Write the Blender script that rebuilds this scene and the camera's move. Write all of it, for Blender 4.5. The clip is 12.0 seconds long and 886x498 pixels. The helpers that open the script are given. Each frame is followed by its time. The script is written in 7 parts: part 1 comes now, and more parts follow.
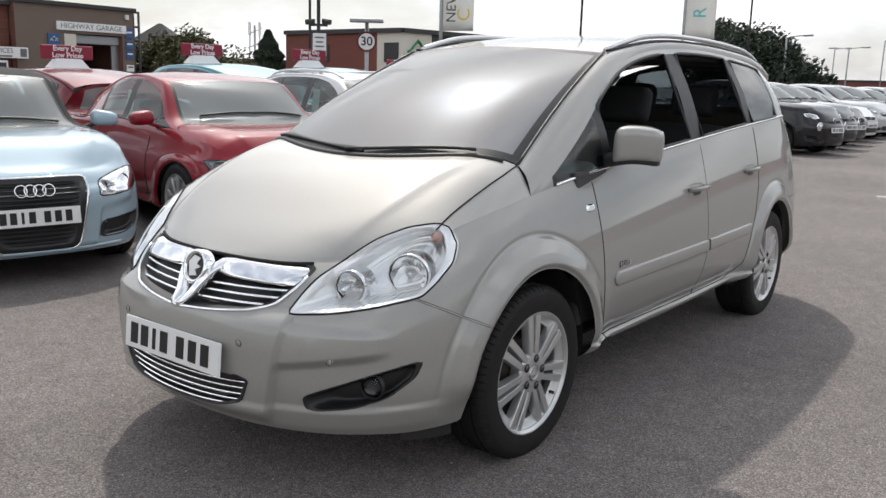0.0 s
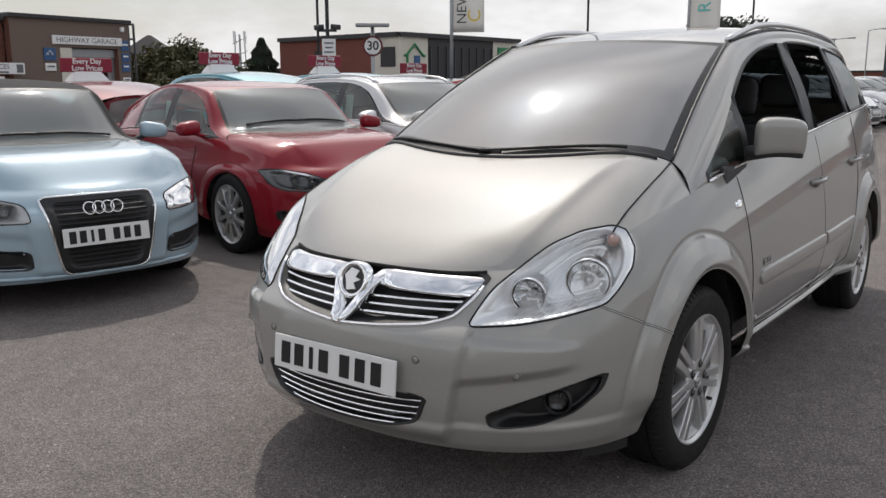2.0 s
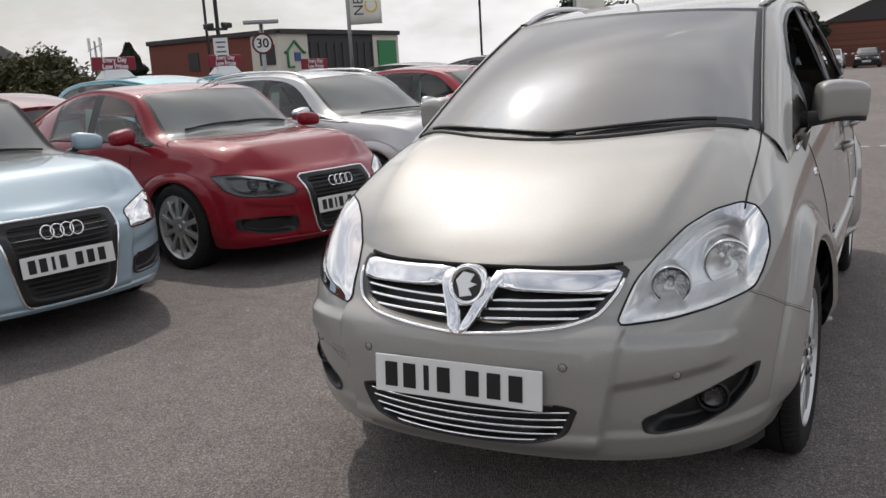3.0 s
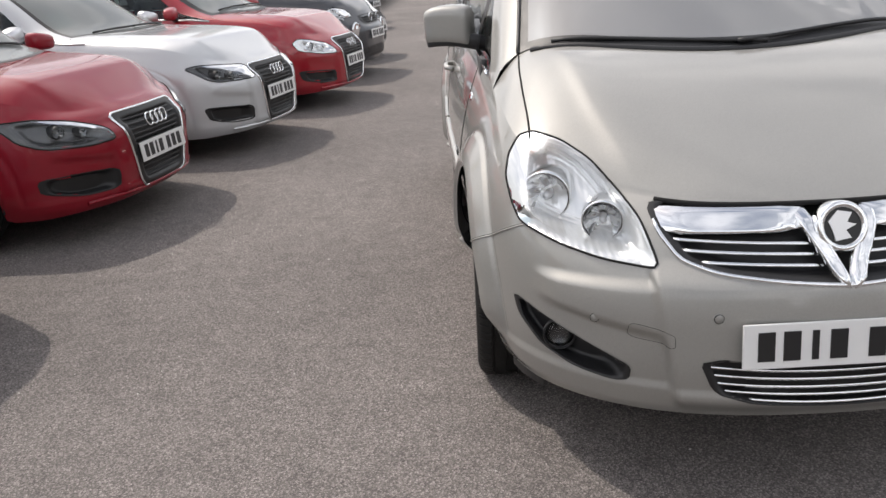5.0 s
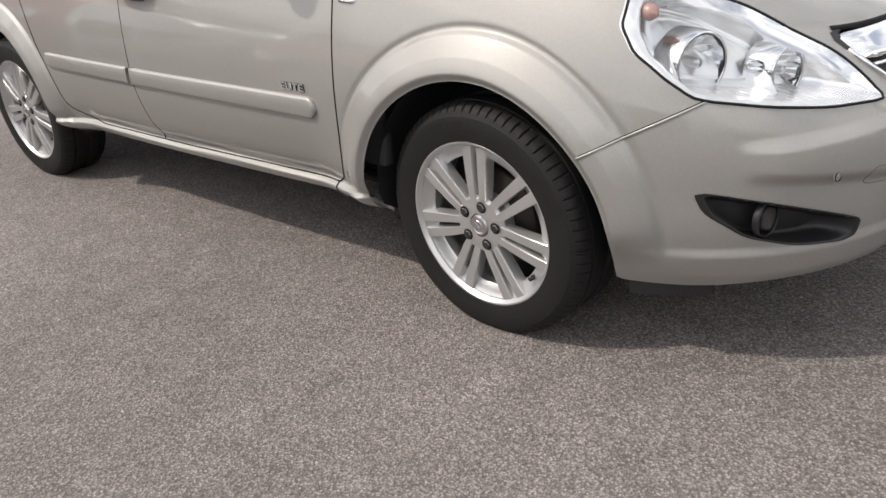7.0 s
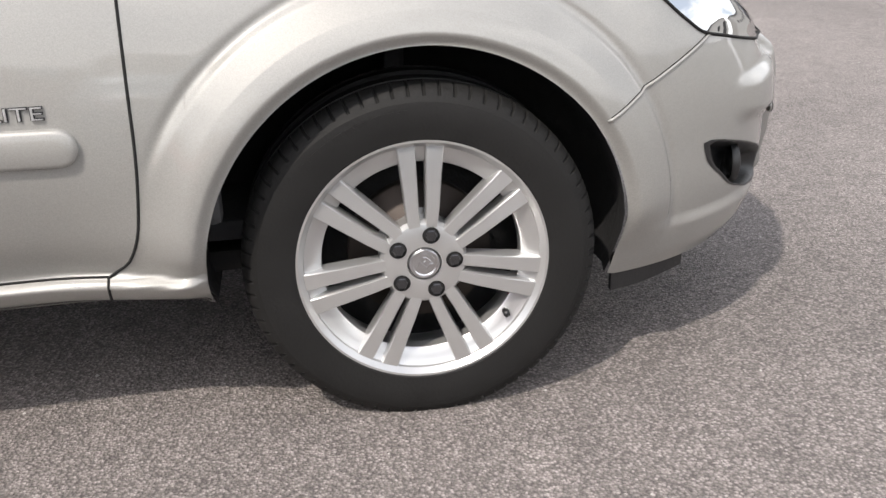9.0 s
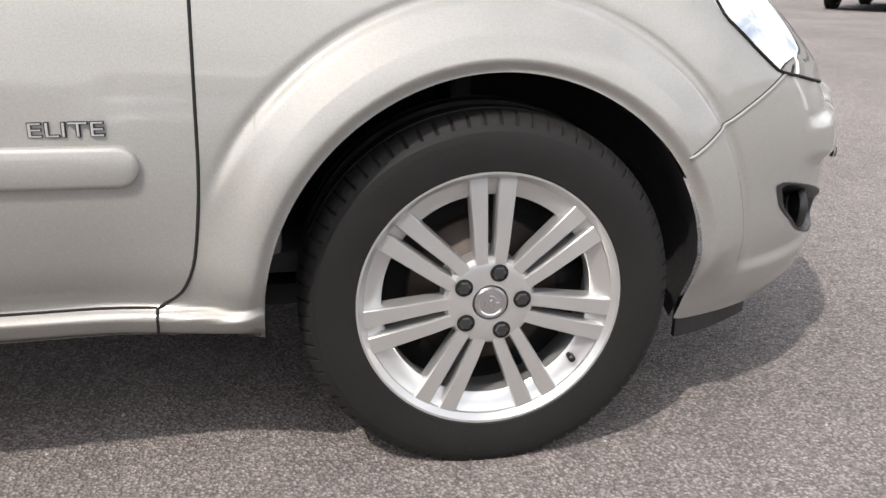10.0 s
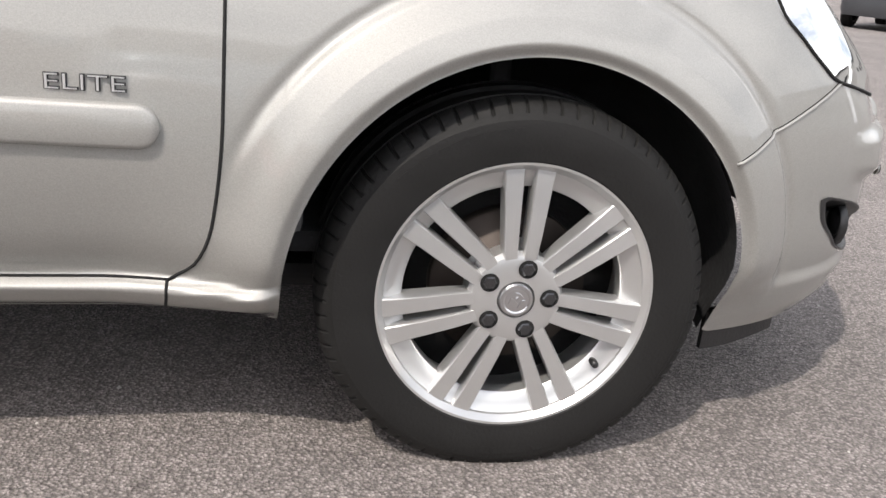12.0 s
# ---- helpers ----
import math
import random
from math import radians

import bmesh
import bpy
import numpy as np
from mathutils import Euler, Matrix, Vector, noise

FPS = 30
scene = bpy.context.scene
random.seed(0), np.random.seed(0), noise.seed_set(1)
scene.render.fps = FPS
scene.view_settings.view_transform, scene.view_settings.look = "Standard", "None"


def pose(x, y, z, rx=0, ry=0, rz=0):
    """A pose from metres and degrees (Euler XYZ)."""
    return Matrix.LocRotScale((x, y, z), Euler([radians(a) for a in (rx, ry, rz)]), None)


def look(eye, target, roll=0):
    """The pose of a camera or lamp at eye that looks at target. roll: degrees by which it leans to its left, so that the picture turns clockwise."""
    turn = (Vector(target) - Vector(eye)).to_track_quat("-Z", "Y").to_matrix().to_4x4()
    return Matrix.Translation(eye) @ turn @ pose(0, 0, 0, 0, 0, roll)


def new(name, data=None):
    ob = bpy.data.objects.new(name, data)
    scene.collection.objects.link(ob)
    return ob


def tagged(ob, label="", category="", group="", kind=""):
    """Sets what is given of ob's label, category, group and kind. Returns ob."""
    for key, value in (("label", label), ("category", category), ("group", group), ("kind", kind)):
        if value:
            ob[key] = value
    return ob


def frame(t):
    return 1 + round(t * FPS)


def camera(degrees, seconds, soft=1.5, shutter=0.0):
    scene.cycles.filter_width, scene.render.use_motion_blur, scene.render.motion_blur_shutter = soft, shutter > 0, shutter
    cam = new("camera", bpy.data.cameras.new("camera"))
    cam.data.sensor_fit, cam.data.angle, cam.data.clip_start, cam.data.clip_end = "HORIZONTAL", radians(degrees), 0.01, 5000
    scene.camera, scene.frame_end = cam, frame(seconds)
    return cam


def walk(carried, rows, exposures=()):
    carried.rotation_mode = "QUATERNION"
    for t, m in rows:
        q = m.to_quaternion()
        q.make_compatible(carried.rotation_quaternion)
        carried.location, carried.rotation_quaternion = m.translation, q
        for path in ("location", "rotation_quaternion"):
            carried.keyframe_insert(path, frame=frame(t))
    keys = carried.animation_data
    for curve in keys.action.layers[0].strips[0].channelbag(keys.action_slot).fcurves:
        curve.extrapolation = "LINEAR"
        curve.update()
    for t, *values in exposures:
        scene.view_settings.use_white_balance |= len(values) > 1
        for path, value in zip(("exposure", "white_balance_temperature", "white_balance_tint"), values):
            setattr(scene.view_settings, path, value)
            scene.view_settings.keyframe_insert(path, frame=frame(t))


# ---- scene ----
cam = camera(54.8, 12.0)
PATH = [
    (0, (2.388, -3.97, 1.371), (1.199, -2.409, 0.983), 1.6),
    (0.5, (2.387, -3.953, 1.375), (1.217, -2.377, 0.992), 1.5),
    (1, (2.239, -4.047, 1.376), (1.039, -2.481, 1.044), 0.5),
    (1.5, (2.052, -4.162, 1.354), (0.845, -2.609, 0.992), 1.1),
    (2, (1.819, -4.202, 1.342), (0.653, -2.622, 0.962), -0.2),
    (2.5, (1.49, -4.206, 1.356), (0.382, -2.584, 0.981), -1.8),
    (3, (1.063, -4.337, 1.32), (0.137, -2.61, 0.918), -3.4),
    (3.2, (0.874, -4.371, 1.334), (0.029, -2.611, 0.897), -4.6),
    (4.8, (-0.747, -4.215, 1.354), (-0.862, -2.313, 0.745), -4.6),
    (5, (-0.945, -4.14, 1.371), (-0.947, -2.244, 0.733), -3.3),
    (5.5, (-1.438, -3.932, 1.336), (-1.135, -2.088, 0.622), -4.1),
    (6, (-1.838, -3.577, 1.312), (-1.248, -1.822, 0.555), -4.1),
    (6.5, (-2.216, -3.197, 1.282), (-1.26, -1.61, 0.529), -4.9),
    (7, (-2.38, -2.712, 1.263), (-1.094, -1.457, 0.386), -7.1),
    (7.2, (-2.396, -2.521, 1.256), (-1.017, -1.408, 0.327), -7.1),
    (8.8, (-2.252, -1.216, 0.962), (-0.418, -1.38, 0.183), -2.3),
    (9, (-2.256, -1.133, 0.929), (-0.432, -1.454, 0.173), -1.3),
    (9.5, (-2.185, -0.992, 0.888), (-0.334, -1.398, 0.249), -0.5),
    (10, (-2.154, -0.987, 0.881), (-0.303, -1.374, 0.23), 0.9),
    (10.5, (-2.134, -0.994, 0.867), (-0.263, -1.365, 0.264), 1.9),
    (11, (-2.117, -0.967, 0.86), (-0.257, -1.352, 0.234), 2.9),
    (11.5, (-2.111, -0.953, 0.852), (-0.254, -1.338, 0.215), 2.6),
    (12, (-2.073, -0.948, 0.856), (-0.234, -1.349, 0.18), 5.4),
]
walk(cam, [(t, look(eye, target, roll)) for t, eye, target, roll in PATH],
     exposures=[(0, 0.08, 6650, 10), (1.5, -0.22, 6700, 11), (3.2, -0.36, 6800, 12), (5.0, 0.12, 6850, 12.5), (6.5, 0.20, 6950, 12.5), (7.2, 0.30, 6950, 12.5),
                (9.0, 0.64, 6750, 12), (12.0, 0.69, 6750, 12)])

# ---- light ----
SUN_TO = Vector((-0.58, 0.52, 1.0)).normalized()
sun = new("sun", bpy.data.lights.new("sun", "SUN"))
sun.data.energy, sun.data.angle, sun.data.color = 2.2, radians(1.1), (1.0, 0.95, 0.88)
sun.matrix_world = look((0, 0, 20), Vector((0, 0, 20)) - SUN_TO)
world = bpy.data.worlds.new("sky")
scene.world = world
world.use_nodes = True
wn, wl = world.node_tree.nodes, world.node_tree.links
wn.clear()
sky = wn.new("ShaderNodeTexSky")
sky.sky_type, sky.sun_disc = "NISHITA", False
sky.sun_elevation = math.asin(SUN_TO.z)
sky.sun_rotation = math.atan2(SUN_TO.x, SUN_TO.y)
sky.dust_density, sky.air_density = 2.5, 1.0
skybg = wn.new("ShaderNodeBackground")
skybg.inputs["Strength"].default_value = 0.11
cloudbg = wn.new("ShaderNodeBackground")
cloudbg.inputs["Strength"].default_value = 0.95
wgeo = wn.new("ShaderNodeVectorMath")
wgeo.operation = "DOT_PRODUCT"
wgeo.inputs[1].default_value = SUN_TO
wpow = wn.new("ShaderNodeMath")
wpow.operation = "POWER"
wpow.use_clamp = False
wpow.inputs[1].default_value = 70.0
wmax = wn.new("ShaderNodeMath")
wmax.operation = "MAXIMUM"
wmax.inputs[1].default_value = 0.0
wgain = wn.new("ShaderNodeMath")
wgain.operation = "MULTIPLY_ADD"
wgain.inputs[1].default_value, wgain.inputs[2].default_value = 4.0, 1.75
cloudmix = wn.new("ShaderNodeMixShader")
wout = wn.new("ShaderNodeOutputWorld")
wco = wn.new("ShaderNodeTexCoord")
wmap = wn.new("ShaderNodeMapping")
wmap.inputs["Scale"].default_value = (1.0, 1.0, 2.6)
wnoise = wn.new("ShaderNodeTexNoise")
wnoise.inputs["Scale"].default_value, wnoise.inputs["Detail"].default_value = 2.6, 7.0
wnoise.inputs["Roughness"].default_value = 0.58
wramp = wn.new("ShaderNodeValToRGB")
wramp.color_ramp.elements[0].position, wramp.color_ramp.elements[0].color = 0.36, (0.35, 0.35, 0.35, 1)
wramp.color_ramp.elements[1].position, wramp.color_ramp.elements[1].color = 0.60, (1, 1, 1, 1)
wtone = wn.new("ShaderNodeValToRGB")
wtone.color_ramp.elements[0].position, wtone.color_ramp.elements[0].color = 0.38, (0.55, 0.585, 0.63, 1)
wtone.color_ramp.elements[1].position, wtone.color_ramp.elements[1].color = 0.72, (0.95, 0.96, 0.98, 1)
wl.new(wco.outputs["Generated"], wmap.inputs["Vector"])
wnorm = wn.new("ShaderNodeVectorMath")
wnorm.operation = "NORMALIZE"
wl.new(wco.outputs["Generated"], wnorm.inputs[0])
wl.new(wnorm.outputs["Vector"], wgeo.inputs[0])
wl.new(wgeo.outputs["Value"], wmax.inputs[0])
wl.new(wmax.outputs[0], wpow.inputs[0])
wl.new(wpow.outputs[0], wgain.inputs[0])
wl.new(wmap.outputs["Vector"], wnoise.inputs["Vector"])
wl.new(wnoise.outputs["Fac"], wramp.inputs["Fac"])
wl.new(wnoise.outputs["Fac"], wtone.inputs["Fac"])
wl.new(wtone.outputs["Color"], cloudbg.inputs["Color"])
wl.new(sky.outputs["Color"], skybg.inputs["Color"])
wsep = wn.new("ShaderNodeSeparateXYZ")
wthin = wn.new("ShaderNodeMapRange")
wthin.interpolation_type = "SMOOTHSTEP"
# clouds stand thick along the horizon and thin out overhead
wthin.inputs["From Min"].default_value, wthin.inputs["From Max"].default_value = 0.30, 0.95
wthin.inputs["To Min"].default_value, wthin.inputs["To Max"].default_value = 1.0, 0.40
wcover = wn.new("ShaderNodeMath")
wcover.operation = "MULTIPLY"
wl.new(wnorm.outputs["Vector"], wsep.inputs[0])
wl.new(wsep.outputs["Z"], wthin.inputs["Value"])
wrise = wn.new("ShaderNodeMapRange")
wrise.inputs["From Min"].default_value, wrise.inputs["From Max"].default_value = 0.05, 0.55
wrise.inputs["To Min"].default_value, wrise.inputs["To Max"].default_value = 0.78, 1.30
wlift = wn.new("ShaderNodeMath")
wlift.operation = "MULTIPLY"
wl.new(wsep.outputs["Z"], wrise.inputs["Value"])
wl.new(wgain.outputs[0], wlift.inputs[0])
wl.new(wrise.outputs["Result"], wlift.inputs[1])
wl.new(wlift.outputs[0], cloudbg.inputs["Strength"])
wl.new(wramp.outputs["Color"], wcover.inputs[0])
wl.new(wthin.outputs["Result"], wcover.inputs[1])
wveil = wn.new("ShaderNodeMath")
wveil.use_clamp = True
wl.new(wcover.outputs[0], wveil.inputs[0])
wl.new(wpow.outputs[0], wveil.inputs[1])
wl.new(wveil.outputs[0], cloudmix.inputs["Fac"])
wl.new(skybg.outputs[0], cloudmix.inputs[1])
wl.new(cloudbg.outputs[0], cloudmix.inputs[2])
wl.new(cloudmix.outputs[0], wout.inputs["Surface"])


# ---- materials ----
def mat(name, color, rough=0.5, metal=0.0, coat=0.0, vary=0.0, scale=8.0, bump=0.0, bscale=60.0, spec=0.5, coat_rough=0.03):
    m = bpy.data.materials.new(name)
    m.use_nodes = True
    n, l = m.node_tree.nodes, m.node_tree.links
    b = n["Principled BSDF"]
    b.inputs["Base Color"].default_value = (*color, 1)
    b.inputs["Roughness"].default_value, b.inputs["Metallic"].default_value = rough, metal
    b.inputs["Coat Weight"].default_value, b.inputs["Coat Roughness"].default_value = coat, coat_rough
    b.inputs["Specular IOR Level"].default_value = spec
    if vary or bump:
        co = n.new("ShaderNodeTexCoord")
    if vary:
        t = n.new("ShaderNodeTexNoise")
        t.inputs["Scale"].default_value, t.inputs["Detail"].default_value = scale, 6.0
        r = n.new("ShaderNodeMixRGB")
        r.inputs["Color1"].default_value = (*[max(0, c * (1 - vary)) for c in color], 1)
        r.inputs["Color2"].default_value = (*[min(1, c * (1 + vary)) for c in color], 1)
        l.new(co.outputs["Object"], t.inputs["Vector"])
        l.new(t.outputs["Fac"], r.inputs["Fac"])
        l.new(r.outputs["Color"], b.inputs["Base Color"])
        k = n.new("ShaderNodeMapRange")
        k.inputs["To Min"].default_value, k.inputs["To Max"].default_value = max(0.02, rough * 0.8), min(1, rough * 1.2)
        l.new(t.outputs["Fac"], k.inputs["Value"])
        l.new(k.outputs["Result"], b.inputs["Roughness"])
    if bump:
        t2 = n.new("ShaderNodeTexNoise")
        t2.inputs["Scale"].default_value, t2.inputs["Detail"].default_value = bscale, 4.0
        bp = n.new("ShaderNodeBump")
        bp.inputs["Strength"].default_value, bp.inputs["Distance"].default_value = bump, 0.01
        l.new(co.outputs["Object"], t2.inputs["Vector"])
        l.new(t2.outputs["Fac"], bp.inputs["Height"])
        l.new(bp.outputs["Normal"], b.inputs["Normal"])
    return m


def paint(name, color, metal=0.6, rough=0.32, flake=0.12):
    """Car paint: flake layer under a clear coat, with faint dust."""
    m = mat(name, color, rough, metal, 1.0, coat_rough=0.02, spec=0.2)
    n, l = m.node_tree.nodes, m.node_tree.links
    b = n["Principled BSDF"]
    b.inputs["Coat IOR"].default_value = 1.62 if max(color) > 0.28 else 1.38
    co = n.new("ShaderNodeTexCoord")
    v = n.new("ShaderNodeTexVoronoi")
    v.inputs["Scale"].default_value = 900.0
    mx = n.new("ShaderNodeMixRGB")
    mx.inputs["Color1"].default_value = (*[c * (1 - flake) for c in color], 1)
    mx.inputs["Color2"].default_value = (*[min(1, c * (1 + flake)) for c in color], 1)
    d = n.new("ShaderNodeTexNoise")
    d.inputs["Scale"].default_value, d.inputs["Detail"].default_value = 5.0, 8.0
    r = n.new("ShaderNodeMapRange")
    r.inputs["To Min"].default_value, r.inputs["To Max"].default_value = 0.01, 0.09
    l.new(co.outputs["Object"], v.inputs["Vector"])
    l.new(co.outputs["Object"], d.inputs["Vector"])
    l.new(v.outputs["Color"], mx.inputs["Fac"])
    l.new(mx.outputs["Color"], b.inputs["Base Color"])
    l.new(d.outputs["Fac"], r.inputs["Value"])
    l.new(r.outputs["Result"], b.inputs["Coat Roughness"])
    return m


def glass(name, tint, ior=1.5, rough=0.0):
    """Thin glass: tinted clear sheet with a mirror share that follows the viewing angle."""
    m = bpy.data.materials.new(name)
    m.use_nodes = True
    n, l = m.node_tree.nodes, m.node_tree.links
    n.remove(n["Principled BSDF"])
    tr, gl, fr, mx = (n.new("ShaderNode" + k) for k in ("BsdfTransparent", "BsdfGlossy", "Fresnel", "MixShader"))
    tr.inputs["Color"].default_value = (*tint, 1)
    gl.inputs["Roughness"].default_value = rough
    fr.inputs["IOR"].default_value = ior
    l.new(fr.outputs[0], mx.inputs[0])
    l.new(tr.outputs[0], mx.inputs[1])
    l.new(gl.outputs[0], mx.inputs[2])
    l.new(mx.outputs[0], n["Material Output"].inputs["Surface"])
    return m


M_SILVER = paint("silver_beige_paint", (0.340, 0.334, 0.315), 0.52, 0.60)
M_BLUE = paint("ice_blue_paint", (0.34, 0.45, 0.52), 0.2, 0.42)
M_RED = paint("red_paint", (0.235, 0.004, 0.014), 0.06, 0.5)
M_RED2 = paint("bright_red_paint", (0.30, 0.005, 0.014), 0.06, 0.4)
M_ICE = paint("light_silver_paint", (0.54, 0.55, 0.56), 0.25, 0.42)
M_BLACK = paint("black_paint", (0.012, 0.012, 0.014), 0.2, 0.3)
M_GREY = paint("dark_grey_paint", (0.07, 0.073, 0.08), 0.5, 0.34)
M_WHITE = paint("white_paint", (0.75, 0.76, 0.76), 0.0, 0.3)
M_TEAL = paint("teal_paint", (0.09, 0.30, 0.36), 0.4, 0.34)
M_MAROON = paint("maroon_paint", (0.13, 0.008, 0.014), 0.3, 0.34)
M_GLASS = glass("clear_glass", (0.68, 0.79, 0.76), 1.6, 0.035)
M_SCREEN = glass("windscreen_glass", (0.56, 0.60, 0.60), 2.8, 0.06)
# dust film on the big screen, made paler to paint in reflected sky
dn, dl = M_SCREEN.node_tree.nodes, M_SCREEN.node_tree.links
dust_sheen, dmix = dn.new("ShaderNodeBsdfDiffuse"), dn.new("ShaderNodeMixShader")
dust_sheen.inputs["Color"].default_value = (0.80, 0.80, 0.79, 1)
dmix.inputs[0].default_value = 0.23
dl.new(dn["Mix Shader"].outputs[0], dmix.inputs[1])
dl.new(dust_sheen.outputs[0], dmix.inputs[2])
dl.new(dmix.outputs[0], dn["Material Output"].inputs["Surface"])
M_DARKGLASS = glass("tinted_glass", (0.10, 0.12, 0.13), 1.9)
M_SCREENTHIN = glass("row_windscreen_glass", (0.50, 0.57, 0.55), 1.9, 0.06)
sn, sl = M_SCREENTHIN.node_tree.nodes, M_SCREENTHIN.node_tree.links
# thin dust plus a painted pale sheen in place of reflected sky
row_dust_sheen, smix = sn.new("ShaderNodeBsdfDiffuse"), sn.new("ShaderNodeMixShader")
row_dust_sheen.inputs["Color"].default_value = (0.70, 0.74, 0.72, 1)
smix.inputs[0].default_value = 0.23
sl.new(sn["Mix Shader"].outputs[0], smix.inputs[1])
sl.new(row_dust_sheen.outputs[0], smix.inputs[2])
sl.new(smix.outputs[0], sn["Material Output"].inputs["Surface"])
M_LENS = glass("lamp_lens", (0.96, 0.97, 0.97), 1.32)
M_CHROME = mat("chrome", (0.85, 0.86, 0.87), 0.07, 1.0)
M_SATIN = mat("satin_metal", (0.62, 0.62, 0.63), 0.3, 1.0)
M_ALLOY = mat("alloy_wheel_silver", (0.57, 0.57, 0.565), 0.33, 0.72, 0.4, 0.08, 9.0)
M_RUBBER = mat("tyre_rubber", (0.0115, 0.0112, 0.0108), 0.66, 0, 0, 0.35, 22.0, 0.15, 160.0, 0.28)
M_TRIM = mat("black_trim_plastic", (0.013, 0.013, 0.014), 0.45, 0, 0, 0.2, 30.0, 0.08, 220.0)
M_GAP = mat("shut_gap_black", (0.006, 0.006, 0.006), 0.9)
M_LINER = mat("wheel_housing_plastic", (0.016, 0.016, 0.017), 0.75, 0, 0, 0.4, 12.0, 0.3, 70.0)
M_CLOTH = mat("seat_cloth", (0.020, 0.020, 0.022), 0.85, 0, 0, 0.3, 40.0, 0.3, 350.0)
M_DASH = mat("dash_plastic", (0.045, 0.045, 0.047), 0.6, 0, 0, 0.15, 30.0, 0.1, 300.0)
M_PLATE = mat("plate_white", (0.78, 0.78, 0.77), 0.3, 0, 0.3, 0.03, 20.0)
M_INK = mat("ink_black", (0.012, 0.012, 0.013), 0.4)
M_DISC = mat("brake_iron", (0.055, 0.045, 0.040), 0.55, 0.7, 0, 0.3, 30.0)
M_AMBER = mat("amber_bulb", (0.42, 0.25, 0.21), 0.25, 0, 0.5)
M_PAPER = mat("price_card", (0.55, 0.68, 0.62), 0.6, 0, 0, 0.05, 10.0)
M_REDLAMP = mat("red_lamp", (0.30, 0.01, 0.012), 0.15, 0, 1.0)


# ---- mesh helpers ----
def mk(name, verts, faces, material, parent=None, label="", smooth=True, normals=None):
    me = bpy.data.meshes.new(name)
    me.from_pydata([tuple(map(float, v)) for v in verts], [], [list(map(int, f)) for f in faces])
    for m in material if isinstance(material, (list, tuple)) else [material]:
        me.materials.append(m)
    if smooth:
        me.polygons.foreach_set("use_smooth", [True] * len(me.polygons))
    me.update()
    if normals is not None:
        me.normals_split_custom_set_from_vertices([tuple(map(float, v)) for v in normals])
    ob = new(name, me)
    if parent:
        ob.parent = parent
    return tagged(ob, label)


def part(name, bm, material, parent=None, label="", smooth=False):
    me = bpy.data.meshes.new(name)
    bmesh.ops.recalc_face_normals(bm, faces=bm.faces)
    bm.to_mesh(me)
    bm.free()
    me.materials.append(material)
    if smooth:
        me.polygons.foreach_set("use_smooth", [True] * len(me.polygons))
    ob = new(name, me)
    if parent:
        ob.parent = parent
    return tagged(ob, label)


def thing(name, m, label, category, group="", kind=""):
    ob = new(name)
    ob.empty_display_size = 0.1
    ob.matrix_basis = m
    return tagged(ob, label, category, group, kind)


def rbox(bm, size, m=None, bevel=0.01, seg=2):
    """A box of that size, bevelled, added to bm at pose m."""
    made = bmesh.ops.create_cube(bm, size=1.0)["verts"]
    bmesh.ops.scale(bm, vec=size, verts=made)
    if bevel:
        edges = list({e for v in made for e in v.link_edges})
        out = bmesh.ops.bevel(bm, geom=edges, offset=bevel, segments=seg, profile=0.6, affect="EDGES")
        made = list({v for f in out["faces"] for v in f.verts} | {v for v in made if v.is_valid})
    if m is not None:
        bmesh.ops.transform(bm, matrix=m, verts=made)
    return made


def box(name, size, m, material, parent=None, bevel=0.01, label="", seg=2, smooth=False):
    bm = bmesh.new()
    rbox(bm, size, m, bevel, seg)
    return part(name, bm, material, parent, label, smooth)


def lathe(profile, n=48, m=None, start=0.0, stop=2 * math.pi):
    """Vertices and faces of (r, h) turned about the x axis, h along x."""
    full = abs(stop - start - 2 * math.pi) < 1e-6
    cols = n if full else n + 1
    verts, faces = [], []
    for k in range(cols):
        a = start + (stop - start) * k / n
        for r, h in profile:
            verts.append((h, r * math.cos(a), r * math.sin(a)))
    p = len(profile)
    for k in range(n):
        q = (k + 1) % cols
        for i in range(p - 1):
            faces.append((k * p + i, k * p + i + 1, q * p + i + 1, q * p + i))
    if m is not None:
        verts = [m @ Vector(v) for v in verts]
    return verts, faces


def tube(points, r, closed=False, n=6, flat=1.0):
    """Vertices and faces of a round rod along points."""
    P = [Vector(p) for p in points]
    verts, faces = [], []
    side = None
    for i, p in enumerate(P):
        a = P[(i - 1) % len(P)] if closed or i else P[0]
        b = P[(i + 1) % len(P)] if closed or i < len(P) - 1 else P[-1]
        d = (b - a).normalized()
        if side is None:
            side = d.orthogonal().normalized()
        side = (side - d * side.dot(d)).normalized()
        up = d.cross(side)
        for k in range(n):
            t = 2 * math.pi * k / n
            verts.append(p + side * r * math.cos(t) + up * r * flat * math.sin(t))
    for i in range(len(P) if closed else len(P) - 1):
        j = (i + 1) % len(P)
        for k in range(n):
            faces.append((i * n + k, i * n + (k + 1) % n, j * n + (k + 1) % n, j * n + k))
    if not closed:
        faces += [tuple(range(n))[::-1], tuple(range((len(P) - 1) * n, len(P) * n))]
    return verts, faces


def join(*sets):
    verts, faces = [], []
    for v, f in sets:
        k = len(verts)
        verts += list(v)
        faces += [[i + k for i in q] for q in f]
    return verts, faces


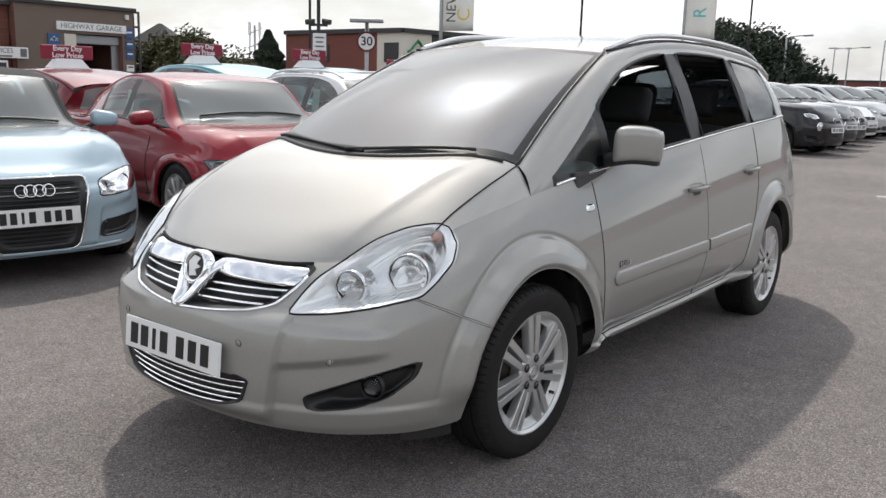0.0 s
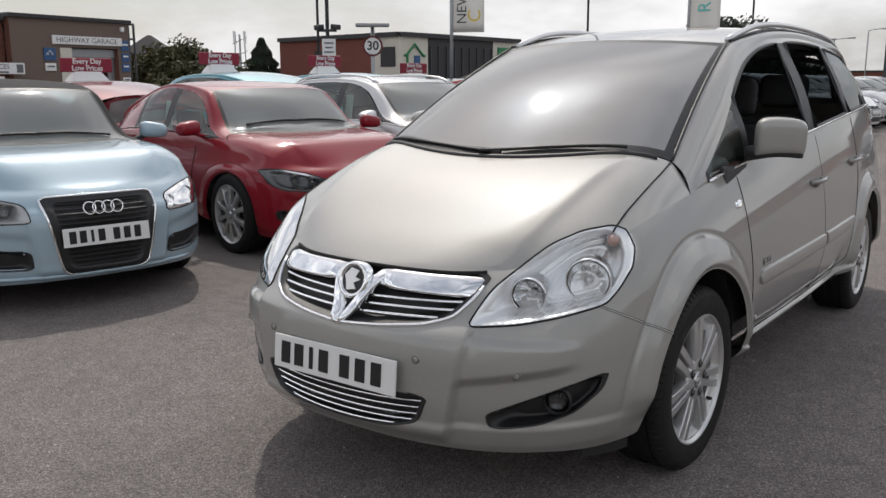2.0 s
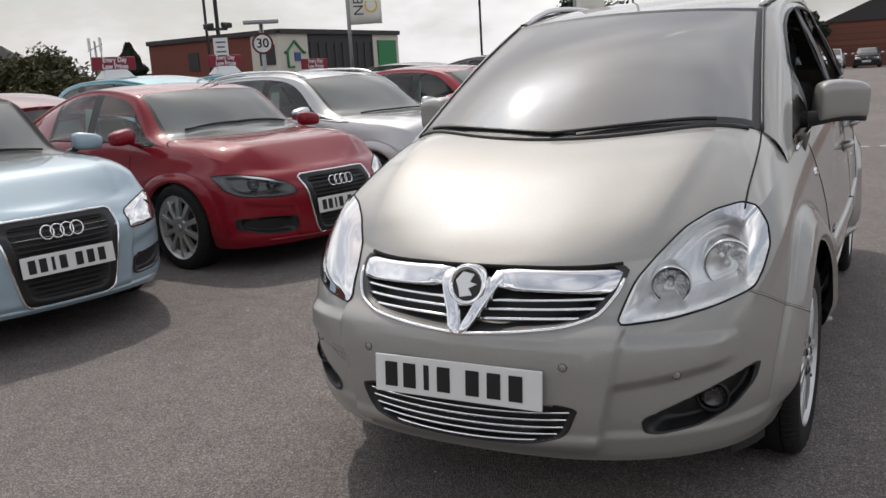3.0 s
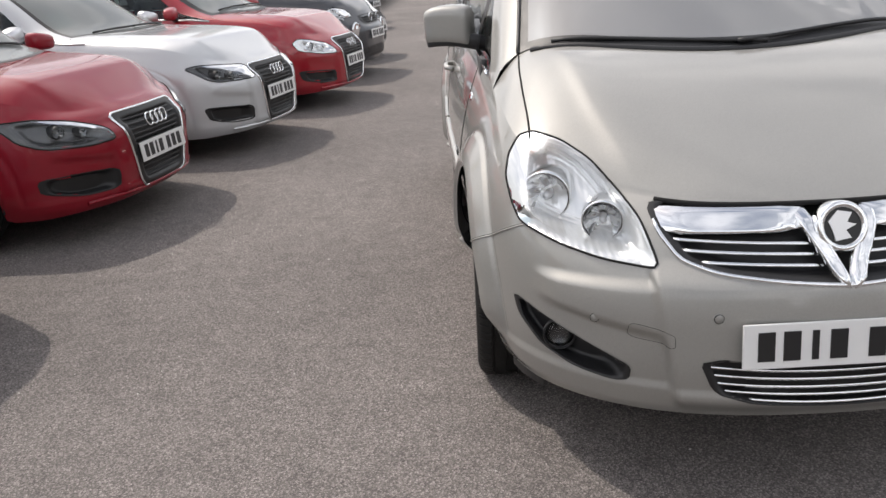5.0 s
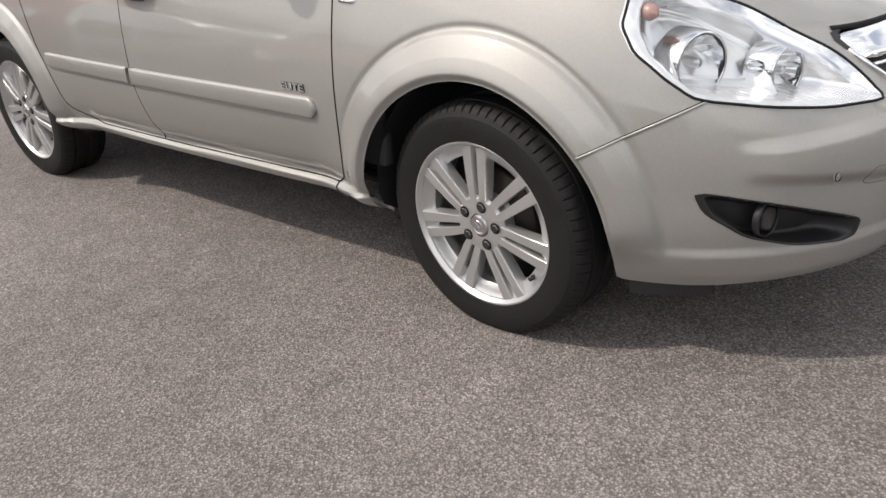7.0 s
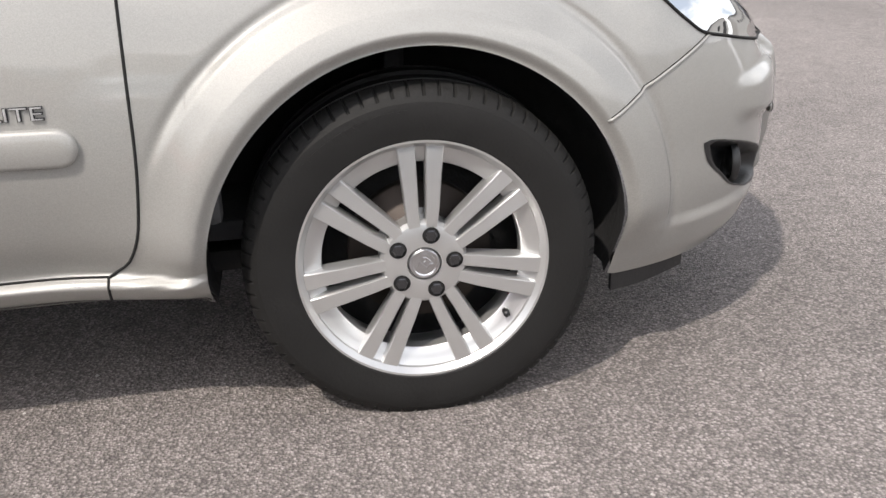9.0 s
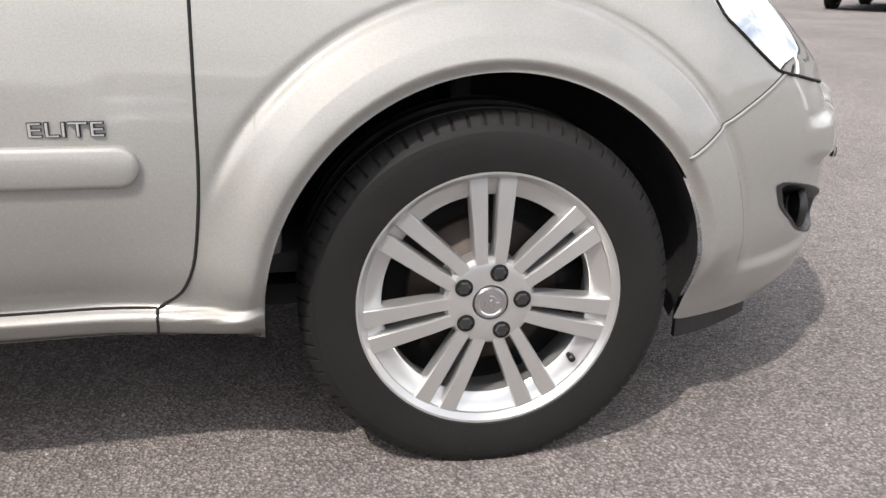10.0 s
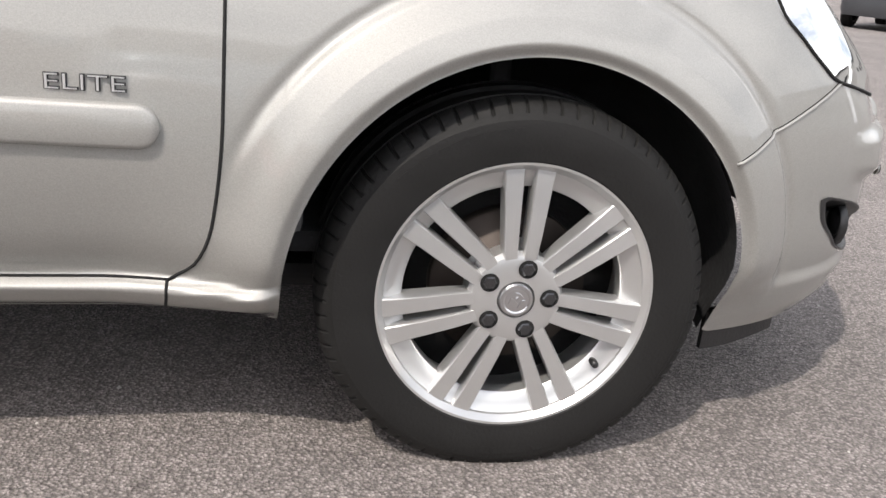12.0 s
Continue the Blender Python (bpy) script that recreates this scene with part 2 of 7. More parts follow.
def spline(knots, values, ends=None):
    """A smooth cubic through the values at the knots; ends gives the slopes at both ends."""
    x, y = np.array(knots, float), np.array(values, float)
    n, h = len(x), np.diff(x)
    A, B = np.zeros((n, n)), np.zeros(n)
    for i in range(1, n - 1):
        A[i, i - 1], A[i, i], A[i, i + 1] = h[i - 1], 2 * (h[i - 1] + h[i]), h[i]
        B[i] = 6 * ((y[i + 1] - y[i]) / h[i] - (y[i] - y[i - 1]) / h[i - 1])
    if ends is None:
        A[0, 0] = A[-1, -1] = 1
    else:
        A[0, 0], A[0, 1], B[0] = 2 * h[0], h[0], 6 * ((y[1] - y[0]) / h[0] - ends[0])
        A[-1, -1], A[-1, -2], B[-1] = 2 * h[-1], h[-1], 6 * (ends[1] - (y[-1] - y[-2]) / h[-1])
    mm = np.linalg.solve(A, B)

    def at(q):
        q = np.asarray(q, float)
        i = np.clip(np.searchsorted(x, q) - 1, 0, n - 2)
        a, b = (x[i + 1] - q), (q - x[i])
        return (mm[i] * a**3 + mm[i + 1] * b**3) / (6 * h[i]) + (y[i] / h[i] - mm[i] * h[i] / 6) * a + (y[i + 1] / h[i] - mm[i + 1] * h[i] / 6) * b
    return at


def steps(knots, values):
    """A monotone curve through the values at the knots, with no overshoot."""
    x, y = np.array(knots, float), np.array(values, float)
    h, d = np.diff(x), np.diff(y) / np.diff(x)
    s = np.zeros(len(x))
    for i in range(1, len(x) - 1):
        if d[i - 1] * d[i] > 0:
            w1, w2 = 2 * h[i] + h[i - 1], h[i] + 2 * h[i - 1]
            s[i] = (w1 + w2) / (w1 / d[i - 1] + w2 / d[i])
    s[0], s[-1] = d[0], d[-1]

    def at(q):
        q = np.clip(np.asarray(q, float), x[0], x[-1])
        i = np.clip(np.searchsorted(x, q) - 1, 0, len(x) - 2)
        t = (q - x[i]) / h[i]
        return y[i] * (1 + 2 * t) * (1 - t)**2 + h[i] * s[i] * t * (1 - t)**2 + y[i + 1] * t * t * (3 - 2 * t) + h[i] * s[i + 1] * t * t * (t - 1)
    return at


def smooth01(q):
    q = np.clip(q, 0, 1)
    return q * q * (3 - 2 * q)

M_NUT = mat("dark_bolt_steel", (0.05, 0.05, 0.053), 0.16, 0.6, 0.6)


# ---- the form of a car ----
import collections
from mathutils.bvhtree import BVHTree

BASE = [(0, -2.287), (0.29, -2.262), (0.50, -2.188), (0.662, -2.06), (0.770, -1.885), (0.834, -1.66), (0.858, -1.345), (0.869, -0.85),
        (0.885, 0), (0.88, 0.85), (0.866, 1.3515), (0.845, 1.75), (0.78, 2.02), (0.60, 2.14), (0, 2.18)]
TOP = [(0, -2.142, 0.772), (0.29, -2.108, 0.773), (0.46, -2.02, 0.784), (0.60, -1.912, 0.825), (0.70, -1.787, 0.87), (0.735, -1.62, 0.91),
       (0.75, -1.345, 0.955), (0.765, -0.85, 1.02), (0.79, 0, 1.10), (0.785, 0.85, 1.16), (0.765, 1.3515, 1.185), (0.735, 1.72, 1.20),
       (0.66, 1.92, 1.20), (0.50, 2.02, 1.20), (0, 2.06, 1.20)]
AXLE, ARCH_Z, TIP, COWL_X, COWL_Y = 1.3515, 0.325, -1.30, 0.66, -1.48
knots = np.concatenate([[0], np.cumsum([math.hypot(b[0] - a[0], b[1] - a[1]) for a, b in zip(BASE, BASE[1:])])])
bx, by = spline(knots, [p[0] for p in BASE], (1, -1)), spline(knots, [p[1] for p in BASE], (0, 0))
tx, ty = spline(knots, [p[0] for p in TOP], (1, -0.85)), spline(knots, [p[1] for p in TOP], (0, 0))
tz = steps(knots, [p[2] for p in TOP])
hood_mid = spline([-2.142, -2.07, -1.915, -1.75, -1.60, -1.48, -1.30, -1.0], [0.772, 0.816, 0.897, 0.977, 1.036, 1.073, 1.115, 1.165])
dense = np.linspace(0, knots[-1], 3000)
dty = ty(dense)
nose = np.argmax(dty > TIP)
edge_x, edge_z = tx(dense[:nose + 60]), tz(dense[:nose + 60])
edge_y = np.maximum.accumulate(dty[:nose + 60]) + np.arange(nose + 60) * 1e-7


def hood_z(x, y):
    w = np.clip(np.abs(x) / np.maximum(np.interp(y, edge_y, edge_x), 1e-3), 0, 1)
    c, e = hood_mid(np.maximum(y, -2.142)), np.interp(y, edge_y, edge_z)
    ridge = np.abs(x) - np.interp(y, [-2.15, -1.95, -1.75, -1.1], [0.40, 0.455, 0.50, 0.57])
    return c - (c - e) * w**(4.5 + 3.0 * smooth01((y + 1.85) / 0.45)) + 0.008 * np.exp(-(ridge / np.where(ridge > 0, 0.032, 0.10))**2) * smooth01((y + 2.1) / 0.15) * smooth01((-1.30 - y) / 0.25)


def t_at(y):
    return float(np.interp(y, dty, dense))


dby = by(dense)


def tb_at(y):
    return float(np.interp(y, dby, dense))


ROOF_Y = -0.41
side_top_y = [TIP, -0.86, -0.60, -0.38, -0.10, 0.25, 0.7, 1.3, 1.8, 2.0]
side_top_x = steps(side_top_y, [float(tx(t_at(TIP))), 0.70, 0.652, 0.618, 0.602, 0.598, 0.597, 0.585, 0.56, 0.545])
side_top_z = spline(side_top_y, [float(tz(t_at(TIP))) + 0.003, 1.205, 1.365, 1.460, 1.525, 1.556, 1.562, 1.535, 1.475, 1.42])
roof_edge_y = [ROOF_Y, 0.0, 0.6, 1.3, 1.8, 2.02]
roof_edge_x = steps(roof_edge_y, [0.548, 0.562, 0.565, 0.555, 0.535, 0.515])
roof_edge_z = spline(roof_edge_y, [1.510, 1.572, 1.596, 1.578, 1.525, 1.475])
roof_mid_z = spline([-0.50, 0.0, 0.6, 1.3, 1.8, 2.06], [1.535, 1.605, 1.636, 1.622, 1.578, 1.535])


def skin(detail, arch_r=0.385, flare_r=0.50, flare=0.033, warp=None):
    """The skin of a car as labelled quads: lower body, hood, pillars, roof, glass. warp moves every point; detail: metres between columns."""
    ts = list(np.arange(0, knots[-1], detail))
    panes = [(-1.13, -0.76), (-0.70, 0.10), (0.24, 0.93), (1.03, 1.55)]
    marks = [t_at(y) for p in panes for y in p] + [t_at(TIP), t_at(1.92), 0.0, knots[-1]]
    rims = []
    for yc in (-AXLE, AXLE):
        steps_ = 56 if detail < 0.03 else 18
        for k in range(1, steps_):
            ts.append(tb_at(yc + arch_r * math.cos(math.pi * k / steps_)))
        rims += [tb_at(yc - arch_r), tb_at(yc + arch_r)]
    fixed = marks + rims
    ts = [t for t in ts if min(abs(t - q) for q in fixed) > 0.0015] + marks
    ts = [(t, 0) for t in ts] + [(t, 0) for t in rims] + [(t, 1) for t in rims]
    ts.sort()
    order = [k for t, k in ts]
    ts = np.array([t for t, k in ts])
    rows = max(10, int((0.84 if detail < 0.01 else 0.62) / detail))
    def surf(t, z):
        """The lower body at contour place t and height z."""
        e = 1e-3
        ex, ey = bx(t + e) - bx(t - e), by(t + e) - by(t - e)
        ln = np.hypot(ex, ey)
        nx, ny = ey / ln, -ex / ln
        q = np.clip((z - 0.5) / (tz(t) - 0.5), 0, 1)**2.2
        x, y = bx(t) + (tx(t) - bx(t)) * q, by(t) + (ty(t) - by(t)) * q
        tuck = np.clip((0.43 - z) / 0.18, 0, 1.2)**2 * (0.072 - 0.034 * smooth01((-1.55 - by(t)) / 0.12))
        out = -tuck - (0.044 * np.clip((0.56 - z) / 0.20, 0, 1)**1.6 * smooth01((0.97 - np.abs(y)) / 0.28) + 0.030 * smooth01((0.30 - z) / 0.05) * smooth01((1.05 - np.abs(y)) / 0.16))
        # proud sill under the doors
        out = out + 0.030 * smooth01((0.347 - z) / 0.020) * np.clip(1 - ((0.326 - z) / 0.062)**2, -1.2, 1) * smooth01((1.0 - np.abs(y)) / 0.08)
        # bumper: proud centre panel, ledge under the lamps, scoop to the fog recess
        fr = smooth01((-1.75 - y) / 0.2)
        mid_ = 1 - smooth01((np.abs(x) - 0.395 - 0.16 * (z - 0.45)) / 0.030)
        out = out + fr * 0.032 * mid_ * smooth01((0.66 - z) / 0.06) * smooth01((z - 0.25) / 0.06)
        out = out + fr * 0.019 * (1 - mid_) * smooth01((0.615 - 0.06 * (np.abs(x) - 0.4) - z) / 0.03) * smooth01((z - 0.47 - 0.16 * (np.abs(x) - 0.55)) / 0.04) * smooth01((0.72 - np.abs(x)) / 0.08)
        out = out + fr * 0.010 * smooth01((0.345 - z) / 0.03) * smooth01((z - 0.22) / 0.05)
        for yc in (-AXLE, AXLE):
            d = np.hypot(y - yc, np.maximum(z - ARCH_Z, 0))
            g = (flare_r - d) / (flare_r - arch_r)
            fade = np.where(y > yc, smooth01((z - 0.46) / 0.20), 1.0) if yc < 0 else 1.0
            gc = np.clip(g, 0, 1)
            face = np.where(gc < 0.5, 1.52 * gc, 0.76 + 0.24 * np.sin(np.pi / 2 * np.clip((gc - 0.5) / 0.4, 0, 1)))
            rise = np.where(g > 0, fade * (0.12 * smooth01(g / 0.12) + 0.88 * face) + (1 - fade) * smooth01(np.minimum(1, 1.25 * gc)), 0)
            add = flare * rise - 0.0036 * fade * np.exp(-((d - flare_r - 0.005) / 0.0095)**2)
            add -= 0.014 * smooth01((g - 0.80) / 0.20)
            out = out + add * smooth01((z - 0.27) / 0.12) * smooth01((np.abs(nx) - 0.35) / 0.3)
        return np.stack([x + nx * out, y + ny * out, z], -1)
    low = steps([-2.4, -2.1, -1.9, -1.76, -1.68, -0.98, -0.80, 0.80, 0.98, 1.7, 2.2], [0.245, 0.236, 0.224, 0.226, 0.256, 0.250, 0.230, 0.230, 0.256, 0.268, 0.28])(by(ts))
    bottom = low.copy()
    for yc in (-AXLE, AXLE):
        y = by(ts)
        inner = (np.abs(y - yc) < arch_r - 1e-4)
        for i in np.where(np.abs(np.abs(y - yc) - arch_r) <= 1e-4)[0]:
            inner[i] = (order[i] == 1) == (y[i] < yc)
        bottom = np.where(inner, np.maximum(low, ARCH_Z + np.sqrt(np.maximum(0, arch_r**2 - (y - yc)**2))), bottom)
    n = len(ts)
    grid, gnor = np.zeros((rows + 1, n, 3)), np.zeros((rows + 1, n, 3))
    for r in range(rows + 1):
        z = bottom + (tz(ts) - bottom) * r / rows
        grid[r] = surf(ts, z)
        e = 2e-3
        tc = np.clip(ts, e, knots[-1] - e)
        nr = np.cross(surf(tc + e, z) - surf(tc - e, z), surf(tc, z + e) - surf(tc, z - e))
        nr[0, 0] = nr[-1, 0] = 0
        gnor[r] = nr / np.linalg.norm(nr, axis=1, keepdims=True)
    verts, faces, labels = [], [], []

    def add_grid(G, label, close=False, flip=False):
        """G[r, c] points; adds the quads, with label(r, c) or a name."""
        R, C = G.shape[:2]
        k = len(verts)
        verts.extend(G.reshape(-1, 3).tolist())
        for r in range(R - 1):
            for c in range(C if close else C - 1):
                d = (c + 1) % C
                f = (k + r * C + c, k + r * C + d, k + (r + 1) * C + d, k + (r + 1) * C + c)
                name = label(r, c) if callable(label) else label
                if name:
                    faces.append(f[::-1] if flip else f)
                    labels.append(name)

    mirror = np.array([-1.0, 1, 1])
    loop = np.concatenate([grid, (grid[:, 1:-1] * mirror)[:, ::-1]], axis=1)

    def lower(r, c):
        d = (c + 1) % loop.shape[1]
        if abs(loop[-1, c] - loop[-1, d]).max() < 1e-7:
            return None
        p = loop[r:r + 2, [c, d]].reshape(-1, 3).mean(0)
        return panel(p)
    add_grid(loop, lower, close=True)
    exact = np.concatenate([gnor, (gnor[:, 1:-1] * mirror)[:, ::-1]], axis=1)
    # hood, from its edge back to the foot of the screen
    iw = int(np.argmin(np.abs(ts - t_at(TIP))))
    lines = max(6, int(0.9 / detail))
    hood = np.zeros((lines + 1, iw + 1, 3))
    E = np.stack([tx(ts[:iw + 1]), ty(ts[:iw + 1])], 1)
    for r in range(lines + 1):
        w = r / lines
        cx = np.minimum(E[:, 0], 0.745) * COWL_X / 0.745
        cy = COWL_Y + 0.22 * (cx / COWL_X)**2
        x, y = E[:, 0] + (cx - E[:, 0]) * w, E[:, 1] + (cy - E[:, 1]) * w
        hood[r, :, 0], hood[r, :, 1], hood[r, :, 2] = x, y, hood_z(x, y)
    hood[0, :, 2] = tz(ts[:iw + 1])
    both = np.concatenate([(hood[:, 1:] * mirror)[:, ::-1], hood], axis=1)
    add_grid(both, "hood")
    # screen
    m = 24 if detail < 0.03 else 12
    a = np.linspace(-1, 1, 2 * m + 1)
    foot = np.stack([COWL_X * a, COWL_Y + 0.22 * a**2, hood_z(COWL_X * a, COWL_Y + 0.22 * a**2) + 0.004], 1)
    head = np.stack([0.548 * a, -0.50 + 0.09 * a**2, 1.535 - 0.025 * a**2], 1)
    b = np.linspace(0, 1, m + 1)[:, None, None]
    scr = foot * (1 - b) + head * b
    scr[..., 1] -= 0.035 * np.sin(np.pi * b[..., 0]) * (1 - 0.6 * a**2)
    scr[..., 2] += 0.045 * np.sin(np.pi * b[..., 0]) * (1 - 0.6 * a**2)
    add_grid(scr, lambda r, c: "screen_band" if r < m * 0.035 or abs(a[c] + a[c + 1]) > 1.9 or r > m * 0.93 else "screen")
    # sides over the belt
    iq = int(np.argmin(np.abs(ts - t_at(1.92))))
    us = ts[iw:iq + 1]
    uy = ty(us)
    yt = np.where(uy > 1.2, 1.2 + (uy - 1.2) * (0.8 / 0.72), uy)
    high = np.stack([side_top_x(yt), yt, side_top_z(yt)], 1)
    belt = np.stack([tx(us), uy, tz(us)], 1)
    tall = np.maximum(high[:, 2] - belt[:, 2], 1e-4)
    ft, fb = np.clip(1 - 0.024 / tall, 0.02, 0.97), np.clip(0.014 / tall, 0, 0.02)
    nf = 12
    up = np.zeros((nf + 2, len(us), 3))
    for r in range(nf + 2):
        f = fb * 0 if r == 0 else (np.ones_like(ft) if r == nf + 1 else fb + (ft - fb) * (r - 1) / (nf - 1))
        up[r] = belt + (high - belt) * f[:, None]
        up[r, :, 0] += 0.02 * np.sin(np.pi * f) * np.clip(tall / 0.3, 0, 1)

    def over(r, c):
        y = 0.5 * (uy[c] + uy[c + 1])
        if 0 < r < nf:
            for k, p in enumerate(panes):
                if p[0] < y < p[1] and tall[c] > 0.07:
                    return "pane_%d" % k
        if 0 < r < nf and -0.7 < y < 1.6:
            return "post"
        if -1.15 < y < -0.70 and r < nf and tall[c] > 0.06:
            return "mirror_foot"
        return "pillar"
    add_grid(up, over)
    add_grid(up * mirror, lambda r, c: (over(r, c) + "_r") if over(r, c).startswith("pane") else over(r, c), flip=True)
    # strip from the screen's edge and the roof's edge out to the side
    g = np.linspace(0, 1, 40 if detail < 0.03 else 20)
    sy = np.where(g < 0.4, TIP + (ROOF_Y - TIP) * g / 0.4, ROOF_Y + (2.0 - ROOF_Y) * (g - 0.4) / 0.6)
    outer = np.stack([side_top_x(sy), sy, side_top_z(sy)], 1)
    inner = np.zeros_like(outer)
    for k, q in enumerate(g):
        if q < 0.4:
            u = q / 0.4
            inner[k] = scr[:, -1].T @ np.array([max(0, 1 - abs(u * m - j)) for j in range(m + 1)])
        else:
            y = ROOF_Y + (2.02 - ROOF_Y) * (q - 0.4) / 0.6
            inner[k] = (roof_edge_x(y), y, roof_edge_z(y))
    strip = np.stack([outer + (inner - outer) * w + np.array([0.5, 0, 0.5]) * 0.022 * math.sin(math.pi * w) for w in np.linspace(0, 1, 6)])
    add_grid(strip, "pillar")
    add_grid(strip * mirror, "pillar", flip=True)
    # roof
    ry = np.linspace(0, 1, 30 if detail < 0.03 else 14)
    wd = np.linspace(-1, 1, 21)
    roof = np.zeros((len(ry), 21, 3))
    for k, q in enumerate(ry):
        ye = ROOF_Y + (2.02 - ROOF_Y) * q
        xe = roof_edge_x(ye) * wd
        y = ye + (1 - wd**2) * (-0.09 + 0.13 * q)
        roof[k, :, 0], roof[k, :, 1] = xe, y
        roof[k, :, 2] = roof_mid_z(y) + (roof_edge_z(ye) - roof_mid_z(ye)) * np.abs(wd)**2.4
    roof[0, :, 2] = 1.535 - 0.025 * wd**2
    add_grid(roof, "roof")
    # tailgate
    tail_t = np.linspace(knots[-1], us[-1], 12)
    foot2 = np.stack([tx(tail_t), ty(tail_t), tz(tail_t)], 1)
    head2 = np.stack([np.linspace(0, 0.545, 12), 2.06 - 0.06 * np.linspace(0, 1, 12)**2, 1.535 - 0.115 * np.linspace(0, 1, 12)**2.4], 1)
    tail = np.stack([foot2 + (head2 - foot2) * w for w in np.linspace(0, 1, 9)])
    tail = np.concatenate([(tail[:, 1:] * mirror)[:, ::-1], tail], axis=1)
    add_grid(tail, lambda r, c: "rear_screen" if 1 <= r <= 6 and 2 < c < 19 else "pillar", flip=True)
    V = np.array(verts)
    if warp:
        V = warp(V)
    tree = BVHTree.FromPolygons([tuple(v) for v in V], faces)
    return {"v": V, "f": faces, "l": labels, "tree": tree, "cols": loop.shape[1], "exact": None if warp else exact.reshape(-1, 3)}


def panel(p):
    """Which panel of the lower body a point lies on."""
    y, z = p[1], p[2]
    if y < -1.66 and z < 0.569 - (y + 1.682) * 0.489 + 0.002:
        return "front_bumper"
    if y < -2.02:
        return "front_bumper"
    if y > 1.72 and z < 0.70:
        return "rear_bumper"
    if z < 0.340 and -0.9 < y < 0.95:
        return "sill"
    if y < -0.88 + max(0.0, 0.45 - z) * 0.6:
        return "fender"
    if y < 0.20:
        return "front_door"
    if y < 1.03 - max(0.0, 0.75 - z) * 0.35:
        return "rear_door"
    return "rear_quarter"


def vertex_normals(V, faces):
    N = np.zeros_like(V)
    F = np.array(faces)
    fn = np.cross(V[F[:, 2]] - V[F[:, 0]], V[F[:, 3]] - V[F[:, 1]])
    for k in range(4):
        np.add.at(N, F[:, k], fn)
    return N / np.maximum(np.linalg.norm(N, axis=1, keepdims=True), 1e-12)


def weld(V):
    """Shared normals for points that lie on one another."""
    key, to = {}, np.zeros(len(V), int)
    for i, v in enumerate(np.round(V, 4)):
        to[i] = key.setdefault(tuple(v), i)
    return to


def take(sk, names, name, material, parent, label="", cut=None, solo=False):
    """One mesh from the labelled faces of a skin; cut(centre) drops faces."""
    names = names if isinstance(names, (set, list, tuple)) else {names}
    pick = [f for f, l in zip(sk["f"], sk["l"]) if l in names]
    if cut:
        pick = [f for f in pick if not cut(sk["v"][list(f)].mean(0))]
    if solo:
        # one object for each separate piece
        root = {}

        def top(i):
            while root.setdefault(i, i) != i:
                i = root[i]
            return i
        for f in pick:
            for i in f[1:]:
                root[top(i)] = top(f[0])
        groups = collections.defaultdict(list)
        for f in pick:
            groups[top(f[0])].append(f)
        for g in groups.values():
            take(dict(sk, f=g, l=[next(iter(names))] * len(g), n=sk["n"]), names, name, material, parent, label)
        return None
    if not pick:
        return None
    if "n" not in sk:
        F = weld(sk["v"])[np.array(sk["f"])]
        keep = [l.startswith(("hood", "pillar", "roof", "fender", "front", "rear_", "sill", "mirror_foot", "post")) and not l.startswith("rear_screen") for l in sk["l"]]
        n1, n2 = vertex_normals(sk["v"], F[np.array(keep)]), vertex_normals(sk["v"], F)
        to = weld(sk["v"])
        sk["n"] = np.where(np.linalg.norm(n1[to], axis=1, keepdims=True) > 0.1, n1[to], n2[to])
        if sk["exact"] is not None:
            k = len(sk["exact"]) - sk["cols"]
            sk["n"][:k] = sk["exact"][:k]
    used = sorted({i for f in pick for i in f})
    back = {i: k for k, i in enumerate(used)}
    return mk(name, sk["v"][used], [[back[i] for i in f] for f in pick], material, parent, label, True, sk["n"][used])


def front_hit(sk, x, z, default=-2.0):
    hit = sk["tree"].ray_cast(Vector((x, -4, z)), Vector((0, 1, 0)))
    return hit[0].y if hit[0] is not None and hit[0].y < -0.9 else default


def side_hit(sk, y, z, side, default=0.86):
    hit = sk["tree"].ray_cast(Vector((side * 3, y, z)), Vector((-side, 0, 0)))
    return hit[0].x if hit[0] is not None else side * default


def outline(pts, n=48, rounds=2):
    """A closed outline through corner points, its corners softened, with n points evenly spaced."""
    P = [np.array(p, float) for p in pts]
    for _ in range(rounds):
        P = [q for a, b in zip(P, P[1:] + P[:1]) for q in (a * 0.86 + b * 0.14, a * 0.14 + b * 0.86)]
    P.append(P[0])
    d = np.concatenate([[0], np.cumsum([np.linalg.norm(b - a) for a, b in zip(P, P[1:])])])
    P = np.array(P)
    s = np.linspace(0, d[-1], n, endpoint=False)
    return np.stack([np.interp(s, d, P[:, 0]), np.interp(s, d, P[:, 1])], 1)


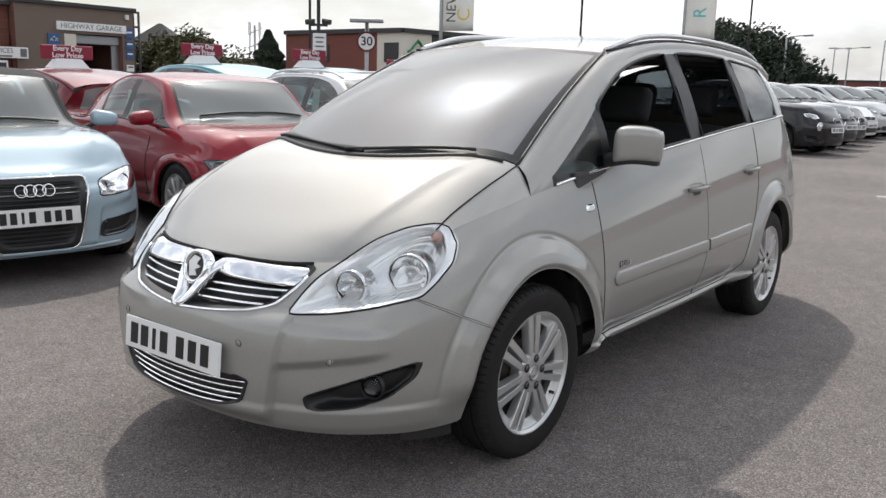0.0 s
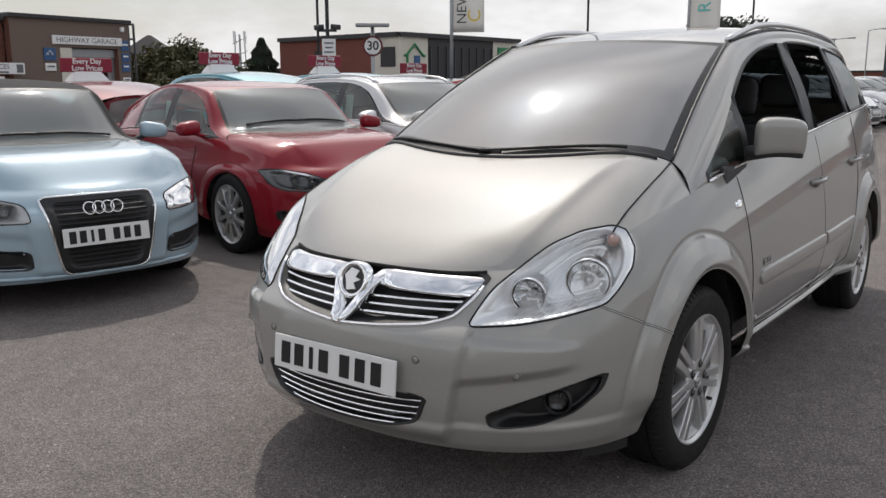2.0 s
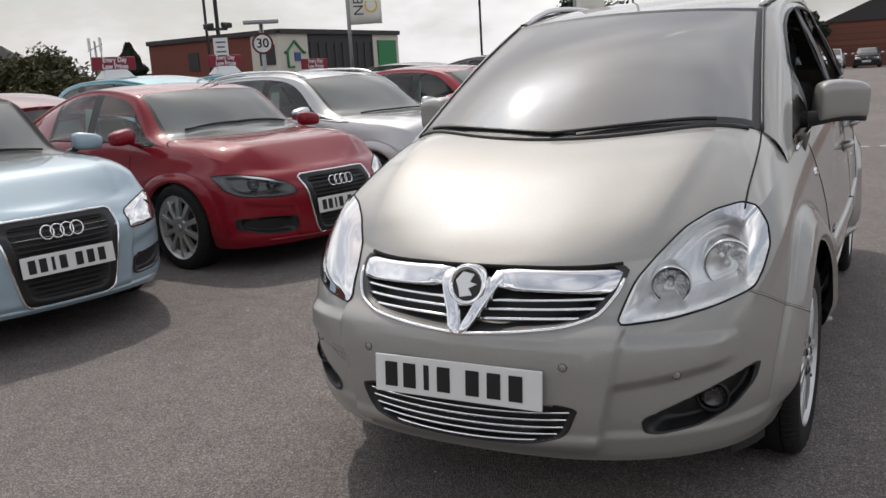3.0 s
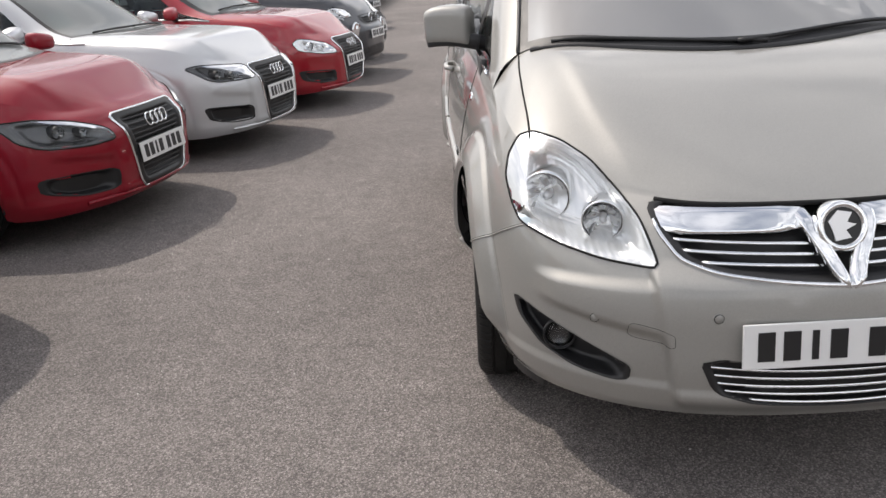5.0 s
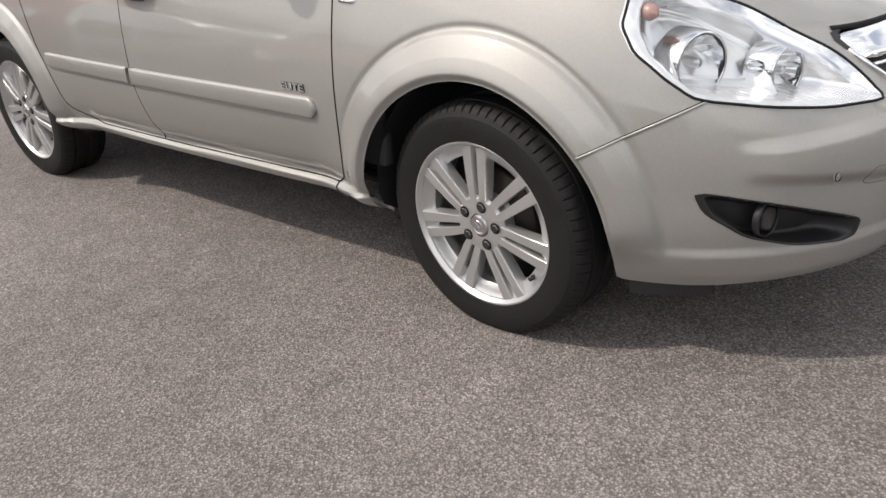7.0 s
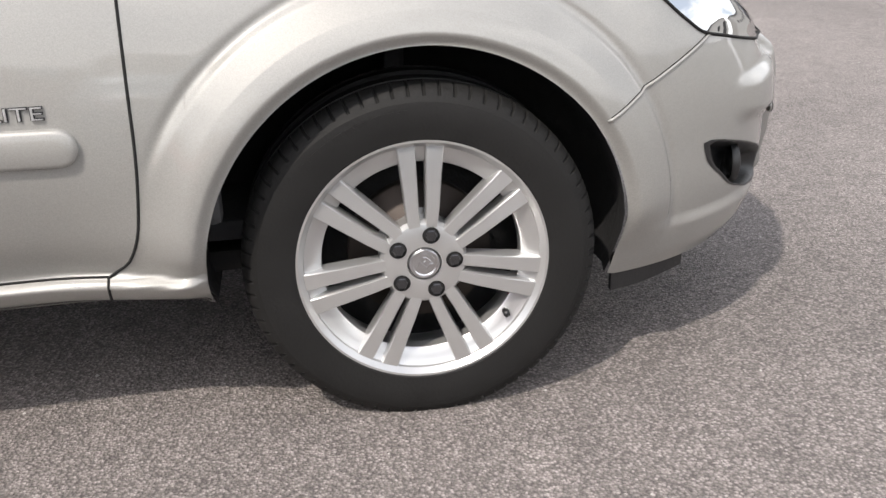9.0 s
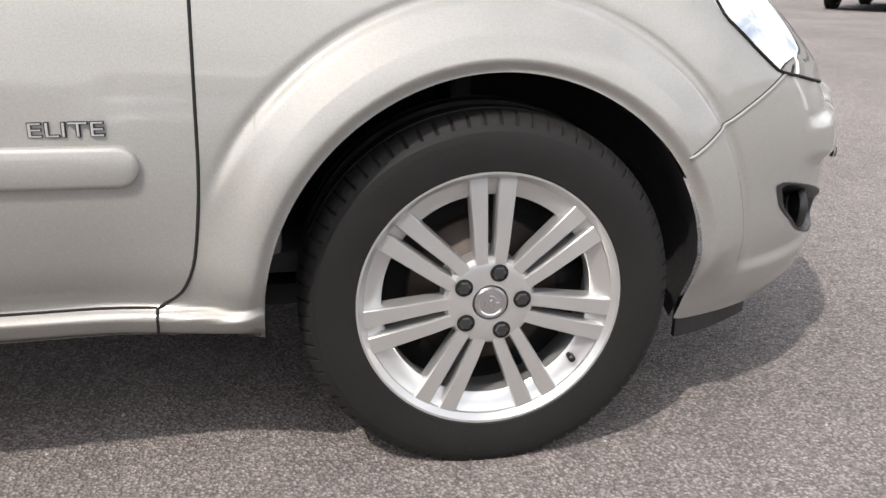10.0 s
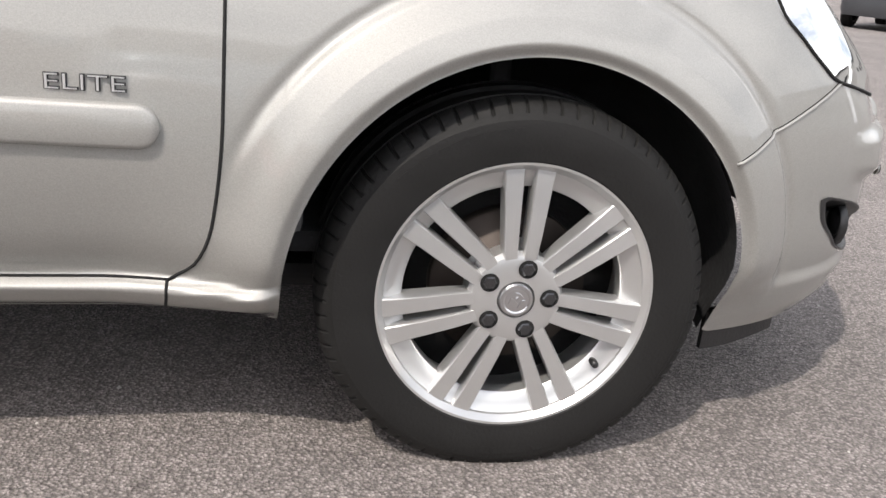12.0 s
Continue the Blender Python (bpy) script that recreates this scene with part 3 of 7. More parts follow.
def patch(sk, ring, depth, rings=8, side=0, flange=0.0):
    """A sheet that fills an outline on the car, from the front (x, z) or the side (y, z); depth(r) metres under the skin, r 1 at the rim."""
    c = ring.mean(0)
    verts, faces, n = [], [], len(ring)
    radii = ([1 + flange, 1.0, 0.985, 0.96, 0.93, 0.88] if flange else [1.0]) + [q for q in (1 - k / rings for k in range(1, rings)) if not flange or q < 0.86]

    def spot(q, r):
        if side:
            return (side_hit(sk, q[0], q[1], side) - side * depth(r), q[0], q[1])
        return (q[0], front_hit(sk, q[0], q[1]) + depth(r), q[1])
    for r in radii:
        verts += [spot(c + (p - c) * r, r) for p in ring]
    verts.append(spot(c, 0.0))
    m = len(radii)
    for k in range(m - 1):
        for i in range(n):
            j = (i + 1) % n
            faces.append((k * n + i, k * n + j, (k + 1) * n + j, (k + 1) * n + i))
    for i in range(n):
        faces.append(((m - 1) * n + i, (m - 1) * n + (i + 1) % n, m * n))
    return verts, faces


def on_front(sk, pts, off=0.0):
    return [(x, front_hit(sk, x, z) - off, z) for x, z in pts]


def on_side(sk, pts, side, off=0.0):
    return [(side_hit(sk, y, z, side) + side * off, y, z) for y, z in pts]


def inside(ring, p):
    """Whether p lies in the outline."""
    x, y = p
    a, b = ring, np.roll(ring, -1, 0)
    hit = ((a[:, 1] > y) != (b[:, 1] > y)) & (x < (b[:, 0] - a[:, 0]) * (y - a[:, 1]) / np.where(b[:, 1] == a[:, 1], 1e-9, b[:, 1] - a[:, 1]) + a[:, 0])
    return bool(hit.sum() % 2)


def flip(ring):
    return np.array([(-x, z) for x, z in ring[::-1]])


def arch_liner(parent, axle, z, r, half=0.835, deep=0.34, name="wheel_housing", sk=None):
    """The dark housings over both wheels of an axle."""
    for side in (1, -1):
        prof = [(r + 0.006, half - 0.012), (r + 0.02, half - 0.1), (r + 0.02, half - deep), (0.02, half - deep)]
        v, f = lathe(prof, 36, None, -0.30 if sk else -0.10, math.pi + (0.30 if sk else 0.10))
        v = [(side * a[0], axle + a[1], max(0.228, z + a[2])) for a in v]
        if sk:
            # the outer edge stays behind the skin
            for i in range(0, len(v), 4):
                c = np.array([v[i][1] - axle, v[i][2] - z])
                c = c / np.linalg.norm(c) * (r + 0.012)
                reach = min(half - 0.012, abs(side_hit(sk, axle + c[0], max(0.25, z + c[1]), side, 0.80)) - 0.022)
                v[i] = (side * reach, v[i][1], v[i][2])
                v[i + 1] = (side * min(abs(v[i + 1][0]), reach - 0.05), v[i + 1][1], v[i + 1][2])
        mk(name, v, f, M_LINER, parent)


# ---- wheels ----
WHEELS = {}


def wheel_parts(key, pairs, twin, R, rim, half):
    """Meshes of one wheel about the x axis, its outer face towards +x."""
    if key in WHEELS:
        return WHEELS[key]
    k = rim / 0.226
    out = {}
    # tyre with grooves and shoulder cuts
    hb = half
    ss = R - rim
    prof = [(rim - 0.006, hb - 0.018), (rim, hb - 0.0075), (rim + 0.006, hb - 0.0035), (rim + 0.12 * ss, hb - 0.0028), (rim + 0.22 * ss, hb - 0.0010), (rim + 0.34 * ss, hb + 0.0004),
            (rim + 0.48 * ss, hb + 0.0006), (rim + 0.60 * ss, hb - 0.0004), (rim + 0.70 * ss, hb - 0.0024), (rim + 0.715 * ss, hb - 0.0036), (rim + 0.79 * ss, hb - 0.0068),
            (R - 0.013, hb - 0.012), (R - 0.006, hb - 0.020), (R - 0.001, hb - 0.034),
            (R, hb - 0.047), (R - 0.007, hb - 0.049), (R - 0.007, hb - 0.056), (R, hb - 0.058), (R, 0.012), (R - 0.007, 0.010)]
    prof = prof + [(r, -h - (0.018 if key == "mpv" else 0.0)) for r, h in prof[::-1]]
    fine = 2 if key == "mpv" else 1
    n = 440 * fine
    v, f = lathe(prof, n)
    p = len(prof)
    v = [list(q) for q in v]
    for a in range(n):
        if a % (6 * fine) < fine:
            for i in (11, 12, 13):
                for j in (i, p - 1 - i):
                    q = v[a * p + j]
                    s = 1 - 0.0042 / R
                    q[0], q[1], q[2] = q[0] - math.copysign(0.002, q[0]), q[1] * s, q[2] * s
    for q in v:
        q[2] = max(q[2], -0.3150)
    out["tyre"] = (v, f, M_RUBBER, "black road tyre with cut shoulder tread")
    # sidewall lettering as raised bars
    bars = []
    for a0 in (2.35, 5.3):
        for i in range(9):
            a = a0 - i * 0.085
            rr, w = rim + 0.052, 0.0085
            c, s = math.cos(a), math.sin(a)
            pts = []
            for dr, dw in ((-0.007, -w), (0.007, -w), (0.007, w), (-0.007, w)):
                pts.append((rr + dr, dw))
            vv = []
            for h in (hb - 0.004, hb + 0.0007):
                for r0, w0 in pts:
                    vv.append((h, r0 * c - w0 * s, r0 * s + w0 * c))
            bars.append((vv, [(0, 1, 2, 3), (4, 5, 6, 7), (0, 1, 5, 4), (1, 2, 6, 5), (2, 3, 7, 6), (3, 0, 4, 7)]))
    lip = [(rim - 0.012, hb - 0.028), (rim + 0.005, hb - 0.016), (rim + 0.006, hb - 0.009), (rim + 0.003, hb - 0.005), (rim - 0.001, hb - 0.0055), (rim - 0.004, hb - 0.009),
           (rim - 0.010, hb - 0.016), (rim - 0.017, hb - 0.04), (rim - 0.022, hb - 0.09), (rim - 0.024, -hb + 0.02), (rim, -hb + 0.005)]
    v, f = lathe(lip, 96)
    out["rim"] = (v, f, M_ALLOY, "silver rim barrel and lip")
    sets, spokes = [], []
    rs = [0.044, 0.072, 0.105, 0.15, 0.19, rim / k - 0.008]
    for a in range(pairs):
        ang = math.pi / 2 + 2 * math.pi * a / pairs
        c, s = math.cos(ang), math.sin(ang)
        for sg in ((1, -1) if twin else (0,)):
            sec = []
            for i, r in enumerate(rs):
                w = (0.0225, 0.0235, 0.025, 0.028, 0.031, 0.034)[i] * (1 if twin else 1.25)
                gap = (0.0005, 0.004, 0.0062, 0.0072, 0.0080, 0.0085)[i]
                o = sg * (gap + w / 2)
                xf = hb - (0.013, 0.011, 0.0105, 0.0115, 0.0135, 0.0155)[i]
                dp = (0.02, 0.03, 0.034, 0.036, 0.036, 0.034)[i]
                for l, x in ((-w / 2, xf - dp), (-w / 2, xf - 0.006), (-w * 0.47, xf - 0.002), (-w * 0.42, xf), (w * 0.42, xf), (w * 0.47, xf - 0.002), (w / 2, xf - 0.006), (w / 2, xf - dp)):
                    lat = o + l
                    sec.append((x, r * k * c - lat * k * s, r * k * s + lat * k * c))
            fs = []
            for i in range(len(rs) - 1):
                for j in range(8):
                    fs.append((i * 8 + j, i * 8 + (j + 1) % 8, (i + 1) * 8 + (j + 1) % 8, (i + 1) * 8 + j))
            fs += [tuple(range(8)), tuple(range(40, 48))[::-1]]
            spokes.append((sec, fs))
        if twin:
            # floor of the slot between the two bars of a pair
            sec, fs = [], []
            for i, r in enumerate((0.05, 0.07, 0.092)):
                for l in (-0.012, 0.012):
                    sec.append((hb - (0.036, 0.050, 0.054)[i], r * k * c - l * k * s, r * k * s + l * k * c))
            sets.append((sec, [(0, 1, 3, 2), (2, 3, 5, 4)]))
    hub = [(0.0305, hb - 0.018), (0.0315, hb - 0.0095), (0.040, hb - 0.009), (0.066, hb - 0.010), (0.074, hb - 0.0125), (0.080, hb - 0.022), (0.080, hb - 0.06)]
    sets.append(lathe([(r * k, h) for r, h in hub], 56))
    band = [(rim - 0.003, hb - 0.013), (rim - 0.012, hb - 0.021), (rim - 0.026, hb - 0.028), (rim - 0.040, hb - 0.034), (rim - 0.043, hb - 0.037), (rim - 0.044, hb - 0.062)]
    sets.append(lathe(band, 96))
    v, f = join(*sets)
    out["wheel"] = (v, f, M_ALLOY, "")
    cap = [(0.0, hb - 0.0055), (0.020, hb - 0.006), (0.0225, hb - 0.0045), (0.0265, hb - 0.0045), (0.0285, hb - 0.0075), (0.0305, hb - 0.016)]
    emb = []
    for pts in (((-0.013, -0.004), (-0.004, -0.011), (0.004, -0.006), (-0.004, 0.001), (-0.009, 0.006)), ((0.002, -0.014), (0.010, -0.009), (0.014, 0.001), (0.008, 0.001), (0.005, -0.005)),
                ((-0.002, 0.004), (0.006, 0.000), (0.011, 0.006), (0.004, 0.013), (-0.003, 0.014), (0.002, 0.008))):
        q = len(pts)
        emb.append(([(hb - 0.0032, y, z) for y, z in pts] + [(hb - 0.0065, y * 1.06, z * 1.06) for y, z in pts], [tuple(range(q))] + [(i, (i + 1) % q, q + (i + 1) % q, q + i) for i in range(q)]))
    v, f = join(lathe(cap, 40), *emb)
    out["centre_cap"] = (v, f, M_SATIN, "silver centre cap with a plain raised mark")
    ring = []
    heads = []
    for i in range(5):
        a = math.radians(4 + 72 * i)
        cy, cz = 0.055 * k * math.cos(a), 0.055 * k * math.sin(a)
        # flat black disc on the hub, painting the shade of a bolt recess
        well_disc = [(0.0158 * k, hb - 0.0082), (0.0, hb - 0.0082)]
        v1, f1 = lathe(well_disc, 20)
        ring.append(([(q[0], q[1] + cy, q[2] + cz) for q in v1], f1))
        nut = [(0.0122 * k, hb - 0.016), (0.0122 * k, hb - 0.0062), (0.0098 * k, hb - 0.0035), (0.0, hb - 0.0030)]
        v2, f2 = lathe(nut, 6)
        heads.append(([(q[0], q[1] + cy, q[2] + cz) for q in v2], f2))
    out["well_shades"] = ring
    out["bolts"] = heads
    va = math.radians(-37.7)
    v1, f1 = lathe([(0.0, hb + 0.0), (0.0062, hb - 0.001), (0.0068, hb - 0.016), (0.0045, hb - 0.03)], 12)
    out["valve"] = ([(q[0] - 0.012, q[1] + 0.194 * k * math.cos(va), q[2] + 0.194 * k * math.sin(va)) for q in v1], f1, M_INK, "black valve cap")
    v1, f1 = lathe([(0.0, 0.045), (0.07, 0.045), (0.072, 0.028), (0.135, 0.028), (0.137, 0.012), (0.137, 0.0)], 48)
    out["brake_disc"] = (v1, f1, M_DISC, "rusty iron brake disc")
    v1, f1 = lathe([(0.0, -0.03), (0.21, -0.03), (0.205, -0.09)], 24)
    out["brake_shield"] = (v1, f1, M_LINER, "dark brake shield")
    meshes = {}
    for name, val in out.items():
        if name in ("bolts", "well_shades", "letters"):
            continue
        v, f, m, lab = val
        me = bpy.data.meshes.new(name)
        me.from_pydata([tuple(map(float, q)) for q in v], [], [list(q) for q in f])
        me.materials.append(m)
        me.polygons.foreach_set("use_smooth", [True] * len(me.polygons))
        if name in ("wheel", "rim", "centre_cap", "tyre"):
            bm = bmesh.new()
            bm.from_mesh(me)
            bmesh.ops.recalc_face_normals(bm, faces=bm.faces)
            for e in bm.edges:
                if len(e.link_faces) == 2 and e.calc_face_angle(0) > radians(24):
                    e.smooth = False
            bm.to_mesh(me)
            bm.free()
        meshes[name] = (me, lab)
    meshes["well_shades"], meshes["letters"] = [], []
    for key2, sets_, mt in (("well_shades", ring, M_GAP), ("letters", bars, M_RUBBER)):
        for v, f in sets_:
            me = bpy.data.meshes.new(key2)
            me.from_pydata(v, [], [list(q) for q in f])
            me.materials.append(mt)
            meshes[key2].append(me)
    meshes["spokes"] = []
    for v, f in spokes:
        me = bpy.data.meshes.new("spoke")
        me.from_pydata([tuple(map(float, q)) for q in v], [], [list(q) for q in f])
        me.materials.append(M_ALLOY)
        me.polygons.foreach_set("use_smooth", [True] * len(me.polygons))
        bm = bmesh.new()
        bm.from_mesh(me)
        bmesh.ops.recalc_face_normals(bm, faces=bm.faces)
        for e in bm.edges:
            if len(e.link_faces) == 2 and e.calc_face_angle(0) > radians(24):
                e.smooth = False
        bm.to_mesh(me)
        bm.free()
        meshes["spokes"].append(me)
    meshes["bolts"] = []
    for v, f in heads:
        me = bpy.data.meshes.new("bolt")
        me.from_pydata(v, [], [list(q) for q in f])
        me.materials.append(M_NUT)
        meshes["bolts"].append(me)
    WHEELS[key] = meshes
    return meshes


def wheel(parent, x, y, z, side, key="mpv", pairs=7, twin=True, R=0.330, rim=0.2295, half=0.1025, plain=False, steer=0.0):
    ms = wheel_parts(key, pairs, twin, R, rim, half)
    w = new("wheel", ms["wheel"][0])
    w.parent = parent
    w.matrix_basis = pose(side * x, y, z, 0, 0, (0 if side > 0 else 180) + steer)
    for name in ("tyre", "rim", "centre_cap", "brake_disc", "brake_shield") + (() if plain else ("valve",)):
        o = new(name, ms[name][0])
        o.parent = w
        tagged(o, ms[name][1])
    for me in ms["spokes"]:
        new("spoke", me).parent = w
    if not plain:
        for me in ms["bolts"]:
            tagged(new("bolt", me), "dark bolt head").parent = w
        for me in ms["well_shades"]:
            tagged(new("recess_shade", me), "flat black disc painted as the shade of a bolt recess").parent = w
        for me in ms["letters"]:
            tagged(new("sidewall_bar", me), "raised bar moulded on the tyre wall").parent = w
    return w


M_BOWL = mat("lamp_bowl_silver", (0.86, 0.865, 0.87), 0.25, 0.70)
# pressed flutes of the lamp housing
fn, fl = M_BOWL.node_tree.nodes, M_BOWL.node_tree.links
fco, fwave, fbump = fn.new("ShaderNodeTexCoord"), fn.new("ShaderNodeTexWave"), fn.new("ShaderNodeBump")
fwave.inputs["Scale"].default_value, fwave.inputs["Distortion"].default_value, fwave.inputs["Detail"].default_value = 17.0, 1.2, 1.0
fbump.inputs["Strength"].default_value, fbump.inputs["Distance"].default_value = 0.14, 0.004
fl.new(fco.outputs["Object"], fwave.inputs["Vector"])
fl.new(fwave.outputs["Fac"], fbump.inputs["Height"])
fl.new(fbump.outputs["Normal"], fn["Principled BSDF"].inputs["Normal"])
M_LETTER = mat("bright_letter_metal", (0.72, 0.72, 0.71), 0.32, 0.6)


def plate(parent, x, y, z, tilt=-6, bars=7, rz=0):
    """A number plate, its characters as plain bars."""
    m = pose(x, y, z, tilt, 0, rz)
    p = box("number_plate", (0.52, 0.008, 0.111), m, M_PLATE, parent, 0.003, "white number plate with dark bars")
    xs = [-0.205, -0.145, -0.09, -0.035, 0.055, 0.12, 0.185]
    for i in range(bars):
        box("plate_bar", (0.040 if i != 2 else 0.016, 0.003, 0.072), m @ pose(xs[i], -0.005, 0.0), M_INK, p, 0, "black bar in place of a character")
    return p


def seat(parent, x, y, z, back=0.62, name="seat"):
    s = box(name, (0.48, 0.50, 0.16), pose(x, y, z, 6, 0, 0), M_CLOTH, parent, 0.06, "dark cloth seat", 3, True)
    box("backrest", (0.46, 0.14, back), pose(x, y + 0.29, z + back / 2 + 0.02, -14, 0, 0), M_CLOTH, s, 0.06, "", 3, True)
    box("headrest", (0.27, 0.11, 0.19), pose(x, y + 0.40, z + back + 0.15, -12, 0, 0), M_CLOTH, s, 0.05, "", 3, True)
    return s


def line_on(sk, pts, side, r, name, material, parent, label="", off=0.0, n=40):
    """A rod that follows the skin: side +-1 through (y, z), side 0 from the front through (x, z)."""
    P = np.array(pts, float)
    d = np.concatenate([[0], np.cumsum(np.linalg.norm(np.diff(P, axis=0), axis=1))])
    s = np.linspace(0, d[-1], n)
    if len(P) > 2:
        q = np.stack([steps(d, P[:, 0])(s), steps(d, P[:, 1])(s)], 1)
    else:
        q = np.stack([np.interp(s, d, P[:, 0]), np.interp(s, d, P[:, 1])], 1)
    pp = on_side(sk, q, side, off) if side else on_front(sk, q, off)
    v, f = tube(pp, r)
    return mk(name, v, f, material, parent, label)


def headlamp(sk, parent, ring, side, bowls, label, rim_r=0.0032, bowl_depth=0.07, inner=None, edge=0.97, ripple=0.0):
    """A lamp let into the skin: bowl, round reflectors, clear cover, dark rim."""
    def depth(r):
        return (-0.0022 if edge > 0.9 else -0.003) if r > edge else bowl_depth * smooth01((edge - r) / 0.35) + ripple * math.sin(min(1.0, max(0.0, (0.93 - r) / 0.42)) * 8 * math.pi)
    v, f = patch(sk, ring, depth, 40 if ripple else 12, 0, 0.012)
    lamp = mk("headlamp", v, f, inner or M_BOWL, parent, label)
    v, f = patch(sk, ring, lambda r: -0.003 - 0.012 * smooth01((1 - r) / 0.4), 8)
    mk("lens", v, f, M_LENS, lamp, "clear lamp cover")
    v, f = tube(on_front(sk, ring, 0.0025), rim_r, True)
    mk("rim", v, f, M_GAP, lamp, "black rubber rim")
    for cx, cz, rr, turn, *deep in bowls:
        y0 = front_hit(sk, side * cx, cz)
        prof = [(rr * 1.0, 0.012), (rr * 0.96, 0.004), (rr * 0.86, -0.014), (rr * 0.68, -0.032), (rr * 0.45, -0.044), (rr * 0.2, -0.050), (0.001, -0.051)]
        v, f = lathe(prof, 48)
        # pressed sectors
        v = [(h + (0.004 if (i // len(prof)) % 8 < 4 else -0.003) * (0 < i % len(prof) < 5), a, b) for i, (h, a, b) in enumerate(v)]
        m = pose(side * cx, y0 + (deep[0] if deep else 0.75 * bowl_depth * (0.5 if inner is None else 0.6)), cz, 0, 0, -90 + side * turn)
        mk("reflector", [m @ Vector(q) for q in v], f, M_CHROME, lamp, "round chrome reflector")
        v, f = lathe([(rr * 1.16, -0.06), (rr * 1.15, -0.004), (rr * 1.11, 0.012), (rr * 1.05, 0.017), (rr * 1.01, 0.010)], 40)
        mk("reflector_ring", [m @ Vector(q) for q in v], f, M_CHROME if inner is None else M_TRIM, lamp, "bright ring round the reflector")
        v, f = lathe([(rr * 1.020, 0.012), (rr * 1.010, 0.0140), (rr * 0.985, 0.0130), (rr * 0.965, 0.002)], 40)
        mk("reflector_edge", [m @ Vector(q) for q in v], f, M_TRIM, lamp, "dark edge of the reflector")
        v, f = lathe([(0.0, 0.004), (rr * 0.16, 0.002), (rr * 0.19, -0.02), (rr * 0.19, -0.045)], 16)
        mk("bulb", [m @ Vector(q) for q in v], f, M_SATIN, lamp, "bulb cap")
    return lamp


def text_mesh(name, body, size, m, material, parent, label="", depth=0.0015, align="CENTER", bold=0.0):
    """Letters as one mesh at pose m, reading along its x."""
    cu = bpy.data.curves.new(name, "FONT")
    cu.body, cu.size, cu.extrude, cu.align_x, cu.align_y, cu.offset = body, size, depth, align, "CENTER", bold
    ob = bpy.data.objects.new(name, cu)
    me = bpy.data.meshes.new_from_object(ob)
    bpy.data.objects.remove(ob)
    me.transform(m)
    me.materials.clear()
    me.materials.append(material)
    o = new(name, me)
    if parent:
        o.parent = parent
    return tagged(o, label)


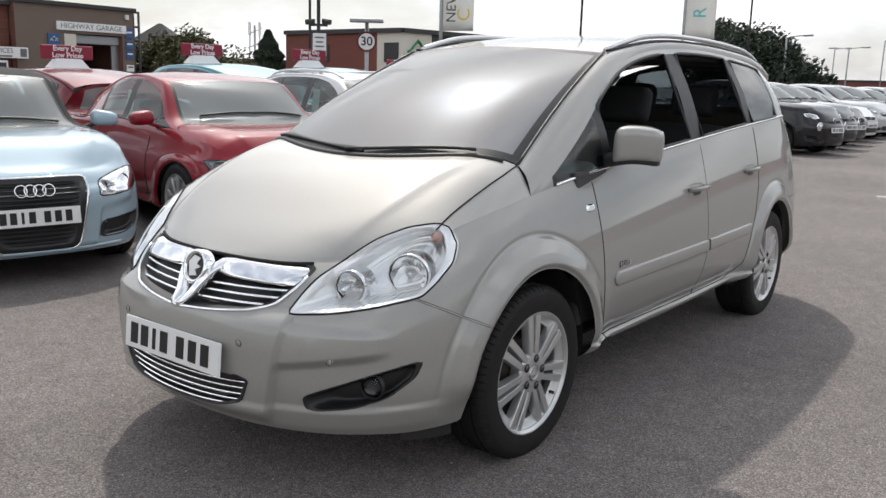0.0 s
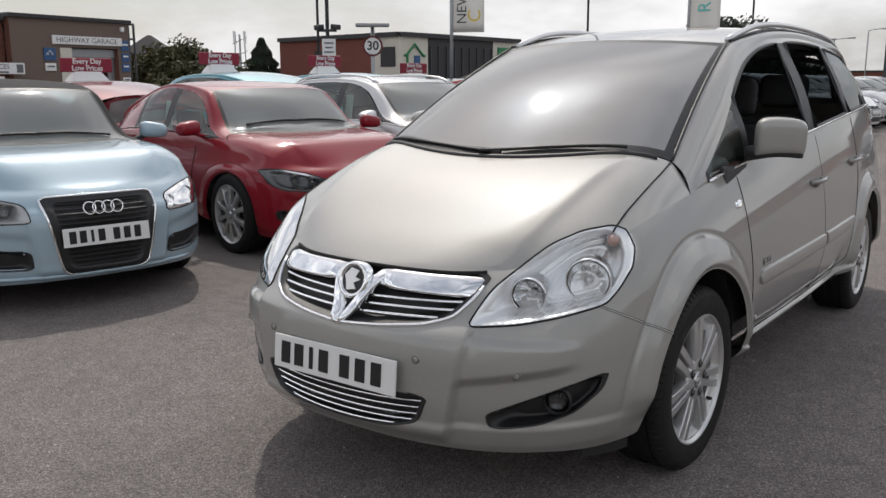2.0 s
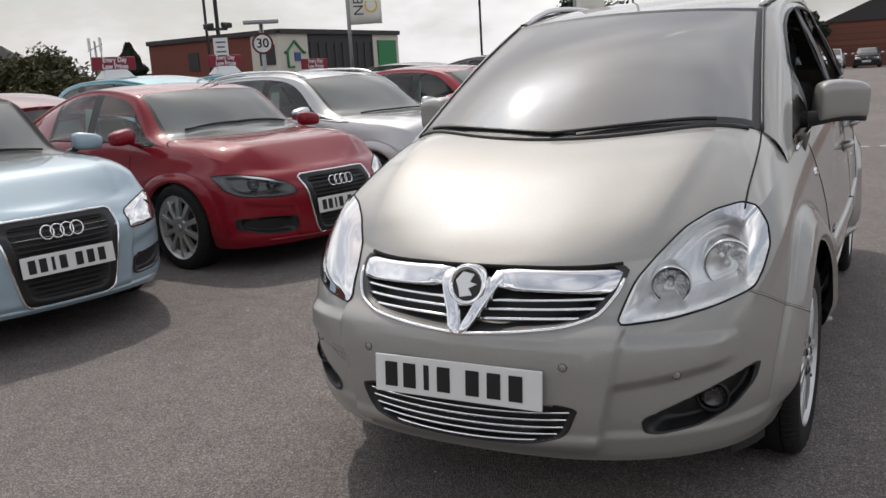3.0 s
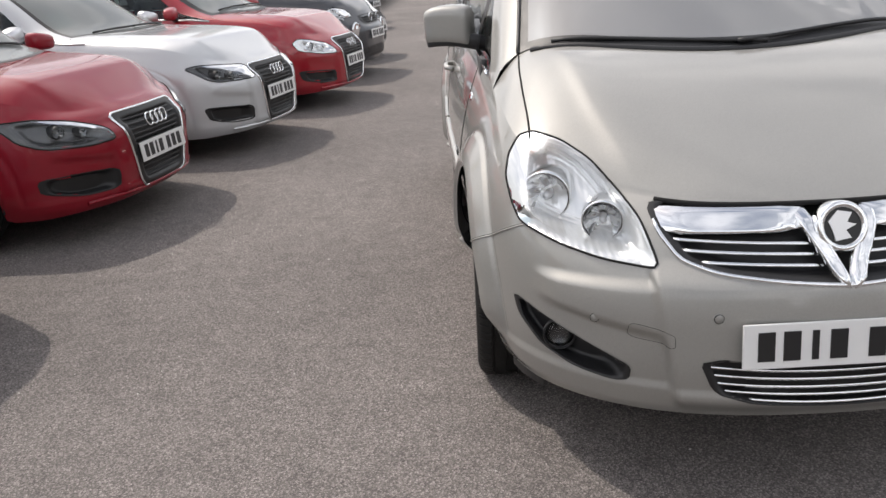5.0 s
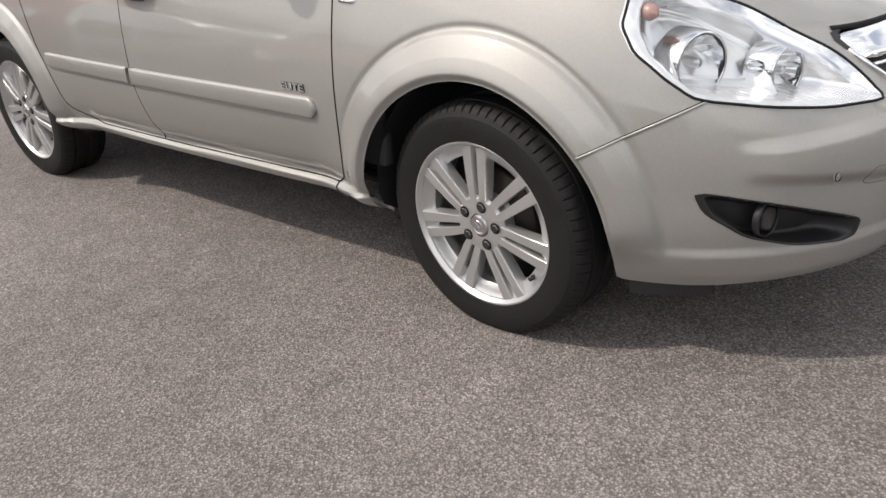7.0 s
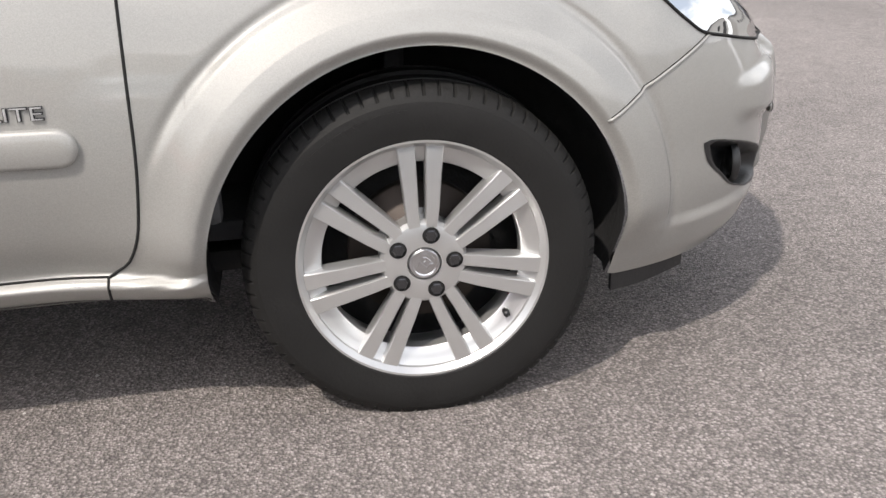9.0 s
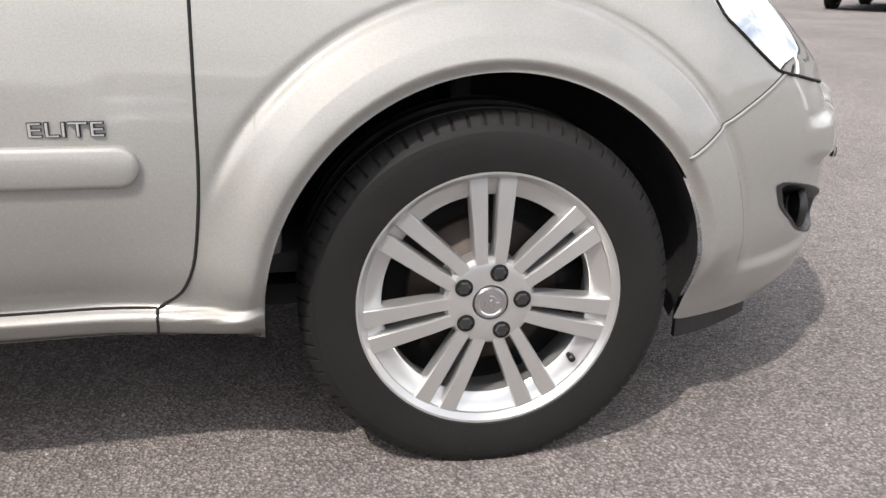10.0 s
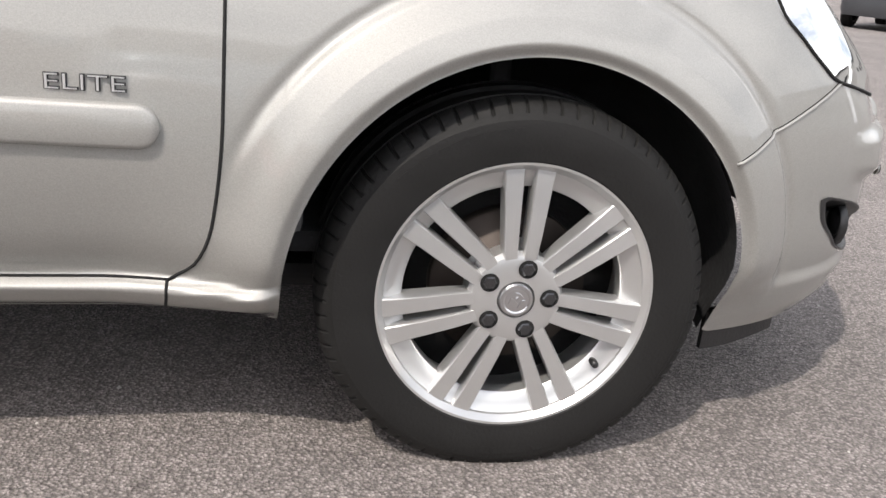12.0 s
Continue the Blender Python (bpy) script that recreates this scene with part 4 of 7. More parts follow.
# ---- the silver people carrier ----
def people_carrier():
    car = thing("people_carrier", pose(0, 0, 0), "silver beige seven seat people carrier with alloy wheels on the tarmac", "car")
    sk = skin(0.008)
    lamp = {1: outline([(0.422, 0.632), (0.450, 0.735), (0.488, 0.788), (0.545, 0.854), (0.610, 0.892), (0.675, 0.905), (0.716, 0.890), (0.745, 0.84), (0.758, 0.785), (0.750, 0.73), (0.734, 0.688), (0.65, 0.662), (0.55, 0.642)], 84)}
    fog = {1: outline([(0.492, 0.374), (0.56, 0.406), (0.66, 0.449), (0.756, 0.487), (0.744, 0.43), (0.695, 0.37), (0.62, 0.338), (0.53, 0.328), (0.495, 0.336)], 56)}
    lamp[-1], fog[-1] = flip(lamp[1]), flip(fog[1])
    gr = outline([(-0.43, 0.772), (-0.22, 0.769), (0, 0.7695), (0.22, 0.769), (0.43, 0.772), (0.415, 0.71), (0.375, 0.655), (0.30, 0.632), (0.16, 0.617), (0, 0.606), (-0.16, 0.617), (-0.30, 0.632), (-0.375, 0.655), (-0.415, 0.71)], 96)
    lg = outline([(-0.345, 0.430), (0, 0.414), (0.345, 0.430), (0.305, 0.335), (0.2, 0.305), (0, 0.293), (-0.2, 0.305), (-0.305, 0.335)], 80, 1)
    holes = [r.mean(0) + (r - r.mean(0)) * 0.985 for r in (lamp[1], lamp[-1], fog[1], fog[-1], gr, lg)]

    def cut(c):
        return c[1] < -1.5 and any(inside(h, (c[0], c[2])) for h in holes)
    take(sk, "hood", "hood", M_SILVER, car, "", cut)
    take(sk, "front_bumper", "front_bumper", M_SILVER, car, "", cut)
    take(sk, "rear_bumper", "rear_bumper", M_SILVER, car)
    take(sk, "roof", "roof", M_SILVER, car)
    take(sk, "screen", "windscreen", M_SCREEN, car, "clear windscreen mirroring the sky")
    take(sk, "screen_band", "windscreen_band", M_TRIM, car, "black band round the windscreen")
    take(sk, "rear_screen", "rear_window", M_DARKGLASS, car, "dark rear window")
    for s in (1, -1):
        drop = (lambda c, s=s: c[0] * s < 0)
        for name in ("fender", "front_door", "rear_door", "rear_quarter", "sill"):
            take(sk, name, name, M_SILVER, car, "", (lambda c, s=s: c[0] * s < 0 or cut(c)))
        take(sk, "pillar", "pillar_frame", M_SILVER, car, "", drop)
        take(sk, "post", "window_post", M_TRIM, car, "black post between the side windows", drop, True)
        take(sk, "mirror_foot", "window_corner", M_TRIM, car, "black window corner", drop)
        e = "" if s > 0 else "_r"
        take(sk, "pane_0" + e, "quarter_window", M_GLASS, car, "small front quarter window", drop)
        if s < 0:
            take(sk, "pane_1" + e, "front_window", M_GLASS, car, "closed front door window", drop)
            take(sk, "pane_2" + e, "rear_window", M_GLASS, car, "closed rear door window", drop)
        take(sk, "pane_3" + e, "quarter_window", M_DARKGLASS, car, "dark rear quarter window", drop)
        # seals round the openings
        for y0, y1 in ((-0.70, 0.10), (0.24, 0.93), (1.03, 1.55)):
            yy = np.linspace(y0, y1, 14)
            lo = [(float(tx(t_at(y))) * s, y, float(tz(t_at(y))) + 0.012) for y in yy]
            hi = []
            for y in yy:
                yt = 1.2 + (y - 1.2) * (0.8 / 0.72) if y > 1.2 else y
                z1, z0 = float(side_top_z(yt)), float(tz(t_at(y)))
                f = 1 - 0.024 / (z1 - z0)
                xx = float(tx(t_at(y))) * (1 - f) + float(side_top_x(yt)) * f + 0.004
                hi.append((xx * s, y * (1 - f) + yt * f, z0 * (1 - f) + z1 * f))
            v, f = tube(lo + hi[::-1], 0.009, True)
            mk("window_seal", v, f, M_TRIM, car, "black rubber window seal")
        yy = np.linspace(-1.13, 1.78, 60)
        v, f = tube([(float(tx(t_at(y)) + 0.003) * s, y, float(tz(t_at(y))) + 0.004) for y in yy], 0.007)
        mk("belt_trim", v, f, M_CHROME, car, "bright trim strip under the windows")
        # shut lines
        dz = [(-0.88, 0.985), (-0.885, 0.84), (-0.883, 0.6), (-0.868, 0.44), (-0.840, 0.370), (-0.80, 0.340)]
        line_on(sk, dz, s, 0.0028, "door_gap", M_GAP, car, "dark shut line", -0.0005)
        line_on(sk, [(-0.80, 0.340), (-0.80, 0.328), (-0.797, 0.30), (-0.79, 0.27), (-0.79, 0.235)], s, 0.0026, "sill_gap", M_GAP, car, "dark shut line", 0.0, 30)
        line_on(sk, [(-0.80, 0.341), (0.1, 0.340), (0.62, 0.340), (0.82, 0.40), (0.90, 0.55), (0.96, 0.70), (1.02, 0.9), (1.03, 1.15)], s, 0.0028, "door_gap", M_GAP, car, "dark shut line", -0.0005, 80)
        line_on(sk, [(0.20, 1.09), (0.20, 0.7), (0.19, 0.46), (0.17, 0.341)], s, 0.0020, "door_gap", M_GAP, car, "dark shut line", -0.0008)
        line_on(sk, [(-1.678, 0.567), (-1.69, 0.573), (-1.80, 0.627), (-1.86, 0.656), (-1.925, 0.688)], s, 0.0014, "bumper_gap", M_GAP, car, "dark shut line", -0.0008)
        line_on(sk, [(-1.678, 0.5625), (-1.69, 0.5685), (-1.80, 0.6225), (-1.86, 0.6515), (-1.925, 0.6835)], s, 0.0032, "bumper_edge", M_SILVER, car, "rounded bumper edge", 0.0004)
        line_on(sk, [(1.62, 0.69), (1.8, 0.70), (2.0, 0.70)], s, 0.0022, "bumper_gap", M_GAP, car, "dark shut line", -0.0008)
        hp = [(0.686, -1.775), (0.682, -1.68), (0.680, -1.55), (0.674, -1.40), (0.662, -1.265)]
        yy = np.linspace(-1.775, -1.265, 30)
        xx = steps([p[1] for p in hp], [p[0] for p in hp])(yy)
        v, f = tube([(s * x, y, float(hood_z(x, y)) + 0.0005) for x, y in zip(xx, yy)], 0.0032)
        mk("hood_gap", v, f, M_GAP, car, "dark shut line")
        # rub strips
        for y0, y1 in ((-0.80, 0.188), (0.212, 0.86)):
            z1 = 0.582
            ys = np.concatenate([y0 + 0.031 * (1 - np.cos(np.linspace(0, math.pi / 2, 9))), np.linspace(y0 + 0.04, y1, 40)]) if y0 < 0 else np.linspace(y0, y1, 40)
            v, f = [], []
            for y in ys:
                e = min(1.0, (y - y0) / 0.031) if y0 < 0 else 1.0
                hh = 0.031 * math.sqrt(max(0.0, 1 - (1 - e)**2)) if y0 < 0 else 0.031
                zc = z1 + 0.02 * (y + 0.8) / 1.66
                hh = hh * (1 - 0.10 * (y + 0.8) / 1.66)
                for q, o in ((-1, -0.004), (-1, 0.006), (-0.93, 0.0105), (-0.75, 0.0125), (0, 0.0135), (0.75, 0.0125), (0.93, 0.0105), (1, 0.006), (1, -0.004)):
                    oo = o if o < 0 or e > 0.3 else o * (0.55 + 1.5 * e)
                    v.append((side_hit(sk, y, zc + q * hh, s) + s * oo, y, zc + q * hh))
            for i in range(len(ys) - 1):
                for j in range(8):
                    f.append((i * 9 + j, i * 9 + j + 1, i * 9 + 10 + j, i * 9 + 9 + j))
            for i in (0, len(ys) - 1):
                f.append(tuple(i * 9 + j for j in range(9)))
            mk("rub_strip", v, f, M_SILVER, car, "body coloured door rub strip")
        # handles
        for y, z in ((0.06, 0.885), (0.86, 0.925)):
            x = side_hit(sk, y, z, s)
            ring = outline([(y - 0.07, z - 0.028), (y + 0.09, z - 0.022), (y + 0.09, z + 0.03), (y - 0.07, z + 0.026)], 40, 3)
            v, f = patch(sk, ring, lambda r: -0.001 if r > 0.95 else 0.0, 4, s)
            cup = mk("door_handle", v, f, M_SILVER, car, "body coloured pull handle")
            v, f = tube([(x + s * 0.002, y - 0.085, z), (x + s * 0.03, y - 0.055, z + 0.004), (x + s * 0.036, y + 0.02, z + 0.006), (x + s * 0.03, y + 0.085, z + 0.006), (x + s * 0.002, y + 0.115, z + 0.004)], 0.014, n=10, flat=0.75)
            mk("grip", v, f, M_SILVER, cup)
            # black patch on the skin, painted as shade under the grip
            v, f = patch(sk, outline([(y - 0.04, z - 0.03), (y + 0.06, z - 0.028), (y + 0.06, z - 0.004), (y - 0.04, z - 0.004)], 20, 2), lambda r: -0.0025, 2, s)
            mk("grip_shade", v, f, M_TRIM, cup, "dark patch painted as the shade under the grip")
        # side repeater
        ry, rz_ = -0.935, 0.888
        v, f = patch(sk, outline([(ry - 0.035, rz_ - 0.016), (ry + 0.03, rz_ - 0.012), (ry + 0.03, rz_ + 0.016), (ry - 0.035, rz_ + 0.014)], 24, 2), lambda r: -0.006 * min(1, (1 - r) * 4 + 0.2), 4, s)
        mk("side_repeater", v, f, M_CHROME, car, "clear side indicator")
        # badge letters on the door
        x = side_hit(sk, -0.705, 0.637, s) + s * 0.0015
        m = pose(x, -0.705, 0.637, 90, 0, 90 if s > 0 else -90)
        text_mesh("door_badge", "ELITE", 0.036, m @ Matrix.Diagonal((1.26, 0.84, 1, 1)), M_LETTER, car, "chrome ELITE letters", 0.0032, bold=-0.0005)
        # wider dark copy behind, painting the shaded sides of the letters
        text_mesh("badge_shade", "ELITE", 0.036, pose(x - s * 0.0008, -0.705, 0.637, 90, 0, 90 if s > 0 else -90) @ Matrix.Diagonal((1.26, 0.84, 1, 1)), M_TRIM, car, "dark backing painted as the shaded sides of the letters", 0.0016, bold=0.0009)
        # mirror: a boxy shell, blunt at its outer end, over a black lower edge
        def shell(w, h, d, dz=0.0):
            bm = bmesh.new()
            bmesh.ops.create_uvsphere(bm, u_segments=48, v_segments=32, radius=1.0)
            for q in bm.verts:
                e = Vector([math.copysign(abs(a)**p, a) for a, p in zip(q.co, (0.36, 0.55, 0.36))])
                o = e.x * s
                q.co = Vector((e.x * w, e.y * (d if e.y < 0 else d * 0.5) * (1 - 0.22 * o), dz + e.z * h * (1.03 - 0.10 * o) + 0.006 * o - 0.012 * o * o))
            return bm
        at = pose(s * 0.872, -0.66, 1.133, 0, s * 3, s * 14)
        bm = shell(0.098, 0.074, 0.080)
        bmesh.ops.transform(bm, matrix=at, verts=bm.verts)
        mir = part("door_mirror", bm, M_SILVER, car, "body coloured door mirror", True)
        bm = shell(0.093, 0.020, 0.073, -0.060)
        bmesh.ops.transform(bm, matrix=at, verts=bm.verts)
        part("mirror_base", bm, M_TRIM, mir, "black lower edge", True)
        box("mirror_arm", (0.14, 0.075, 0.060), pose(s * 0.785, -0.715, 1.068, 0, s * -12, 0), M_TRIM, mir, 0.025, "black mirror arm", 3, True)
        box("mirror_glass", (0.168, 0.004, 0.118), at @ pose(0, 0.041, 0), M_CHROME, mir, 0.002, "mirror glass")
        # lamps
        lo = headlamp(sk, car, lamp[s], s, [(0.655, 0.745, 0.064, 22, 0.088), (0.527, 0.708, 0.050, 14, 0.072)], "clear glass headlamp with two round chrome reflectors", 0.0032, 0.13, ripple=0.004)
        v, f = lathe([(0.0, 0.012), (0.008, 0.008), (0.0125, 0.0), (0.013, -0.02)], 20)
        m = pose(s * 0.690, front_hit(sk, s * 0.690, 0.858) + 0.035, 0.858, 0, 0, -90 + s * 25) @ Matrix.Scale(1.5, 4)
        mk("indicator_bulb", [m @ Vector(q) for q in v], f, M_AMBER, lo, "amber indicator bulb")
        v, f = patch(sk, fog[s], lambda r: -0.0024 if r > 0.955 else 0.07 * smooth01((0.955 - r) / 0.22), 10, 0, 0.03)
        fo = mk("fog_recess", v, f, M_TRIM, car, "black front fog recess")
        fx, fz = s * 0.648, 0.405
        y0 = front_hit(sk, fx, fz) + 0.035
        v, f = lathe([(0.044, -0.01), (0.044, 0.004), (0.041, 0.006), (0.040, 0.0), (0.040, -0.01)], 28)
        m = pose(fx, y0, fz, 0, 0, -90 + s * 10)
        mk("fog_bezel", [m @ Vector(q) for q in v], f, M_TRIM, fo, "black fog lamp bezel")
        v, f = lathe([(0.0, 0.012), (0.02, 0.009), (0.036, 0.002), (0.040, -0.006)], 28)
        mk("fog_lens", [m @ Vector(q) for q in v], f, M_LENS, fo, "clear fog lamp glass")
        v, f = lathe([(0.0, -0.012), (0.02, -0.009), (0.038, 0.0)], 24)
        mk("fog_reflector", [m @ Vector(q) for q in v], f, M_NUT, fo, "fog lamp reflector")
        for px, pz in ((0.305, 0.535), (0.575, 0.500)):
            y0 = front_hit(sk, s * px, pz)
            v, f = lathe([(0.0, 0.003), (0.009, 0.003), (0.011, 0.001), (0.0125, 0.001), (0.0125, -0.003)], 20)
            m = pose(s * px, y0, pz, 0, 0, -90 + s * 35 * (px - 0.2))
            mk("parking_sensor", [m @ Vector(q) for q in v], f, M_SILVER, car, "round parking sensor")
            v, f = lathe([(0.0108, 0.0032), (0.0120, 0.0032), (0.0120, 0.0)], 20)
            mk("sensor_ring", [m @ Vector(q) for q in v], f, M_GAP, car, "dark sensor ring")
        if s < 0:
            ring = outline([(-0.50, 0.505), (-0.40, 0.487), (-0.398, 0.447), (-0.50, 0.458)], 40, 2)
            v, f = tube(on_front(sk, ring, -0.0003), 0.0008, True, 5)
            mk("tow_cover_gap", v, f, M_GAP, car, "dark line round the towing eye cover")
        # roof rail
        yy = np.linspace(-0.36, 1.78, 40)
        u = (yy + 0.36) / 2.14
        lift = 0.024 * np.minimum(1, np.minimum(u, 1 - u) * 7)**0.7
        v, f = tube([(s * (float(roof_edge_x(y)) - 0.012), y, float(roof_edge_z(y)) + 0.006 + h) for y, h in zip(yy, lift)], 0.0135, n=10)
        mk("roof_rail", v, f, M_SATIN, car, "satin metal roof rail")
        v, f = tube([(s * 0.555, -0.385, 1.522)] + [(s * (float(roof_edge_x(y)) + 0.002), y, float(roof_edge_z(y)) + 0.006) for y in np.linspace(-0.34, 1.9, 30)], 0.006)
        mk("roof_ditch", v, f, M_TRIM, car, "black roof joint strip")
        # edge of the screen
        e1 = np.array([COWL_X * s, COWL_Y + 0.22, float(hood_z(COWL_X, COWL_Y + 0.22))])
        e2 = np.array([0.548 * s, ROOF_Y, 1.510])
        pts = []
        for u in np.linspace(0, 1, 20):
            p = e1 * (1 - u) + e2 * u
            b = math.sin(math.pi * u)
            pts.append((p[0] + s * 0.004, p[1] - 0.014 * b, p[2] + 0.018 * b + 0.003))
        v, f = tube(pts, 0.0065)
        mk("screen_trim", v, f, M_TRIM, car, "black strip along the windscreen")
        # wheels
        for y in (-AXLE, AXLE):
            wheel(car, 0.7415 if y < 0 else 0.748, y, 0.3145, s, steer=-2.0 if y < 0 else 0.0)
        # seats
        seat(car, s * 0.36, -0.15, 0.50)
        seat(car, s * 0.40, 0.70, 0.52)
        box("door_card", (0.04, 2.1, 0.62), pose(s * 0.775, 0.05, 0.72, 0, -s * 4, 0), M_DASH, car, 0.015, "dark door lining")
        ys = np.linspace(-1.745, -1.93, 10)
        v, f = [], []
        for y in ys:
            x = abs(side_hit(sk, y, 0.236, s, 0.78)) - 0.022
            lo = 0.180 + 0.10 * max(0.0, -1.80 - y)
            v += [(s * x, y, 0.26), (s * x, y, lo), (s * (x - 0.012), y, lo), (s * (x - 0.012), y, 0.26)]
        for i in range(len(ys) - 1):
            f += [(i * 4 + j, i * 4 + (j + 1) % 4, i * 4 + 4 + (j + 1) % 4, i * 4 + 4 + j) for j in range(4)]
        mk("flap", v, f + [(0, 1, 2, 3), (36, 37, 38, 39)], M_TRIM, car, "black air dam ahead of the wheel", False)
    seat(car, 0.0, 0.72, 0.52)
    arch_liner(car, -AXLE, ARCH_Z, 0.385, sk=sk)
    arch_liner(car, AXLE, ARCH_Z, 0.385, sk=sk)
    box("floor_pan", (1.26, 3.5, 0.05), pose(0, 0.1, 0.27), M_LINER, car, 0.02, "dark underside")
    box("cabin_floor", (1.46, 2.9, 0.04), pose(0, 0.35, 0.37), M_CLOTH, car, 0.01, "dark carpet")
    box("bulkhead", (1.30, 0.04, 0.62), pose(0, -1.33, 0.66), M_LINER, car, 0.01, "dark bulkhead")
    box("headlining", (1.0, 2.1, 0.02), pose(0, 0.80, 1.520), M_DASH, car, 0.01, "grey headlining")
    for s in (1, -1):
        yy = np.linspace(-0.34, 1.9, 24)
        v = []
        for y in yy:
            v += [(s * (float(side_top_x(y)) - 0.012), y, float(side_top_z(y)) - 0.045), (s * (float(roof_edge_x(y)) - 0.01), y, float(roof_edge_z(y)) - 0.028), (s * 0.40, y, float(roof_edge_z(y)) - 0.022)]
        f = [(3 * i + j, 3 * i + j + 1, 3 * i + j + 4, 3 * i + j + 3) for i in range(len(yy) - 1) for j in (0, 1)]
        mk("roof_lining", v, f, M_DASH, car, "grey inner roof edge")
    # dash and wheel
    bm = bmesh.new()
    rbox(bm, (1.34, 0.78, 0.16), pose(0, -0.98, 0.945, 3, 0, 0), 0.06, 3)
    rbox(bm, (0.36, 0.22, 0.10), pose(-0.36, -0.72, 1.05, 12, 0, 0), 0.04, 3)
    part("dashboard", bm, M_DASH, car, "dark moulded dashboard", True)
    v, f = tube([(-0.36 + 0.185 * math.cos(a), -0.56 - 0.06 * math.sin(a), 1.02 + 0.175 * math.sin(a)) for a in np.linspace(0, 2 * math.pi, 40, endpoint=False)], 0.015, True, 8)
    sw = mk("steering_wheel", v, f, M_TRIM, car, "black steering wheel")
    box("wheel_boss", (0.30, 0.05, 0.10), pose(-0.36, -0.56, 1.01, -18, 0, 0), M_TRIM, sw, 0.02, "", 3, True)
    box("interior_mirror", (0.24, 0.03, 0.065), pose(0, -0.44, 1.455, 10, 0, 0), M_TRIM, car, 0.012, "black interior mirror", 3, True)
    # grille
    v, f = patch(sk, gr, lambda r: -0.002 if r > 0.97 else 0.05 * smooth01((0.97 - r) / 0.12), 14, 0, 0.01)
    g = mk("grille", v, f, M_TRIM, car, "black grille with chrome bars")
    v, f = tube(on_front(sk, [p for p in gr if p[1] < 0.750], 0.003), 0.006, False, 8)
    mk("surround", v, f, M_CHROME, g, "chrome grille surround")
    for s in (1, -1):
        ring = outline([(s * 0.055, 0.767), (s * 0.432, 0.762), (s * 0.412, 0.705), (s * 0.085, 0.711)], 40, 1)
        v, f = patch(sk, ring, lambda r: 0.004 if r > 0.98 else -0.010 * min(1, (1 - r) / 0.25 + 0.5), 5)
        mk("top_bar", v, f, M_CHROME, g, "broad chrome bar")
        ring = outline([(s * 0.062, 0.760), (s * 0.108, 0.754), (s * 0.030, 0.612), (0, 0.592), (0, 0.628)], 40, 1)
        v, f = patch(sk, ring, lambda r: 0.002 if r > 0.98 else -0.022 * min(1, (1 - r) / 0.4 + 0.4), 5)
        mk("v_arm", v, f, M_CHROME, g, "slanted chrome arm")
        for z0, x1 in ((0.694, 0.390), (0.672, 0.365), (0.650, 0.325)):
            pts = [(s * x, front_hit(sk, s * x, z0 - 0.01 * (1 - x / 0.4)) + 0.012, z0 - 0.012 * (1 - x / 0.4)) for x in np.linspace(0.05, x1, 14)]
            v, f = tube(pts, 0.0055, False, 6, 0.6)
            mk("slat", v, f, M_CHROME, g, "thin chrome slat")
    y0 = front_hit(sk, 0, 0.722) - 0.022
    m = pose(0, y0, 0.724, 0, 0, -90) @ pose(0, 0, 0, 0, -18, 0) @ Matrix.Scale(1.22, 4)
    v, f = lathe([(0.036, 0.004), (0.038, 0.010), (0.046, 0.012), (0.050, 0.006), (0.052, -0.02)], 48)
    bd = mk("badge", [m @ Vector(q) for q in v], f, M_CHROME, g, "round chrome badge")
    v, f = lathe([(0.0, 0.006), (0.038, 0.005)], 40)
    mk("badge_field", [m @ Vector(q) for q in v], f, M_INK, bd, "black badge field")
    mark = [(1.3 * a, 1.3 * b) for a, b in ((-0.012, -0.022), (0.012, -0.018), (0.004, -0.006), (0.020, 0.002), (0.006, 0.006), (0.014, 0.020), (-0.008, 0.024), (-0.022, 0.008), (-0.016, -0.006))]
    mk("badge_mark", [m @ Vector((0.0085, y, z)) for y, z in mark] + [m @ Vector((0.003, y, z)) for y, z in mark],
       [list(range(9))] + [[i, (i + 1) % 9, 9 + (i + 1) % 9, 9 + i] for i in range(9)], M_SATIN, bd, "plain raised mark", False)
    # lower intake
    v, f = patch(sk, lg, lambda r: -0.0015 if r > 0.97 else 0.05 * smooth01((0.97 - r) / 0.12), 10, 0, 0.01)
    g2 = mk("lower_intake", v, f, M_TRIM, car, "black lower intake with chrome slats")
    for z0, x1 in ((0.405, 0.335), (0.383, 0.325), (0.360, 0.312), (0.338, 0.290), (0.318, 0.235)):
        pts = [(x, front_hit(sk, x, z0) + 0.012, z0 - 0.012 * (1 - (x / x1)**2)) for x in np.linspace(-x1, x1, 30)]
        v, f = tube(pts, 0.0045, False, 6, 0.7)
        mk("slat", v, f, M_CHROME, g2, "thin chrome slat")
    plate(car, 0, front_hit(sk, 0, 0.475) - 0.010, 0.475, -5)
    # hood front edge and lamp edges
    ss = np.linspace(-1, 1, 60)
    pts = []
    for q in ss:
        t = abs(q) * 0.44
        pts.append((math.copysign(float(tx(t)), q), float(ty(t)) - 0.006, float(tz(t)) - 0.006))
    v, f = tube(pts, 0.0065, False, 8)
    mk("hood_gap", v, f, M_GAP, car, "dark gap under the hood edge")
    # wipers and scuttle
    aa = np.linspace(-1, 1, 30)
    v, f = tube([(0.665 * a, COWL_Y - 0.015 + 0.22 * a * a, float(hood_z(0.66 * a, COWL_Y - 0.01 + 0.22 * a * a)) + 0.002) for a in aa * 0.94], 0.010, False, 8, 0.6)
